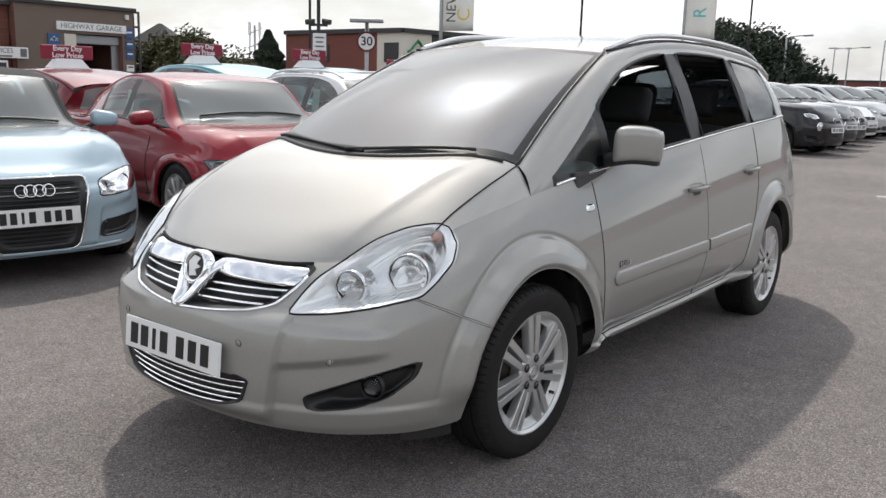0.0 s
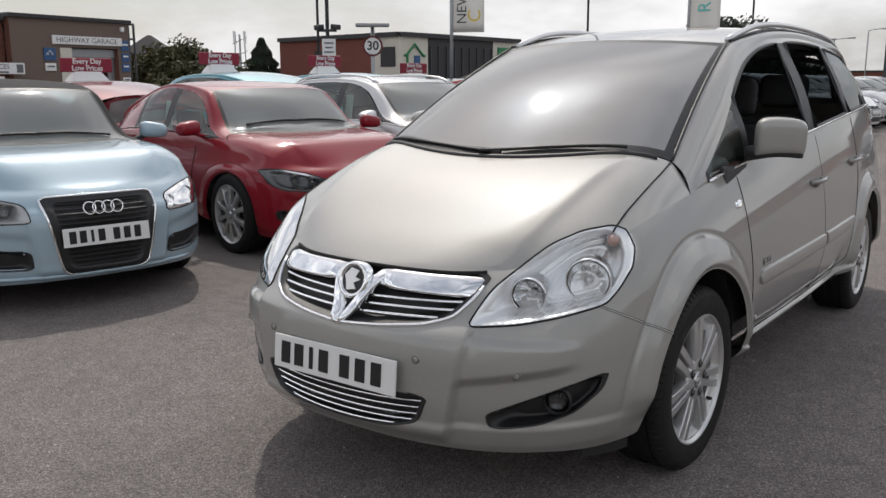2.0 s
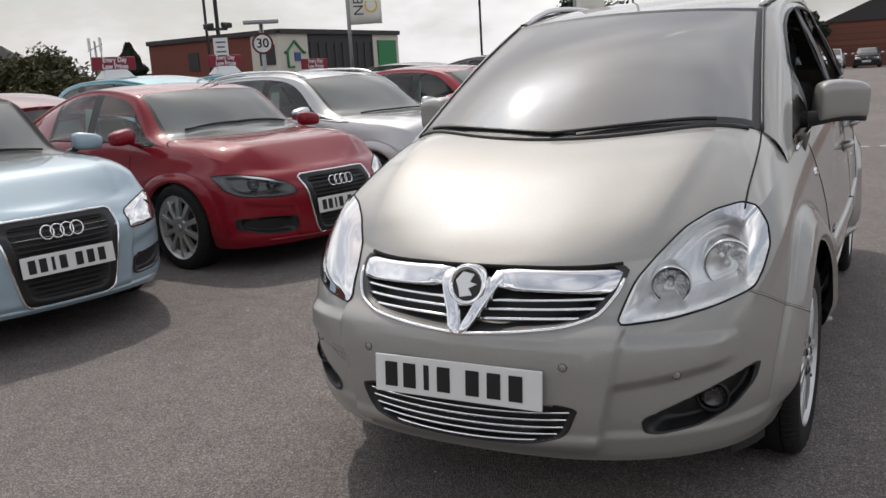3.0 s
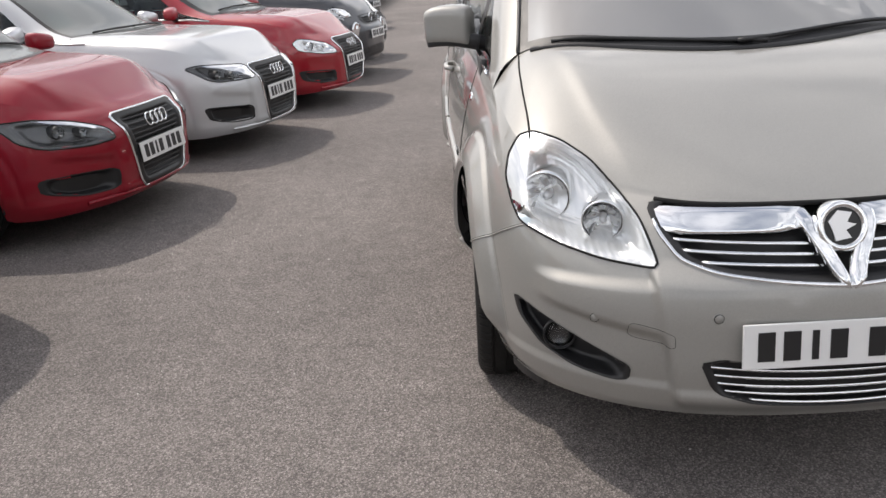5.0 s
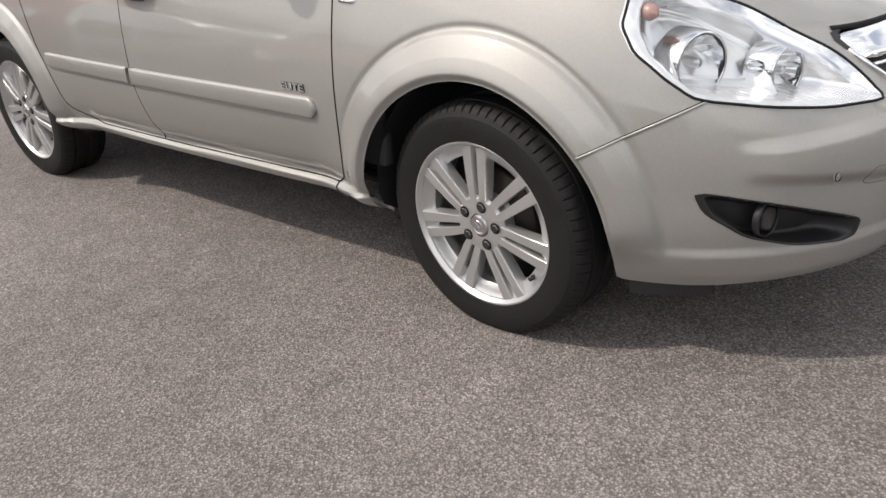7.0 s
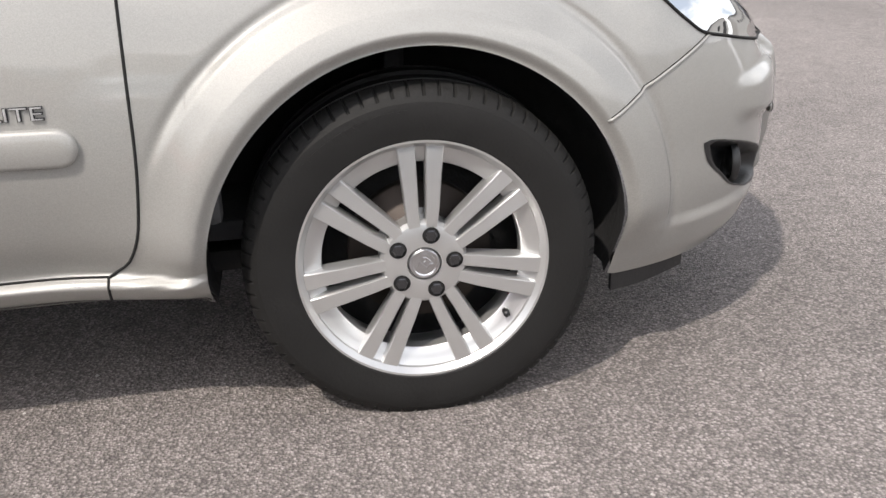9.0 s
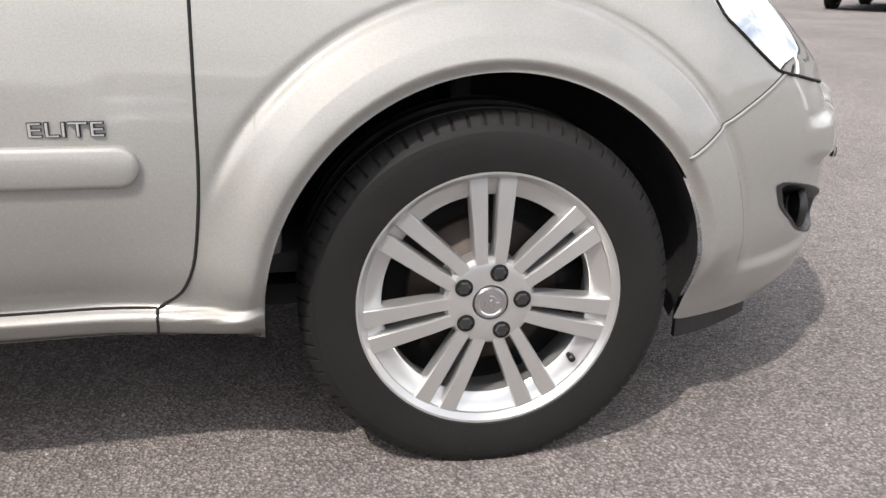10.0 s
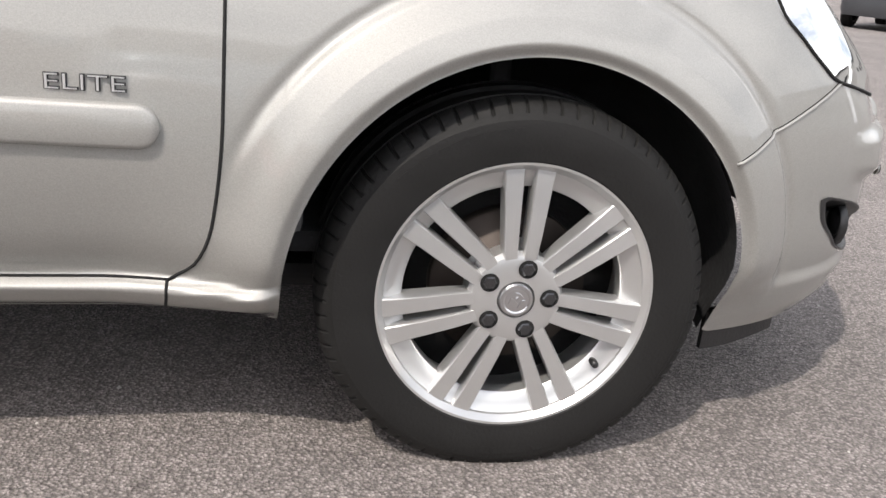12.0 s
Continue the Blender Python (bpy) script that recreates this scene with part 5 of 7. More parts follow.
    mk("scuttle", v, f, M_TRIM, car, "black scuttle panel")
    for a0, a1, lift in ((-0.85, 0.12, 0.0), (-0.02, 0.80, 0.012)):
        pts = [(0.66 * a, COWL_Y - 0.005 + 0.22 * a * a + 0.03 * math.sin((a - a0) / (a1 - a0) * 3), float(hood_z(0.66 * a, COWL_Y + 0.22 * a * a)) + 0.014 + 0.5 * lift + 0.010 * math.sin((a - a0) / (a1 - a0) * 3)) for a in np.linspace(a0, a1, 16)]
        v, f = tube(pts, 0.007, False, 6)
        w = mk("wiper", v, f, M_TRIM, car, "black windscreen wiper")
    box("tax_disc", (0.075, 0.002, 0.075), pose(0.47, -1.06, 1.16, -62, 0, 0), M_PAPER, car, 0, "paper disc in the windscreen")


people_carrier()


# ---- other cars ----
def former(W, low, up, zz, tail=0.0, tail_y=0.6):
    """A way to turn the carrier's form into another car's: width scale, lengthwise maps for body and roof, height map, falling tail."""
    def warp(V):
        x, y, z = V[:, 0], V[:, 1], V[:, 2]
        yl = np.interp(y, [a for a, b in low], [b for a, b in low])
        yu = np.interp(y, [a for a, b in up], [b for a, b in up])
        w = smooth01((z - 0.88) / 0.17)
        y2 = yl + (yu - yl) * w
        z2 = steps([a for a, b in zz], [b for a, b in zz])(z)
        z2 = z2 - tail * smooth01((y - tail_y) / (2.1 - tail_y)) * smooth01((z - 0.95) / 0.5)
        return np.stack([x * W, y2, z2], 1)
    return warp


def axle_map(front, fa, ra, rear):
    """Lengthwise map of the lower body, rigid round both axles."""
    return [(-2.31, front), (-1.3515 - 0.45, fa - 0.45), (-1.3515 + 0.45, fa + 0.45), (1.3515 - 0.45, ra - 0.45), (1.3515 + 0.45, ra + 0.45), (2.18, rear)]


FORMS = {
    "cabriolet": dict(W=1.0, low=axle_map(-2.13, -1.26, 1.32, 2.12), up=[(-2.31, -2.13), (-1.80, -1.71), (-1.48, -1.20), (-1.26, -1.0), (-0.41, -0.52), (0.6, 0.40), (2.06, 1.35)],
                      zz=[(0, 0), (0.3, 0.25), (0.5, 0.50), (0.72, 0.69), (0.80, 0.745), (0.985, 0.925), (1.20, 0.97), (1.520, 1.31), (1.640, 1.40)], tail=0.10, tail_y=0.4),
    "coupe": dict(W=1.03, low=axle_map(-2.06, -1.20, 1.27, 2.11), up=[(-2.31, -2.06), (-1.80, -1.65), (-1.48, -1.16), (-1.26, -0.95), (-0.41, -0.44), (0.6, 0.36), (2.06, 1.55)],
                  zz=[(0, 0), (0.3, 0.24), (0.5, 0.48), (0.72, 0.675), (0.80, 0.72), (0.985, 0.905), (1.20, 0.985), (1.520, 1.30), (1.640, 1.385)], tail=0.20, tail_y=0.3),
    "estate": dict(W=1.02, low=axle_map(-2.26, -1.40, 1.40, 2.43), up=[(-2.31, -2.26), (-1.80, -1.85), (-1.48, -1.05), (-0.50, -0.25), (0.6, 0.65), (2.06, 2.12)],
                   zz=[(0, 0), (0.3, 0.25), (0.5, 0.50), (0.72, 0.69), (0.80, 0.745), (0.985, 0.93), (1.20, 1.01), (1.520, 1.35), (1.640, 1.435)], tail=0.08, tail_y=1.0),
    "hatchback": dict(W=1.0, low=axle_map(-2.16, -1.29, 1.29, 2.08), up=[(-2.31, -2.16), (-1.80, -1.74), (-1.48, -1.10), (-0.50, -0.30), (0.6, 0.48), (2.06, 1.90)],
                      zz=[(0, 0), (0.3, 0.25), (0.5, 0.50), (0.72, 0.69), (0.80, 0.75), (0.985, 0.94), (1.20, 1.03), (1.520, 1.34), (1.640, 1.435)], tail=0.10, tail_y=0.9),
    "compact": dict(W=0.98, low=axle_map(-2.06, -1.25, 1.25, 1.93), up=[(-2.31, -2.06), (-1.80, -1.7), (-1.48, -1.15), (-0.50, -0.40), (0.6, 0.45), (2.06, 1.80)],
                    zz=[(0, 0), (0.3, 0.25), (0.5, 0.50), (0.72, 0.70), (0.80, 0.77), (0.985, 0.97), (1.20, 1.06), (1.520, 1.42), (1.640, 1.52)], tail=0.10, tail_y=0.9),
    "crossover": dict(W=1.0, low=axle_map(-2.12, -1.27, 1.27, 2.02), up=[(-2.31, -2.12), (-1.80, -1.72), (-1.48, -1.10), (-0.50, -0.32), (0.6, 0.45), (2.06, 1.85)],
                      zz=[(0, 0), (0.3, 0.28), (0.5, 0.55), (0.72, 0.74), (0.80, 0.86), (0.985, 1.06), (1.20, 1.16), (1.520, 1.47), (1.640, 1.57)], tail=0.12, tail_y=0.8),
}


def other_car(form, m, colour, label, face="frame", detail=0.045, group="", top=None, cards=True, name=None, rails=False):
    """A parked car of that form; face: frame (tall framed grille), plain (slim grille), none (only its back shows)."""
    F = FORMS[form]
    car = thing(name or form, m, label, "car", group)
    sk = skin(detail, 0.36, 0.47, 0.012, former(**F))
    W = F["W"]
    zmap = steps([a for a, b in F["zz"]], [b for a, b in F["zz"]])
    fa, ra = F["low"][1][1] + 0.45, F["low"][3][1] + 0.45
    h0 = float(zmap(0.79))
    k = h0 / 0.745
    lamps = {1: outline([(0.40, 0.555 * k), (0.44, 0.655 * k), (0.60, 0.705 * k), (0.70, 0.725 * k), (0.755, 0.685 * k), (0.745, 0.61 * k), (0.60, 0.565 * k)], 44)}
    if form == "coupe":
        lamps = {1: outline([(0.405, 0.545), (0.42, 0.615), (0.56, 0.672), (0.72, 0.706), (0.815, 0.70), (0.80, 0.60), (0.74, 0.55), (0.54, 0.535)], 44, 1)}
    elif form == "estate":
        lamps = {1: outline([(0.355, 0.595), (0.345, 0.695), (0.55, 0.715), (0.715, 0.728), (0.785, 0.712), (0.72, 0.62), (0.66, 0.595), (0.50, 0.59)], 44, 1)}
    elif form == "cabriolet":
        lamps = {1: outline([(0.41, 0.555), (0.42, 0.655), (0.58, 0.700), (0.70, 0.722), (0.765, 0.705), (0.755, 0.60), (0.70, 0.572), (0.55, 0.556)], 44, 1)}
    elif form == "crossover":
        lamps = {1: outline([(0.42, 0.78), (0.47, 0.865), (0.64, 0.90), (0.73, 0.885), (0.72, 0.81), (0.58, 0.77)], 40)}
    lamps[-1] = flip(lamps[1])
    fogs = {1: outline([(0.41, 0.275), (0.42, 0.385 if face == "frame" else 0.35), (0.60, 0.405), (0.765, 0.415), (0.735, 0.315), (0.60, 0.278)], 40, 1)}
    if form == "coupe":
        fogs = {1: outline([(0.41, 0.270), (0.42, 0.385), (0.60, 0.400), (0.775, 0.395), (0.765, 0.315), (0.62, 0.272)], 40, 1)}
    fogs[-1] = flip(fogs[1])
    gt = h0 - 0.045 if form != "crossover" else h0 - 0.06
    if face == "frame":
        gr = outline([(-0.345, gt - 0.02), (-0.31, gt), (0.31, gt), (0.345, gt - 0.02), (0.265, 0.265), (0.22, 0.225), (-0.22, 0.225), (-0.265, 0.265)], 64, 1)
        pz = 0.455 if form != "coupe" else 0.43
    else:
        gr = outline([(-0.34, gt), (0.34, gt), (0.30, gt - 0.12), (-0.30, gt - 0.12)], 48, 2)
        pz = gt - 0.24
    near = detail < 0.02
    rim_at = 0.90 if near else 0.82
    open_ = [r.mean(0) + (r - r.mean(0)) * (0.93 if near else 0.86) for r in ((lamps[1], lamps[-1], fogs[1], fogs[-1], gr) if face != "none" else ())]

    def cut(c):
        return c[1] < -1.0 and any(inside(h, (c[0], c[2])) for h in open_)
    body = ["hood", "front_bumper", "rear_bumper", "fender", "front_door", "rear_door", "rear_quarter", "sill"]
    if top is None:
        body += ["roof", "pillar"]
    if form == "coupe":
        body += ["pane_3", "pane_3_r"]
    if detail < 0.031:
        for q in body:
            if q in ("hood", "front_bumper", "rear_bumper", "roof"):
                take(sk, q, q, colour, car, "", cut)
            else:
                for s in (1, -1):
                    take(sk, q, q.replace("pane_3_r", "pillar").replace("pane_3", "pillar"), colour, car, "", (lambda c, s=s: c[0] * s < 0 or cut(c)))
    else:
        take(sk, body, "body", colour, car, "", cut)
    if top is not None:
        take(sk, ["roof", "pillar"], "soft_top", top, car, "black fabric hood")
    take(sk, ["screen"], "windscreen", M_SCREENTHIN, car, "clear windscreen")
    take(sk, "screen_band", "windscreen_band", M_TRIM, car, "black band round the windscreen")
    take(sk, ["mirror_foot", "post"], "window_trim", M_TRIM, car, "black window edging", None, True)
    take(sk, ["rear_screen"], "rear_window", M_SCREENTHIN if face == "none" else M_GLASS, car)
    for s in (1, -1):
        e = "" if s > 0 else "_r"
        drop = (lambda c, s=s: c[0] * s < 0)
        for q in range(3 if form == "coupe" else 4):
            take(sk, "pane_%d%s" % (q, e), "side_window", M_GLASS, car, "", drop)
        for y in (fa, ra):
            wheel(car, 0.752 * W, y, 0.3150, s, "road_" + face, 5 if face != "frame" else 10, face != "frame", 0.326, 0.236, 0.1025, True)
        # belt line edging
        ys = np.linspace(fa + 0.35, ra + 0.30, 24)
        line = []
        for y in ys:
            best = None
            for z in np.arange(1.25, 0.7, -0.01):
                hit = sk["tree"].ray_cast(Vector((s * 3, y, z)), Vector((-s, 0, 0)))
                if hit[0] is not None and sk["l"][hit[2]] in ("fender", "front_door", "rear_door", "rear_quarter"):
                    best = hit[0]
                    break
            if best is not None:
                line.append((best.x + s * 0.003, best.y, best.z))
        if len(line) > 4:
            v, f = tube(line, 0.008)
            mk("belt_trim", v, f, M_SATIN if form in ("estate", "hatchback") else M_TRIM, car, "strip under the side windows")
        gaps = [[(-0.72, 0.86), (-0.72, 0.5), (-0.68, 0.33)], [(0.36, 0.9), (0.36, 0.5), (0.30, 0.33)], [(-0.68, 0.33), (0.0, 0.33), (0.34, 0.33)]]
        for g in gaps:
            line_on(sk, [(y + fa + 1.29, z * zmap(1.0) / 0.94) for y, z in g], s, 0.004, "door_gap", M_GAP, car, "dark shut line", 0.0, 14)
        x = side_hit(sk, fa + 1.62, 0.78 * float(zmap(1.0)) / 0.94, s)
        v, f = tube([(x + s * 0.002, fa + 1.52, 0.78), (x + s * 0.028, fa + 1.56, 0.785), (x + s * 0.028, fa + 1.68, 0.787), (x + s * 0.002, fa + 1.72, 0.785)], 0.012, n=8)
        mk("door_handle", v, f, colour, car)
        # mirror
        zb = float(zmap(1.03))
        my = float(np.interp(-0.86, [a for a, b in F["up"]], [b for a, b in F["up"]]))
        bm = bmesh.new()
        bmesh.ops.create_uvsphere(bm, u_segments=16, v_segments=12, radius=1.0)
        for q in bm.verts:
            c = q.co
            g = Vector([math.copysign(abs(a)**0.6, a) for a in c])
            q.co = Vector((g.x * 0.105, g.y * (0.085 if g.y < 0 else 0.03), g.z * (0.060 - 0.008 * g.x * s)))
        bmesh.ops.transform(bm, matrix=pose(s * (0.905 * W + 0.02), my, zb + 0.06, 0, s * 6, -s * 12), verts=bm.verts)
        mir = part("door_mirror", bm, colour if form != "estate" else M_SATIN, car, "", True)
        box("mirror_arm", (0.16, 0.05, 0.035), pose(s * 0.82 * W, my + 0.01, zb + 0.005, 0, -s * 20, 0), M_TRIM if form != "coupe" else colour, mir, 0.012, "", 2, True)
        seat(car, s * 0.34, 0.05, 0.30, 0.55)
        if rails:
            yy = np.linspace(-0.15, 1.6, 24)
            line = []
            for y in yy:
                hit = sk["tree"].ray_cast(Vector((s * 0.50 * W, y, 3)), Vector((0, 0, -1)))
                if hit[0] is not None:
                    line.append((s * 0.50 * W, y, hit[0].z + 0.03 * min(1, min(y + 0.15, 1.6 - y) * 6)))
            v, f = tube(line, 0.014)
            mk("roof_rail", v, f, M_SATIN, car, "satin roof rail")
        # tail lamps
        lz = float(zmap(1.02)) - 0.08
        hit = [sk["tree"].ray_cast(Vector((s * xx, 4, lz + dz)), Vector((0, -1, 0))) for xx, dz in ((0.50, -0.07), (0.74, -0.07), (0.74, 0.07), (0.55, 0.07))]
        if all(h[0] is not None for h in hit):
            v = [(h[0].x, h[0].y + 0.012, h[0].z) for h in hit] + [(h[0].x, h[0].y - 0.03, h[0].z) for h in hit]
            mk("tail_lamp", v, [(0, 1, 2, 3), (0, 4, 5, 1), (1, 5, 6, 2), (2, 6, 7, 3), (3, 7, 4, 0)], M_REDLAMP, car, "red tail lamp", False)
    arch_liner(car, fa, float(zmap(ARCH_Z)), 0.36, 0.825 * W)
    arch_liner(car, ra, float(zmap(ARCH_Z)), 0.36, 0.825 * W)
    box("floor_pan", (1.16 * W, ra - fa + 0.9, 0.05), pose(0, (fa + ra) / 2, 0.245), M_LINER, car, 0.02, "dark underside")
    box("cabin_floor", (1.40, ra - fa + 0.2, 0.04), pose(0, 0.25, 0.34), M_CLOTH, car, 0.01)
    zb = float(zmap(0.99))
    box("dashboard", (1.30, 0.5, 0.14), pose(0, float(F["up"][2][1]) + 0.42, zb - 0.07, 4, 0, 0), M_DASH, car, 0.05, "", 3, True)
    v, f = tube([(-0.34 + 0.17 * math.cos(a), float(F["up"][2][1]) + 0.72 - 0.05 * math.sin(a), zb - 0.03 + 0.16 * math.sin(a)) for a in np.linspace(0, 2 * math.pi, 24, endpoint=False)], 0.014, True, 6)
    mk("steering_wheel", v, f, M_TRIM, car)
    box("rear_bench", (1.2, 0.22, 0.5), pose(0, 0.95, 0.62, -14, 0, 0), M_CLOTH, car, 0.06, "dark rear bench", 3, True)
    if face == "none":
        hit = sk["tree"].ray_cast(Vector((0, 4, 0.60)), Vector((0, -1, 0)))
        plate(car, 0, (hit[0].y if hit[0] is not None else 2.1) + 0.012, 0.60, 6, 7, 180)
        return sk, car
    for s in (1, -1):
        if form == "crossover":
            headlamp(sk, car, lamps[s], s, [(0.60, 0.83, 0.04, 14)], "clear headlamp", 0.004, 0.05, None, 0.82)
            y0 = front_hit(sk, s * 0.53, 0.62)
            v, f = lathe([(0.0, 0.03), (0.04, 0.024), (0.072, 0.012), (0.085, 0.016), (0.092, 0.0)], 24)
            mm = pose(s * 0.53, y0, 0.62, 0, 0, -90 + s * 12)
            mk("round_lamp", [mm @ Vector(q) for q in v], f, M_CHROME, car, "round clear lamp")
        else:
            bulbs = [(0.63, 0.645 * k, 0.036, 14), (0.52, 0.63 * k, 0.030, 8)] if form != "coupe" else [(0.64, 0.625, 0.032, 24), (0.53, 0.605, 0.026, 16)]
            headlamp(sk, car, lamps[s], s, bulbs, "clear headlamp with a dark bowl", 0.004, 0.06, {"coupe": M_LAMPDARK, "estate": M_LAMPDARK, "cabriolet": M_LAMPMID}.get(form), rim_at)
        v, f = patch(sk, fogs[s], lambda r: -0.004 if r > rim_at else 0.05 * smooth01((rim_at - r) / 0.25), 12, 0, 0.02)
        mk("side_intake", v, f, M_TRIM, car, "black side intake")
    v, f = patch(sk, gr, lambda r: -0.004 if r > 0.84 else 0.035 * smooth01((0.84 - r) / 0.1), 12, 0, 0.015)
    g = mk("grille", v, f, M_TRIM, car, "black slatted grille")
    if face == "frame":
        v, f = tube(on_front(sk, gr, 0.004), 0.008, True, 8)
        mk("surround", v, f, M_CHROME, g, "chrome grille frame")
        for z in np.arange(0.255, gt - 0.02, 0.028):
            w = 0.25 + 0.07 * (z - 0.28) / (gt - 0.28)
            pts = [(x, front_hit(sk, x, z) + 0.010, z) for x in np.linspace(-w, w, 12)]
            v, f = tube(pts, 0.0065, False, 6, 0.7)
            mk("slat", v, f, M_TRIM, g, "black slat")
        for i in range(4):
            cx = -0.0825 + 0.055 * i
            zc = gt - 0.075
            y0 = front_hit(sk, cx, zc) - 0.010
            v, f = tube([(cx + 0.036 * math.cos(a), y0 + 0.25 * 0.036 * math.sin(a), zc + 0.036 * math.sin(a)) for a in np.linspace(0, 2 * math.pi, 28, endpoint=False)], 0.0048, True, 6)
            mk("badge_ring", v, f, M_CHROME, g, "plain chrome ring")
        pts = [(x, front_hit(sk, x, 0.225) - 0.004, 0.225) for x in np.linspace(-0.6, 0.6, 24)]
        v, f = tube(pts, 0.012, False, 8)
        mk("lip", v, f, M_SATIN if form == "estate" else colour, car, "lower lip")
    else:
        for z in (gt - 0.03, gt - 0.06, gt - 0.09):
            pts = [(x, front_hit(sk, x, z) + 0.006, z) for x in np.linspace(-0.30, 0.30, 12)]
            v, f = tube(pts, 0.006)
            mk("slat", v, f, M_TRIM, g)
        zc = gt - 0.05
        y0 = front_hit(sk, 0, zc) - 0.006
        v, f = tube([(0.055 * math.cos(a), y0, zc + 0.055 * math.sin(a)) for a in np.linspace(0, 2 * math.pi, 24, endpoint=False)], 0.008, True, 6)
        mk("badge_ring", v, f, M_CHROME, g, "plain chrome ring")
        ring = outline([(-0.45, 0.27), (0.45, 0.27), (0.40, 0.40), (-0.40, 0.40)], 40)
        v, f = patch(sk, ring, lambda r: -0.002, 6)
        mk("lower_intake", v, f, M_TRIM, car, "black lower intake")
    plate(car, 0, front_hit(sk, 0, pz) - 0.014, pz, -6)
    # wipers and cards in the screen
    yb = float(np.interp(-1.25, [a for a, b in F["up"]], [b for a, b in F["up"]])) * 0.5 + float(np.interp(-1.25, [a for a, b in F["low"]], [b for a, b in F["low"]])) * 0.5
    for x0, x1 in ((-0.5, 0.05), (0.0, 0.52)):
        pts = []
        for x in np.linspace(x0, x1, 10):
            hit = sk["tree"].ray_cast(Vector((x, yb + 0.10 + 0.06 * abs(x), 3)), Vector((0, 0, -1)))
            if hit[0] is not None:
                pts.append((x, hit[0].y, hit[0].z + 0.014))
        if len(pts) > 3:
            v, f = tube(pts, 0.009)
            mk("wiper", v, f, M_TRIM, car, "black wiper")
    if cards:
        yb2, zb2 = float(F["up"][2][1]), float(zmap(1.12))
        box("price_card", (0.30, 0.003, 0.15), pose(-0.30, yb2 + 0.52, zb2 + 0.10, -35, 0, 0), M_PAPER, car, 0, "pale green price card in the screen")
        box("price_card", (0.003, 0.14, 0.26), pose(-0.66 * W, 0.18, float(zmap(1.3)), 0, 8, 0), M_PAPER, car, 0, "pale card in the side window")
    return sk, car


M_LAMPDARK = mat("lamp_bowl_dark", (0.10, 0.102, 0.106), 0.25, 0.6)
M_LAMPMID = mat("lamp_bowl_grey", (0.42, 0.425, 0.43), 0.25, 0.6)
M_FABRIC = mat("soft_top_fabric", (0.012, 0.012, 0.013), 0.9, 0, 0, 0.3, 40.0, 0.25, 400.0)
M_SIGNRED = mat("sign_red", (0.24, 0.006, 0.028), 0.4, 0, 0.2, 0.04, 4.0)
M_SIGNWHITE = mat("sign_white", (0.75, 0.75, 0.74), 0.45, 0, 0, 0.04, 6.0)


def row_pose(i, slide=0.0):
    """Places along the row that faces the aisle; i counts parking bays."""
    y = -1.30 + 2.1 * i
    x = float(steps([-1.3, 0.76, 2.96, 5.1, 7.3, 15.5, 22.3, 30, 45], [-2.86, -2.52, -2.32, -2.02, -1.95, -2.13, -2.7, -2.5, -2.8])(y)) + slide
    return x, y


ROW_TURN = 76


def in_row(form, i, colour, label, slide=0.0, turn=ROW_TURN, **kw):
    x, y = row_pose(i, slide)
    f = FORMS[form]["low"][0][1]
    a = radians(turn)
    # stand so that the nose touches (x, y)
    cx, cy = x - (-f) * math.sin(a), y + (-f) * math.cos(a)
    return other_car(form, pose(cx, cy, 0, 0, 0, turn), colour, label, group="cars in the front row", **kw)


in_row("cabriolet", 0, M_BLUE, "ice blue cabriolet with a closed black fabric roof", top=M_FABRIC, detail=0.018, turn=78.5)
in_row("coupe", 1.07, M_RED, "deep red coupe with a rounded roof and price cards", detail=0.015, slide=-0.10, turn=79)
in_row("estate", 2.05, M_ICE, "light silver estate car with roof rails and price cards", detail=0.018, rails=True, slide=0.1)
in_row("hatchback", 3.05, M_RED2, "bright red hatchback with a framed grille", detail=0.03, slide=0.25)
in_row("crossover", 4.1, M_GREY, "dark grey crossover parked in the row", face="plain", slide=0.3)
in_row("hatchback", 5.1, M_WHITE, "white hatchback parked in the row", face="plain", slide=0.25)


def topper(x, y, z, turn):
    """A red sale board on a white foot, standing on a car's roof."""
    t = thing("roof_sign", pose(x, y, z, 0, 0, turn), "red sale board on a white foot standing on a car roof", "sign", "roof signs")
    bm = bmesh.new()
    rbox(bm, (0.68, 0.045, 0.180), pose(0, 0, 0.200), 0.018, 3)
    board = part("board", bm, M_SIGNRED, t)
    v = [(-0.25, -0.11, 0), (0.25, -0.11, 0), (0.25, 0.11, 0), (-0.25, 0.11, 0), (-0.17, -0.035, 0.12), (0.17, -0.035, 0.12), (0.17, 0.035, 0.12), (-0.17, 0.035, 0.12)]
    mk("foot", v, [(0, 1, 5, 4), (1, 2, 6, 5), (2, 3, 7, 6), (3, 0, 4, 7), (4, 5, 6, 7), (3, 2, 1, 0)], M_SIGNWHITE, t, "white plastic foot", False)
    for s in (1, -1):
        m = pose(0, -0.024 * s, 0.203, 90, 0, 0 if s > 0 else 180)
        text_mesh("lettering", "Every Day", 0.092, m @ pose(0, 0.043, 0), M_SIGNWHITE, board, "white letters", 0.001, bold=0.0022)
        text_mesh("lettering", "Low Prices", 0.092, m @ pose(0, -0.043, 0), M_SIGNWHITE, board, "white letters", 0.001, bold=0.0022)
    return t


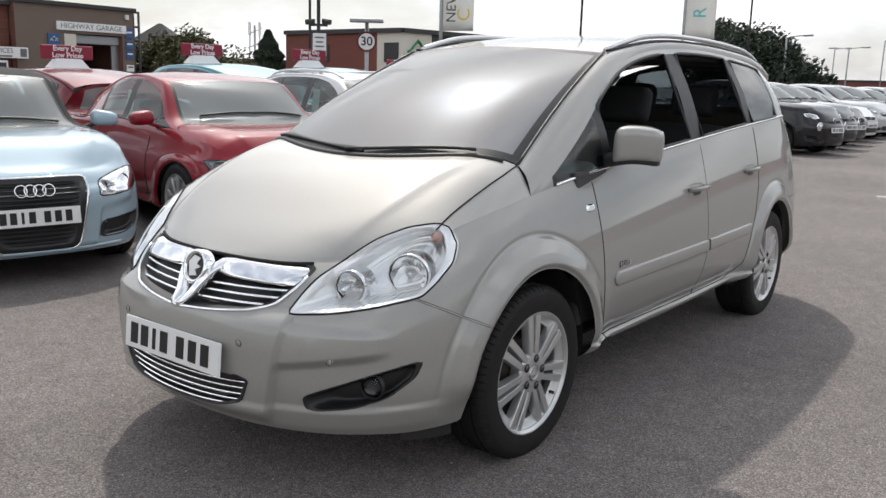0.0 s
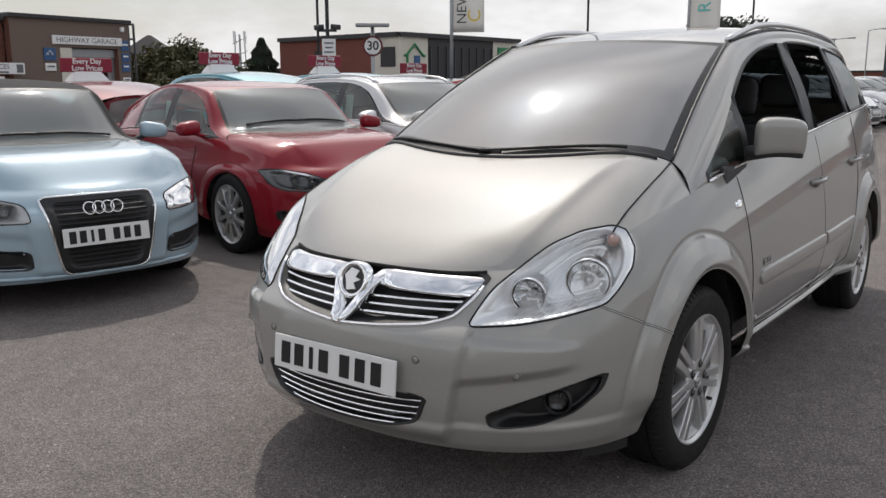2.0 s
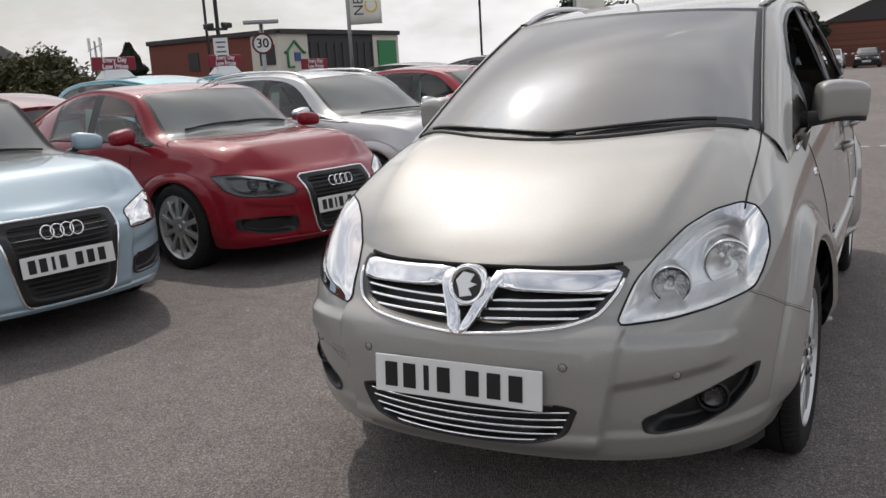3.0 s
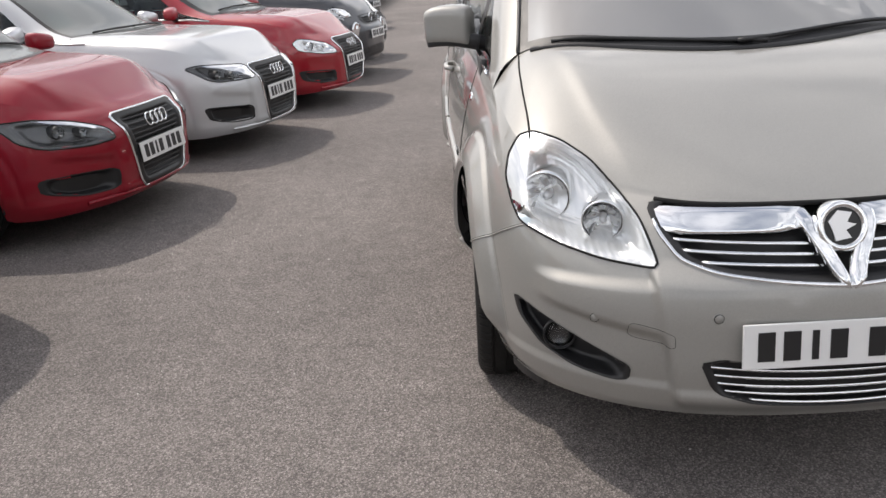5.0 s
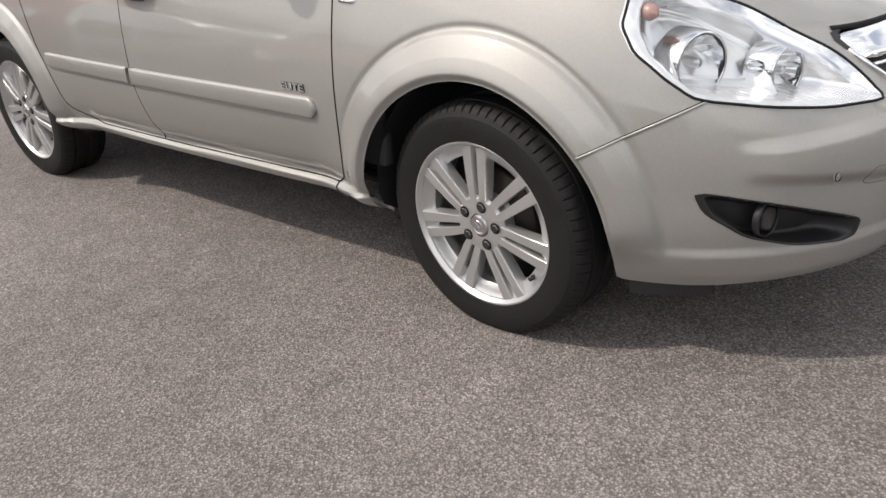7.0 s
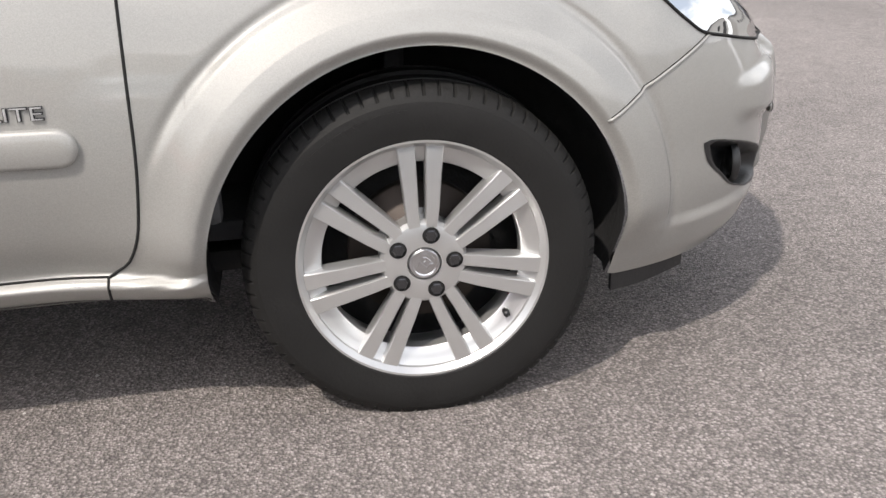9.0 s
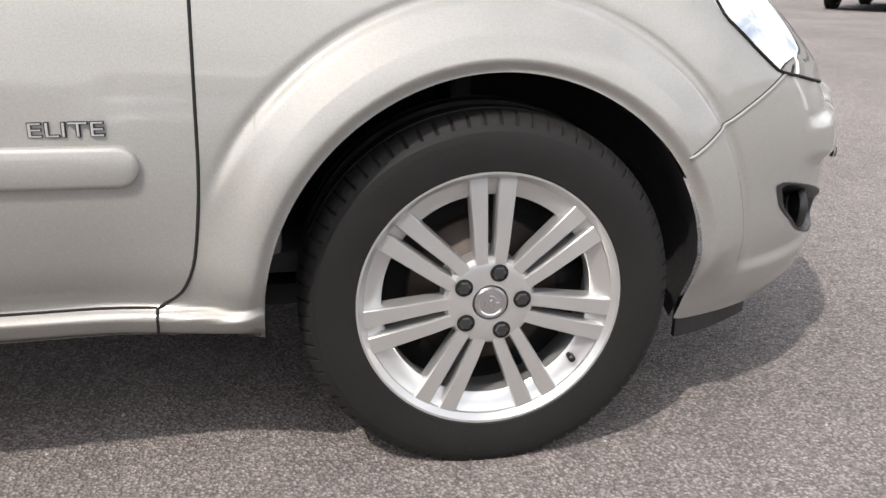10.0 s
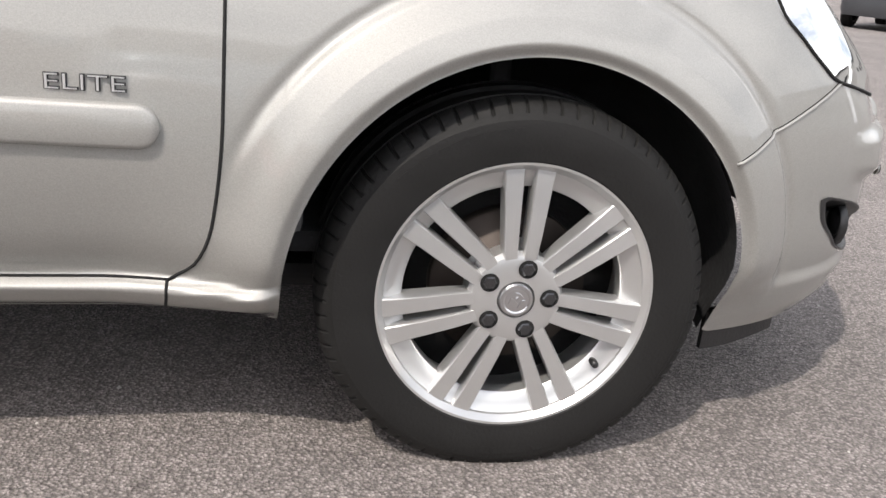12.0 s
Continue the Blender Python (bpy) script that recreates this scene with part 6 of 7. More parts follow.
BACK_TURN = -90 - 5
back_row = [("cabriolet", 2.1, M_MAROON, "maroon folding roof coupe seen from behind", True), ("compact", 4.1, M_TEAL, "teal hatchback in the back row", True),
            ("compact", 6.1, M_TEAL, "teal hatchback with dark tail in the back row", True), ("estate", 8.2, M_GREY, "dark estate car in the back row", True),
            ("crossover", 10.4, M_BLACK, "black crossover in the back row", False), ("hatchback", 12.6, M_RED2, "red hatchback in the back row", False)]
for form, y, col, lab, sign in back_row:
    x0 = -8.5 + 0.085 * (y - 2.1)
    sk2, c2 = other_car(form, pose(x0, y, 0, 0, 0, BACK_TURN), col, lab, "none", 0.05, "cars in the back row", cards=False)
    if sign:
        a = sk2["tree"].ray_cast(Vector((0, 0.3, 3)), Vector((0, 0, -1)))
        topper(x0, y, a[0].z - 0.005, 90 - 5)

# the row goes on
for i in range(8, 21):
    form = ("crossover", "crossover", "compact", "hatchback")[i % 4]
    col = (M_BLACK, M_GREY, M_BLACK, M_WHITE, M_ICE, M_BLACK, M_ICE, M_GREY, M_ICE, M_BLACK, M_WHITE, M_ICE, M_WHITE)[i - 8]
    in_row(form, i + 0.1, col, "%s %s parked far along the row" % ({M_BLACK: "black", M_GREY: "dark grey", M_WHITE: "white", M_ICE: "silver"}[col], form), face="plain", detail=0.06, cards=False)

# ---- ground ----
M_TAR = bpy.data.materials.new("tarmac")
M_TAR.use_nodes = True
n, l = M_TAR.node_tree.nodes, M_TAR.node_tree.links
b = n["Principled BSDF"]
b.inputs["Roughness"].default_value, b.inputs["Specular IOR Level"].default_value = 0.82, 0.35
co = n.new("ShaderNodeTexCoord")
stones = n.new("ShaderNodeTexVoronoi")
stones.inputs["Scale"].default_value = 180.0
stones.inputs["Randomness"].default_value = 1.0
fine = n.new("ShaderNodeTexNoise")
fine.inputs["Scale"].default_value, fine.inputs["Detail"].default_value = 420.0, 4.0
big = n.new("ShaderNodeTexNoise")
big.inputs["Scale"].default_value, big.inputs["Detail"].default_value = 0.55, 7.0
mid = n.new("ShaderNodeTexNoise")
mid.inputs["Scale"].default_value, mid.inputs["Detail"].default_value = 9.0, 6.0
ramp = n.new("ShaderNodeValToRGB")
ramp.color_ramp.elements[0].position, ramp.color_ramp.elements[0].color = 0.0, (0.108, 0.096, 0.090, 1)
ramp.color_ramp.elements[1].position, ramp.color_ramp.elements[1].color = 1.0, (0.385, 0.345, 0.326, 1)
e = ramp.color_ramp.elements.new(0.55)
e.color = (0.206, 0.184, 0.173, 1)
m1 = n.new("ShaderNodeMixRGB")
m1.blend_type, m1.inputs["Fac"].default_value = "MULTIPLY", 0.35
r1 = n.new("ShaderNodeMapRange")
r1.inputs["From Min"].default_value, r1.inputs["From Max"].default_value = 0.3, 0.7
r1.inputs["To Min"].default_value, r1.inputs["To Max"].default_value = 0.62, 1.25
m2 = n.new("ShaderNodeMixRGB")
m2.blend_type, m2.inputs["Fac"].default_value = "MULTIPLY", 0.6
r2 = n.new("ShaderNodeMapRange")
r2.inputs["From Min"].default_value, r2.inputs["From Max"].default_value = 0.25, 0.75
r2.inputs["To Min"].default_value, r2.inputs["To Max"].default_value = 0.6, 1.3
hmix = n.new("ShaderNodeMath")
hmix.operation = "MULTIPLY_ADD"
hmix.inputs[1].default_value = 0.5
bp = n.new("ShaderNodeBump")
bp.inputs["Strength"].default_value, bp.inputs["Distance"].default_value = 0.85, 0.0038
for t in (stones, fine, big, mid):
    l.new(co.outputs["Object"], t.inputs["Vector"])
l.new(stones.outputs["Color"], ramp.inputs["Fac"])
joint = n.new("ShaderNodeMapRange")
joint.inputs["From Min"].default_value, joint.inputs["From Max"].default_value = 0.30, 0.75
joint.inputs["To Min"].default_value, joint.inputs["To Max"].default_value = 1.16, 0.66
m0 = n.new("ShaderNodeMixRGB")
m0.blend_type, m0.inputs["Fac"].default_value = "MULTIPLY", 1.0
l.new(stones.outputs["Distance"], joint.inputs["Value"])
l.new(ramp.outputs["Color"], m0.inputs["Color1"])
l.new(joint.outputs["Result"], m0.inputs["Color2"])
l.new(m0.outputs["Color"], m1.inputs["Color1"])
l.new(mid.outputs["Fac"], r1.inputs["Value"])
l.new(r1.outputs["Result"], m1.inputs["Color2"])
l.new(m1.outputs["Color"], m2.inputs["Color1"])
l.new(big.outputs["Fac"], r2.inputs["Value"])
l.new(r2.outputs["Result"], m2.inputs["Color2"])
l.new(m2.outputs["Color"], b.inputs["Base Color"])
l.new(fine.outputs["Fac"], hmix.inputs[0])
l.new(stones.outputs["Distance"], hmix.inputs[2])
l.new(hmix.outputs[0], bp.inputs["Height"])
l.new(bp.outputs["Normal"], b.inputs["Normal"])
bm = bmesh.new()
bmesh.ops.create_grid(bm, x_segments=1, y_segments=1, size=400)
tagged(part("ground", bm, M_TAR), "worn grey tarmac forecourt", "ground", "", "structure")

# ---- buildings ----
M_BRICK = bpy.data.materials.new("brown_brick")
M_BRICK.use_nodes = True
n, l = M_BRICK.node_tree.nodes, M_BRICK.node_tree.links
b = n["Principled BSDF"]
b.inputs["Roughness"].default_value = 0.9
co = n.new("ShaderNodeTexCoord")
mp = n.new("ShaderNodeMapping")
mp.inputs["Rotation"].default_value = (radians(90), 0, radians(90))
bk = n.new("ShaderNodeTexBrick")
bk.inputs["Scale"].default_value = 1.0
bk.inputs["Brick Width"].default_value, bk.inputs["Row Height"].default_value, bk.inputs["Mortar Size"].default_value = 0.225, 0.075, 0.006
bk.inputs["Color1"].default_value, bk.inputs["Color2"].default_value, bk.inputs["Mortar"].default_value = (0.20, 0.07, 0.045, 1), (0.13, 0.05, 0.035, 1), (0.16, 0.12, 0.10, 1)
l.new(co.outputs["Object"], mp.inputs["Vector"])
l.new(mp.outputs["Vector"], bk.inputs["Vector"])
l.new(bk.outputs["Color"], b.inputs["Base Color"])
M_REDBRICK = mat("red_brick", (0.17, 0.055, 0.04), 0.9, 0, 0, 0.25, 6.0, 0.2, 40.0)
M_CREAM = mat("cream_render", (0.60, 0.57, 0.50), 0.85, 0, 0, 0.06, 2.0, 0.05, 40.0)
M_FASCIA = mat("dark_fascia", (0.03, 0.03, 0.032), 0.6, 0, 0, 0.2, 3.0)
M_CONC = mat("concrete_grey", (0.35, 0.35, 0.34), 0.8, 0, 0, 0.1, 3.0)
M_GREEN = mat("sign_green", (0.02, 0.20, 0.07), 0.5)
M_SIGNBLUE = mat("sign_blue", (0.03, 0.09, 0.22), 0.5)
M_BOARDINK = mat("board_lettering_grey", (0.13, 0.13, 0.14), 0.6)
M_STEEL = mat("galvanised_steel", (0.33, 0.34, 0.35), 0.5, 0.8, 0, 0.15, 8.0)
M_POLE = mat("dark_pole", (0.05, 0.052, 0.055), 0.5, 0.3)
M_PINK = mat("banner_pink", (0.65, 0.10, 0.14), 0.7)
M_BTEAL = mat("banner_teal", (0.12, 0.50, 0.48), 0.7)
M_BGOLD = mat("banner_gold", (0.70, 0.52, 0.10), 0.7)
M_BANNER = mat("banner_cloth", (0.74, 0.74, 0.72), 0.8, 0, 0, 0.05, 3.0)
bn, bl = M_BANNER.node_tree.nodes, M_BANNER.node_tree.links
tl, mxs = bn.new("ShaderNodeBsdfTranslucent"), bn.new("ShaderNodeMixShader")
tl.inputs["Color"].default_value = (0.8, 0.8, 0.78, 1)
mxs.inputs[0].default_value = 0.5
bl.new(bn["Principled BSDF"].outputs[0], mxs.inputs[1])
bl.new(tl.outputs[0], mxs.inputs[2])
bl.new(mxs.outputs[0], bn["Material Output"].inputs["Surface"])


def garage():
    """The brick repair garage: two blocks, a doorway with a roller door, its signs."""
    g = thing("repair_garage", pose(-22.5, 12.0, 0, 0, 0, 4) @ Matrix.Scale(0.85, 4), "single storey brown brick repair garage with an open doorway", "building")
    H = 3.76
    # front wall faces +x; y runs back along the wall
    box("wall", (0.3, 0.50, H), pose(-0.15, -0.05, H / 2), M_BRICK, g, 0.0)
    box("lintel_wall", (0.3, 2.35, H - 2.86), pose(-0.15, -1.475, (H + 2.86) / 2), M_BRICK, g, 0.0)
    box("wall", (0.3, 1.75, H), pose(-0.15, -3.525, H / 2), M_BRICK, g, 0.0)
    box("side_wall", (10, 0.3, H), pose(-5.31, 0.05, H / 2), M_BRICK, g, 0.0)
    box("wing_wall", (9, 24, H - 0.12), pose(-4.86, -16.41, (H - 0.12) / 2), M_BRICK, g, 0.0)
    box("fascia", (10.3, 4.75, 0.14), pose(-5.04, -2.08, H + 0.07), M_FASCIA, g, 0.02, "dark roof edge")
    box("wing_fascia", (9.3, 24.2, 0.12), pose(-4.76, -16.56, H - 0.06), M_FASCIA, g, 0.02, "dark roof edge")
    # near-black sheet behind the doorway, coloured as the shade indoors
    box("doorway_shade", (0.2, 2.6, 2.86), pose(-4.0, -1.4, 1.43), M_FASCIA, g, 0, "dark sheet painted as the shade inside the garage")
    box("roller_door", (0.12, 2.0, 0.32), pose(-0.22, -1.3, 2.68), M_STEEL, g, 0.04, "rolled up steel door", 3)
    box("door_jamb", (0.34, 0.45, 2.84), pose(-0.15, -2.42, 1.42), M_CREAM, g, 0.01, "pale doorway panel")
    box("door_leaf", (0.06, 0.30, 2.70), pose(-0.28, -0.46, 1.35), M_STEEL, g, 0.01, "grey door leaf folded back")
    sg = box("name_board", (0.06, 2.78, 0.29), pose(0.05, -1.55, 3.10), M_SIGNWHITE, g, 0.01, "white name board over the doorway")
    text_mesh("lettering", "HIGHWAY GARAGE", 0.245, pose(0.082, -1.58, 3.10, 90, 0, 90) @ Matrix.Diagonal((1.12, 1, 1, 1)), M_BOARDINK, sg, "grey capitals", 0.003)
    s2 = box("service_board", (0.06, 2.35, 0.36), pose(0.20, -5.30, 2.11), M_SIGNWHITE, g, 0.01, "white service board")
    text_mesh("lettering", "MOT & SERVICES", 0.22, pose(0.235, -5.48, 2.16, 90, 0, 90), M_BOARDINK, s2, "dark capitals", 0.003)
    box("board_mark", (0.02, 0.22, 0.26), pose(0.232, -4.30, 2.11), M_BOARDINK, s2, 0.004, "dark square mark")
    box("board_bar", (0.02, 1.2, 0.05), pose(0.232, -5.30, 1.99), M_BOARDINK, s2, 0.0, "dark bar in place of small writing")
    box("poster", (0.04, 0.42, 0.50), pose(0.20, -5.05, 1.60), M_SIGNWHITE, g, 0.01, "white poster")
    box("poster_panel", (0.02, 0.28, 0.32), pose(0.225, -5.05, 1.62), M_FASCIA, g, 0.0, "dark panel of the poster")
    n1 = box("blue_sign", (0.04, 0.44, 0.42), pose(0.03, -3.06, 2.61), M_SIGNBLUE, g, 0.01, "blue test sign")
    for sy in (-0.09, 0.0, 0.09):
        v, f = tube([(0.055, -3.06 + sy - 0.05, 2.66 - abs(sy)), (0.055, -3.06 + sy, 2.74 - abs(sy)), (0.055, -3.06 + sy + 0.05, 2.66 - abs(sy))], 0.014)
        mk("sign_mark", v, f, M_SIGNWHITE, n1, "white triangle mark")
    box("white_sign", (0.04, 0.40, 0.26), pose(0.03, -3.06, 2.18), M_SIGNWHITE, g, 0.01, "small white notice")
    box("notice_bar", (0.02, 0.26, 0.05), pose(0.055, -3.06, 2.20), M_BOARDINK, g, 0.0, "dark bar in place of small writing")
    for z0, hh, mt in ((2.98, 0.36, M_SIGNBLUE), (2.56, 0.30, M_SIGNBLUE), (2.20, 0.30, M_SIGNBLUE), (1.72, 0.24, M_SIGNWHITE)):
        box("blue_notice" if mt == M_SIGNBLUE else "white_notice", (0.04, 0.32, hh), pose(0.03, -0.02, z0), mt, g, 0.01, "notice on the brick pier")
        box("notice_bar", (0.02, 0.22, 0.06), pose(0.055, -0.02, z0 + 0.04), M_SIGNWHITE if mt == M_SIGNBLUE else M_BOARDINK, g, 0.0, "bar in place of small writing")
    box("alarm_box", (0.1, 0.13, 0.17), pose(0.05, -0.10, 3.56), M_SIGNWHITE, g, 0.02, "white alarm box")
    for y in (0.36, 0.60):
        v, f = tube([(-0.2, y, 0), (-0.2, y, 3.82)], 0.045)
        mk("flue", v, f, M_POLE, g, "dark steel flue")
    for z in (2.75, 3.25, 3.78):
        v, f = tube([(-0.2, 0.36, z), (-0.2, 0.60, z)], 0.04)
        mk("flue_brace", v, f, M_POLE, g)


garage()


def showroom():
    """The low block across the road: brick gable, pale wall, dark glazed front."""
    a, b1, b2, c = Vector((-24.6, 20.5, 0)), Vector((-19.3, 20.155, 0)), Vector((-18.0, 20.07, 0)), Vector((-17.5, 27.4, 0))
    s = thing("showroom", Matrix.Identity(4), "low brick and cream shop with a dark glazed front", "building")
    H = 3.0

    def wall(name, p, q, z0, z1, material, thick=0.25, label="", out=0.0):
        d = (q - p)
        ang = math.degrees(math.atan2(d.y, d.x))
        nrm = Vector((d.y, -d.x, 0)).normalized()
        mid_ = (p + q) / 2 + nrm * (out - thick / 2)
        return box(name, (d.length, thick, z1 - z0), pose(mid_.x, mid_.y, (z0 + z1) / 2, 0, 0, ang), material, s, 0.0, label)
    wall("brick_wall", a, b1, 0, H, M_REDBRICK)
    wall("cream_wall", b1, b2, 0, H, M_CREAM, 0.25, "cream rendered wall")
    k = lambda u: b2 + (c - b2) * u
    wall("cream_wall", b2, k(0.21), 0, H, M_CREAM, 0.25, "cream rendered wall")
    wall("glazed_front", k(0.21), k(0.755), 0, H, M_FASCIA, 0.25, "dark glazed shop front")
    for u in np.linspace(0.225, 0.735, 9):
        wall("mullion", k(u), k(u + 0.008), 0, H - 0.3, M_POLE, 0.06, "", 0.04)
    wall("end_wall", k(0.755), c, 0, H, M_CREAM, 0.25)
    wall("green_panel", k(0.795), k(0.965), 0.3, H - 0.22, M_GREEN, 0.06, "green advertising panel", 0.06)
    wall("window", a + (b1 - a) * 0.40, a + (b1 - a) * 0.50, 1.95, 2.6, M_FASCIA, 0.05, "small dark window", 0.03)
    wall("window", b1 + (b2 - b1) * 0.30, b1 + (b2 - b1) * 0.85, 1.95, 2.65, M_FASCIA, 0.05, "small dark window", 0.03)
    wall("roof_edge", a, b2, H, H + 0.16, M_FASCIA, 0.5, "dark roof edge", 0.12)
    wall("roof_edge", b2, c, H, H + 0.16, M_FASCIA, 0.5, "dark roof edge", 0.12)
    # house sign and its words as bars
    p, d = k(0.108), (c - b2).normalized()
    ang = math.degrees(math.atan2(d.y, d.x))
    nrm = Vector((d.y, -d.x, 0))
    o = p + nrm * 0.03
    m = pose(o.x, o.y, 2.2, 90, 0, ang)
    v, f = tube([m @ Vector(q) for q in ((-0.55, 0.15, 0), (-0.45, 0.15, 0), (0, 0.55, 0), (0.45, 0.15, 0), (0.55, 0.15, 0))], 0.05)
    mk("house_mark", v, f, M_GREEN, s, "green house outline")
    v, f = tube([m @ Vector(q) for q in ((-0.4, 0.2, 0), (-0.4, -0.35, 0), (-0.1, -0.35, 0))], 0.05)
    mk("house_mark", v, f, M_GREEN, s, "green house outline")
    box("house_window", (0.3, 0.04, 0.3), m @ pose(0.12, 0.0, 0, -90), M_SIGNBLUE, s, 0)
    box("word_bar", (1.2, 0.03, 0.2), m @ pose(0.1, -0.68, 0, -90), M_FASCIA, s, 0, "dark bar in place of a shop name")
    back = [a, b2, c, Vector((-24.0, 28, 0))]
    mk("roof", [(p.x, p.y, H + 0.05) for p in back], [(0, 1, 2, 3)], M_FASCIA, s, "", False)


showroom()


def lamp_post(x, y, h, arms=1, turn=0.0, r=0.06):
    p = thing("street_lamp", pose(x, y, 0, 0, 0, turn), "grey steel street lamp by the road", "street lamp", "street lamps")
    v, f = tube([(0, 0, 0), (0, 0, h * 0.5), (0, 0, h)], r, False, 10)
    mk("post", v, f, M_STEEL, p)
    for s in ((1, -1) if arms == 2 else (1,)):
        v, f = tube([(0, 0, h - 0.03), (0.3 * s, 0, h + 0.05), (1.3 * s, 0, h + 0.12)], r * 0.6, False, 8)
        mk("arm", v, f, M_STEEL, p)
        box("lantern", (0.65, 0.24, 0.12), pose(1.5 * s, 0, h + 0.10), M_STEEL, p, 0.04, "lamp head", 2, True)
    return p


def pole(x, y, h, r=0.05, name="flag_pole"):
    t = thing(name, pose(x, y, 0), "slim dark pole beside the forecourt", "pole", "poles")
    v, f = tube([(0, 0, 0), (0, 0, h)], r, False, 10)
    mk("shaft", v, f, M_POLE, t)
    return t


def along(x, y, d):
    """A place d metres from the starting point of the walk on a heading."""
    return 2.41 + x * d, -4.0 + y * d


def banner(x, y, z0, z1, w, turn, letters):
    b = thing("banner", pose(x, y, 0, 0, 0, turn), "white cloth banner on a pole with coloured letters", "banner", "banners")
    v, f = tube([(0, 0, 0), (0, 0, z1 + 0.15)], 0.035, False, 8)
    mk("pole", v, f, M_STEEL, b)
    cols, rows = 8, 12
    vv = [(w * i / cols, 0.05 * math.sin(i * 0.8 + j * 0.4), z0 + (z1 - z0) * j / rows) for j in range(rows + 1) for i in range(cols + 1)]
    ff = [(j * 9 + i, j * 9 + i + 1, j * 9 + 10 + i, j * 9 + 9 + i) for j in range(rows) for i in range(cols)]
    cl = mk("cloth", vv, ff, M_BANNER, b)
    cl.modifiers.new("thick", "SOLIDIFY").thickness = 0.01
    for text, size, cx, cz, mt in letters:
        text_mesh("letter", text, size, pose(cx, -0.07, cz, 90, 0, 0) @ pose(0, 0, 0, 0, 0, 90), mt, cl, "", 0.002)
    v, f = tube([(0, 0, z1 + 0.03), (w + 0.03, 0, z1 + 0.03)], 0.02)
    mk("top_bar", v, f, M_STEEL, b)


px, py = along(-0.612, 0.788, 17)
banner(px, py, 2.30, 4.6, 0.62, 35, [("NEW", 0.26, 0.20, 2.75, M_POLE), ("C", 0.34, 0.44, 2.60, M_BGOLD)])
px, py = along(-0.381, 0.922, 22)
banner(px, py, 2.5, 5.2, 0.72, 22, [("A", 0.42, 0.36, 4.2, M_PINK), ("S", 0.42, 0.36, 3.65, M_BTEAL), ("R", 0.42, 0.36, 3.1, M_BTEAL)])
for q, d, h in (((-0.7225, 0.6914), 18, 7.0), ((-0.7158, 0.6983), 17.5, 7.5), ((-0.481, 0.874), 20, 8.0), ((-0.317, 0.946), 24, 8.0)):
    px, py = along(*q, d)
    pole(px, py, h, 0.026 if d > 17.9 else 0.036)
px, py = along(-0.7158, 0.6983, 17.5)
notice = thing("pole_notice", pose(px, py, 0, 0, 0, 44), "white notice strapped to a dark pole", "notice")
box("board", (0.26, 0.02, 0.44), pose(0.02, -0.075, 1.98), M_SIGNWHITE, notice, 0.006)
for k, w in enumerate((0.18, 0.14, 0.18, 0.10)):
    box("board_bar", (w, 0.004, 0.03), pose(0.02, -0.088, 2.12 - 0.085 * k), M_BOARDINK, notice, 0, "dark bar in place of small writing")
for sx in (-0.16, 0.16):
    box("camera_head", (0.12, 0.20, 0.10), pose(sx, -0.06, 2.42 + 0.03 * sx, 8, 0, sx * 200), M_POLE, notice, 0.02, "dark camera head on the pole", 2, True)
box("bracket", (0.36, 0.05, 0.05), pose(0, -0.02, 2.36), M_POLE, notice, 0.01, "dark steel bracket")
for q, d, h, a in (((-0.281, 0.959), 60, 4.6, 1), ((-0.235, 0.972), 95, 5.4, 1), ((-0.222, 0.975), 80, 4.8, 2), ((-0.19, 0.98), 90, 6.0, 1), ((-0.175, 0.984), 70, 5.6, 1)):
    px, py = along(*q, d)
    lamp_post(px, py, h, a, -20)


# a darker red, used for the speed sign's ring alone
M_RINGRED = mat("dark_sign_red", (0.10, 0.010, 0.014), 0.6, 0, 0, 0.1, 6.0)


def limit_sign():
    px, py = 1.5 - 0.645 * 19.5, -4.24 + 0.764 * 19.5
    s = thing("speed_sign", pose(px, py, 0, 0, 0, 40), "round speed limit sign on a lit post", "road sign")
    v, f = tube([(0, 0, 0), (0, 0, 2.6)], 0.045, False, 10)
    mk("post", v, f, M_STEEL, s)
    def disc(r, y, material, name, lab=""):
        v, f = lathe([(0.0, 0.0), (r, 0.0), (r, 0.015)], 40)
        m = pose(0, y, 2.17, 0, 0, 90)
        return mk(name, [m @ Vector(q) for q in v], f, material, s, lab, False)
    disc(0.225, -0.055, M_RINGRED, "red_ring", "red sign ring")
    disc(0.182, -0.06, M_SIGNWHITE, "sign_face", "white sign face")
    text_mesh("numerals", "30", 0.27, pose(0, -0.066, 2.17, 90, 0, 0), M_INK, s, "black numerals", 0.001, bold=0.004)
    box("sign_lamp", (0.75, 0.14, 0.09), pose(0, -0.1, 2.62), M_STEEL, s, 0.03, "grey sign lamp")


limit_sign()


# ---- trees and hedges ----
M_LEAF = mat("leaf_green", (0.066, 0.068, 0.024), 0.7, 0, 0, 0.45, 1.5)
M_LEAFD = mat("dark_leaf_green", (0.022, 0.034, 0.018), 0.75, 0, 0, 0.4, 1.5)
M_BARK = mat("bark", (0.06, 0.05, 0.04), 0.9, 0, 0, 0.3, 8.0, 0.5, 20.0)


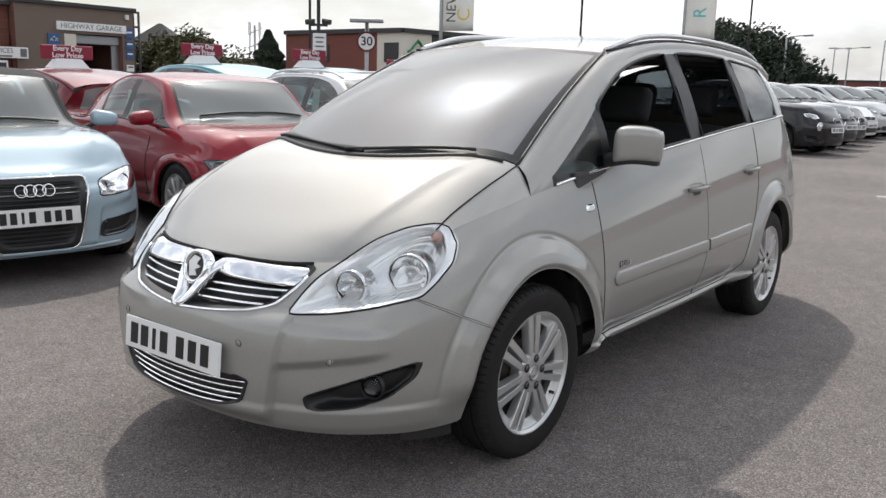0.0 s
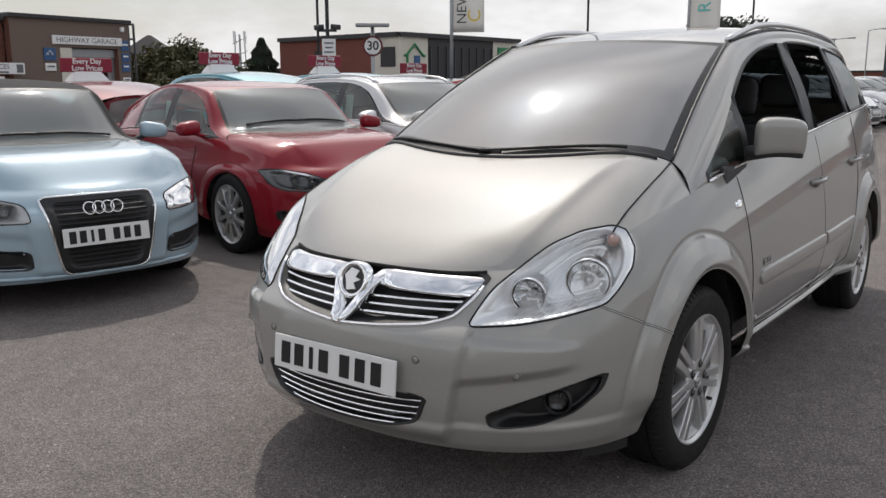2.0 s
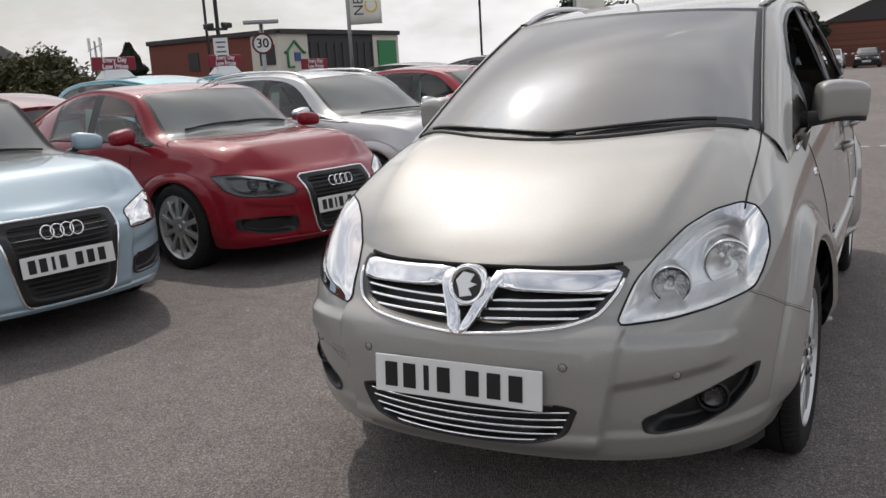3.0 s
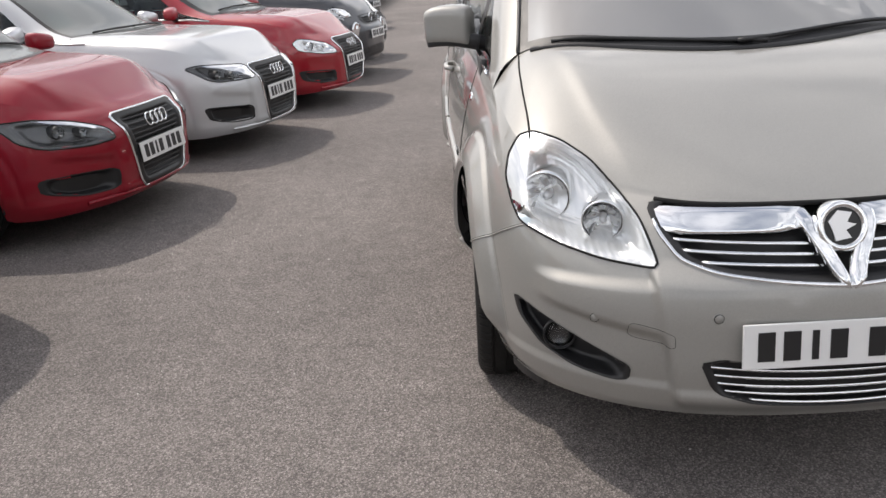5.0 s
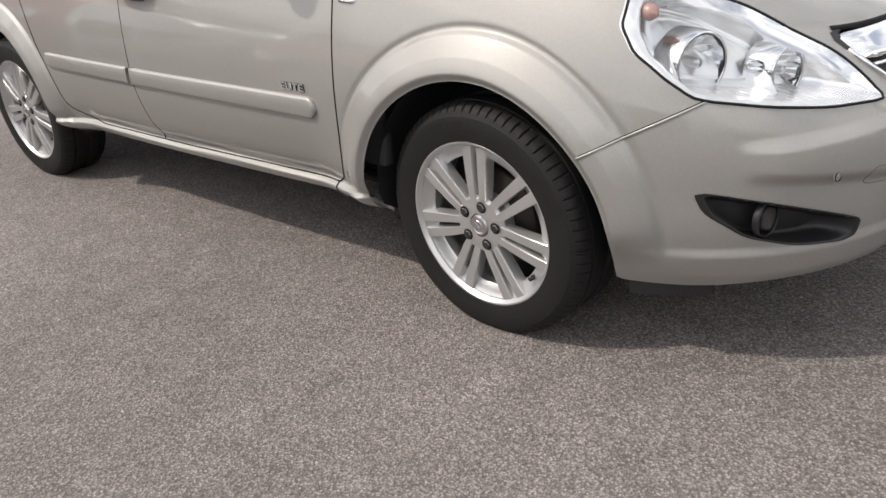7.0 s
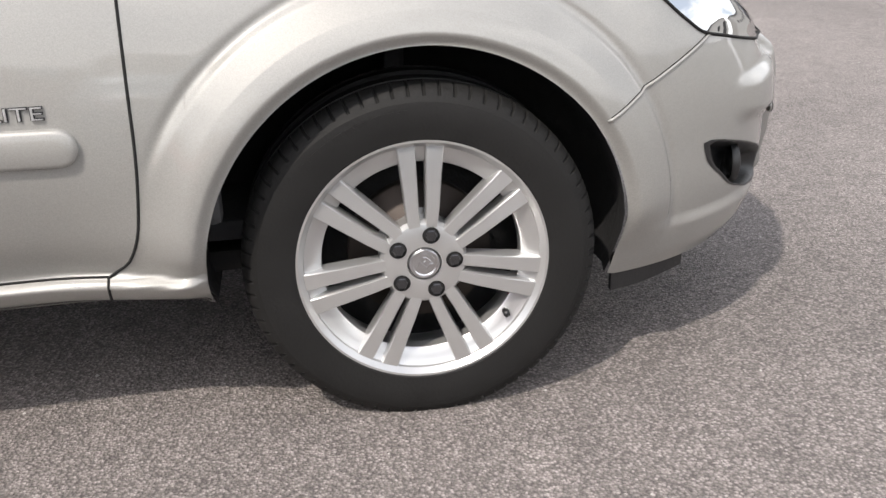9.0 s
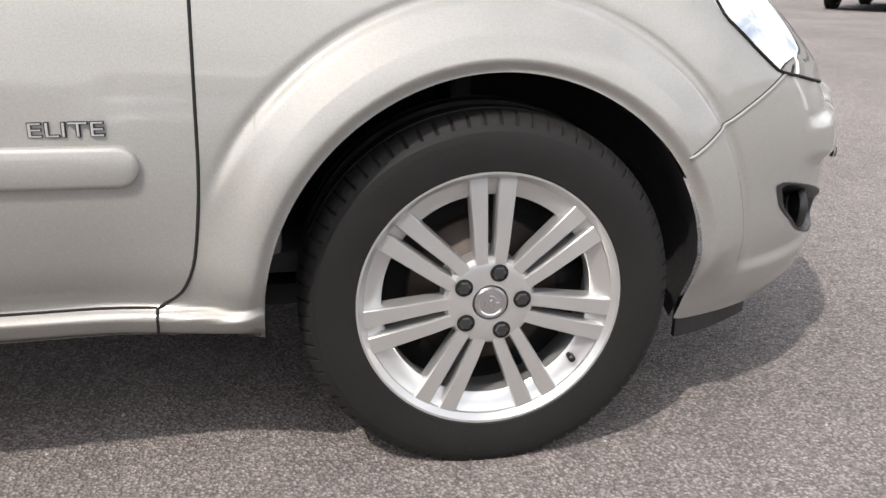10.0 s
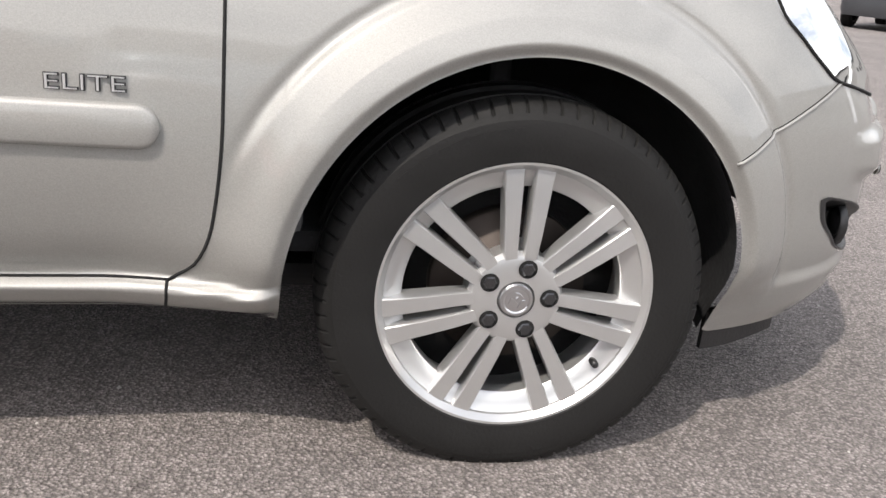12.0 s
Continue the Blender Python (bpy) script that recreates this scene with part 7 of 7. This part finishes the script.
def tree(x, y, h, w, material, label, seed, leaves=2600, size=0.16, trunk=True, low=0.25, name="tree", depth=None):
    """A tapered trunk with limbs and a crown of many small leaves in uneven clumps."""
    rnd = random.Random(seed)
    t = thing(name, pose(x, y, 0), label, name, "trees")
    if trunk:
        sets = [tube([(0, 0, 0), (0.05, 0.03, h * 0.3), (0, 0, h * 0.75)], max(0.06, w * 0.045), False, 8)]
        for k in range(7):
            a = rnd.random() * 6.28
            r = w * 0.33
            sets.append(tube([(0, 0, h * (0.25 + 0.05 * k)), (r * 0.5 * math.cos(a), r * 0.5 * math.sin(a), h * (0.4 + 0.05 * k)), (r * math.cos(a), r * math.sin(a), h * (0.5 + 0.05 * k))], max(0.02, w * 0.014), False, 6))
        v, f = join(*sets)
        mk("trunk", v, f, M_BARK, t)
    clumps = []
    for k in range(30):
        a, u = rnd.random() * 6.28, rnd.random()
        z = h * (low + (1 - low) * (0.08 + 0.86 * u))
        r = w * 0.5 * (1 - abs(2 * u - 0.85)**2.2 * 0.75) * math.sqrt(rnd.random())
        clumps.append((r * math.cos(a), r * math.sin(a) * ((depth or w) / w), z, w * rnd.uniform(0.10, 0.2)))
    verts, faces = [], []
    for k in range(leaves):
        cx, cy, cz, cr = clumps[rnd.randrange(len(clumps))]
        d = Vector((rnd.gauss(0, 1), rnd.gauss(0, 1), rnd.gauss(0, 1))).normalized() * cr * rnd.random()**0.4
        c = Vector((cx, cy, cz)) + d
        if c.z < 0.05:
            c.z = 0.05 + rnd.random() * 0.2
        n_ = Vector((rnd.gauss(0, 1), rnd.gauss(0, 1), rnd.gauss(0.6, 1))).normalized()
        u_ = n_.orthogonal().normalized()
        v_ = n_.cross(u_)
        s_ = size * rnd.uniform(0.6, 1.3)
        i = len(verts)
        verts += [c - u_ * s_, c - v_ * s_ * 0.5, c + u_ * s_, c + v_ * s_ * 0.5]
        faces.append((i, i + 1, i + 2, i + 3))
    mk("crown", verts, faces, material, t, "", False)
    return t


def spot(dx, dy, d, ox=2.41, oy=-4.0):
    return ox + dx * d, oy + dy * d


seed = 10
for dx, dy, d, h, w, m_ in ((-0.82, 0.572, 34, 2.3, 4.2, M_LEAF), (-0.806, 0.592, 35, 2.6, 4.5, M_LEAF), (-0.832, 0.555, 36, 2.4, 3.5, M_LEAF), (-0.79, 0.613, 36, 2.0, 3.4, M_LEAF)):
    tx_, ty_ = spot(dx, dy, d)
    seed += 1
    tree(tx_, ty_, h, w, m_, "broad green bush behind the parked cars", seed, 15000, 0.085, False, 0.0, "bush")
tx_, ty_ = spot(-0.753, 0.657, 38)
con = thing("conifer", pose(tx_, ty_, 0), "narrow dark clipped conifer", "tree", "trees")
rnd = random.Random(31)
verts, faces = [], []
for k in range(9000):
    u = rnd.random()
    r = 0.62 * min(1.0, (1 - u) * 2.6 + 0.10) * (0.75 + 0.25 * rnd.random()) * (1 + 0.12 * math.sin(u * 40))
    a = rnd.random() * 6.283
    c = Vector((r * math.cos(a), r * math.sin(a), 0.2 + 3.0 * u))
    d = Vector((rnd.gauss(0, 1), rnd.gauss(0, 1), rnd.gauss(1, 1))).normalized()
    e = d.orthogonal().normalized()
    i = len(verts)
    verts += [c - d * 0.09, c - e * 0.035, c + d * 0.09, c + e * 0.035]
    faces.append((i, i + 1, i + 2, i + 3))
mk("crown", verts, faces, M_LEAFD, con, "", False)
v, f = tube([(0, 0, 0), (0, 0, 1.5), (0, 0, 2.6)], 0.09)
mk("trunk", v, f, M_BARK, con)
for k, (dx, dy, d, h, w) in enumerate(((-0.345, 0.938, 62, 5.4, 7), (-0.325, 0.945, 60, 5.2, 7), (-0.305, 0.952, 62, 4.8, 7), (-0.288, 0.957, 64, 4.0, 6), (-0.272, 0.962, 66, 3.1, 6), (-0.258, 0.966, 70, 2.3, 5), (-0.335, 0.942, 58, 4.6, 6))):
    tx_, ty_ = spot(dx, dy, d)
    tree(tx_, ty_, h, w, M_LEAFD, "dark green roadside tree", 40 + k, 9000, 0.15, True, 0.05)
for k, (x, y, h, w) in enumerate(((-6.3, 66, 5.2, 4.0), (-5.0, 65, 4.4, 3.0))):
    tree(x, y, h, w, M_LEAFD, "dense dark green tree behind the car park", 60 + k, 8000, 0.14, True, 0.0)

# ---- far edges ----
M_FARRED = mat("far_brick", (0.16, 0.06, 0.045), 0.9, 0, 0, 0.3, 1.0)
M_ROOF = mat("slate_roof", (0.045, 0.042, 0.042), 0.9, 0, 0, 0.2, 3.0)


def block(name, x, y, w, d, h, turn, wall, label, pitched=False, roof=None, pitch=0.42):
    b = thing(name, pose(x, y, 0, 0, 0, turn), label, "building")
    box("wall", (w, d, h), pose(0, 0, h / 2), wall, b, 0.0)
    if pitched:
        v = [(-w / 2 - 0.2, -d / 2 - 0.2, h), (w / 2 + 0.2, -d / 2 - 0.2, h), (w / 2 + 0.2, d / 2 + 0.2, h), (-w / 2 - 0.2, d / 2 + 0.2, h), (-w / 2, 0, h + d * pitch), (w / 2, 0, h + d * pitch)]
        mk("roof", v, [(0, 1, 5, 4), (2, 3, 4, 5), (1, 2, 5), (3, 0, 4), (3, 2, 1, 0)], roof or M_ROOF, b, "", False)
    else:
        box("roof", (w + 0.4, d + 0.4, 0.2), pose(0, 0, h + 0.1), roof or M_FASCIA, b, 0.02)
    for i in range(int(w // 3)):
        box("window", (1.4, 0.08, 1.0), pose(-w / 2 + 1.6 + 3 * i, -d / 2 - 0.02, h * 0.55), M_FASCIA, b, 0, "dark window")
    return b


house = thing("house", pose(-37.4, 23.4, 0, 0, 0, 35), "brick house with a steep slate roof beyond the bushes", "house")
box("wall", (2.2, 2.2, 2.85), pose(0, 0, 1.425), M_REDBRICK, house, 0.0)
mk("roof", [(-1.25, -1.25, 2.85), (1.25, -1.25, 2.85), (1.25, 1.25, 2.85), (-1.25, 1.25, 2.85), (-0.1, 0, 3.85), (0.1, 0, 3.85)],
   [(0, 1, 5, 4), (2, 3, 4, 5), (1, 2, 5), (3, 0, 4), (3, 2, 1, 0)], M_ROOF, house, "slate roof", False)
box("window", (0.9, 0.08, 0.9), pose(0, -1.12, 1.5), M_FASCIA, house, 0, "dark window")
hx, hy = spot(-0.77, 0.64, 70)
block("terrace", hx, hy, 16, 8, 2.3, 50, M_FARRED, "distant brick terrace with a slate roof", False)
hx, hy = spot(-0.235, 0.972, 130)
block("warehouse", hx, hy, 40, 10, 2.6, 0, M_FARRED, "long red brick warehouse in the distance")
block("sales_building", 4.4, 77, 14, 17.2, 3.4, 90, M_BRICK, "dark brick sales building with a shallow gable roof", True, None, 0.22)
# out of view; added so the carrier's doors mirror an even horizon
block("reflection_block", 36, 92, 160, 10, 3.6, 90, M_BRICK, "long unseen brick block added to even the door reflections")
for k in range(4):
    block("warehouse", -30 + 26 * k, -34 - 3 * (k % 2), 22, 10, 5, 180, M_CONC, "plain trading estate unit behind the forecourt")

# lattice mast
mx_, my_ = spot(-0.763, 0.646, 90)
mast = thing("phone_mast", pose(mx_, my_, 0), "slim lattice phone mast in the distance", "mast")
for k in range(4):
    a = k * math.pi / 2 + 0.78
    v, f = tube([(0.6 * math.cos(a), 0.6 * math.sin(a), 0), (0.45 * math.cos(a), 0.45 * math.sin(a), 6.2)], 0.06)
    mk("leg", v, f, M_STEEL, mast)
for k in range(9):
    v, f = tube([(-0.5, -0.5 * (-1)**k, k * 0.66), (0.5, 0.5 * (-1)**k, k * 0.66 + 0.66)], 0.04)
    mk("brace", v, f, M_STEEL, mast)
for k in range(4):
    box("antenna", (0.16, 0.16, 1.2), pose(0.7 * math.cos(k * 1.57), 0.7 * math.sin(k * 1.57), 5.9), M_SIGNWHITE, mast, 0.02)

# dealer totem with a plain ring
tx_, ty_ = spot(-0.142, 0.989, 42, 1.51, -4.24)
tot = thing("totem_sign", pose(tx_, ty_, 0, 0, 0, 8), "dark grey dealer totem with a chrome ring", "sign")
box("slab", (1.5, 0.3, 3.2), pose(0, 0, 1.6), M_GREY, tot, 0.03)
box("red_base", (1.5, 0.32, 0.35), pose(0, 0, 0.35), M_SIGNRED, tot, 0.02, "red base band")
v, f = tube([(0.45 * math.cos(a), -0.17, 2.55 + 0.45 * math.sin(a)) for a in np.linspace(0, 6.283, 32, endpoint=False)], 0.07, True, 8)
mk("ring", v, f, M_CHROME, tot, "plain chrome ring")

# cars across the yard
far = [("crossover", 2.0, 42.0, 178, M_WHITE, "white crossover facing the aisle across the yard"), ("hatchback", 2.7, 22.0, 184, M_GREY, "grey hatchback parked across the yard"),
       ("hatchback", -3.2, 64.0, 180, M_WHITE, "white hatchback parked before the sales building"), ("estate", -0.9, 64.4, 180, M_BLACK, "black estate car parked before the sales building"),
       ("compact", 1.4, 64.0, 180, M_WHITE, "white compact car parked before the sales building"), ("hatchback", 3.8, 64.2, 180, M_ICE, "silver hatchback parked before the sales building")]
for form, x, y, a, col, lab in far:
    other_car(form, pose(x, y, 0, 0, 0, a + 180), col, lab, "plain", 0.06, "cars across the yard", cards=False)
other_car("hatchback", pose(13.6, -13.4, 0, 0, 0, 40), M_GREY, "dark grey hatchback beyond the forecourt", "plain", 0.06, "cars across the yard", cards=False)

# ---- parking marks ----
M_LINE = mat("worn_line_paint", (0.55, 0.54, 0.51), 0.8, 0, 0, 0.3, 12.0, 0.3, 120.0)
for x0, y0, x1, y1 in ((0.1, 8.6, 2.1, 9.15), (2.5, 11.7, 4.6, 12.2)):
    d = Vector((x1 - x0, y1 - y0, 0))
    for k in range(5):
        p = Vector((x0, y0, 0)) + d * (k + 0.3) / 5
        line = box("bay_mark", (d.length * 0.13, 0.09, 0.008), pose(p.x, p.y, 0.0, 0, 0, math.degrees(math.atan2(d.y, d.x))), M_LINE, None, 0.002)
        tagged(line, "worn white bay mark painted on the tarmac", "road marking", "bay marks")
# pale grit on the tarmac
rnd = random.Random(5)
verts, faces = [], []
for k in range(420):
    x, y, r = rnd.uniform(-4.5, 3.5), rnd.uniform(-5.5, 3.5), rnd.uniform(0.0025, 0.006)
    i = len(verts)
    verts += [(x - r, y, 0.0), (x, y - r * 0.8, 0.0), (x + r * 0.9, y, 0.0), (x, y + r, 0.0), (x, y, r * 0.9)]
    faces += [(i, i + 1, i + 4), (i + 1, i + 2, i + 4), (i + 2, i + 3, i + 4), (i + 3, i, i + 4)]
M_GRIT = mat("pale_grit", (0.45, 0.43, 0.40), 0.8)
tagged(mk("grit", verts, faces, M_GRIT, None, "", False), "pale loose grit scattered on the tarmac", "grit", "", "stuff")
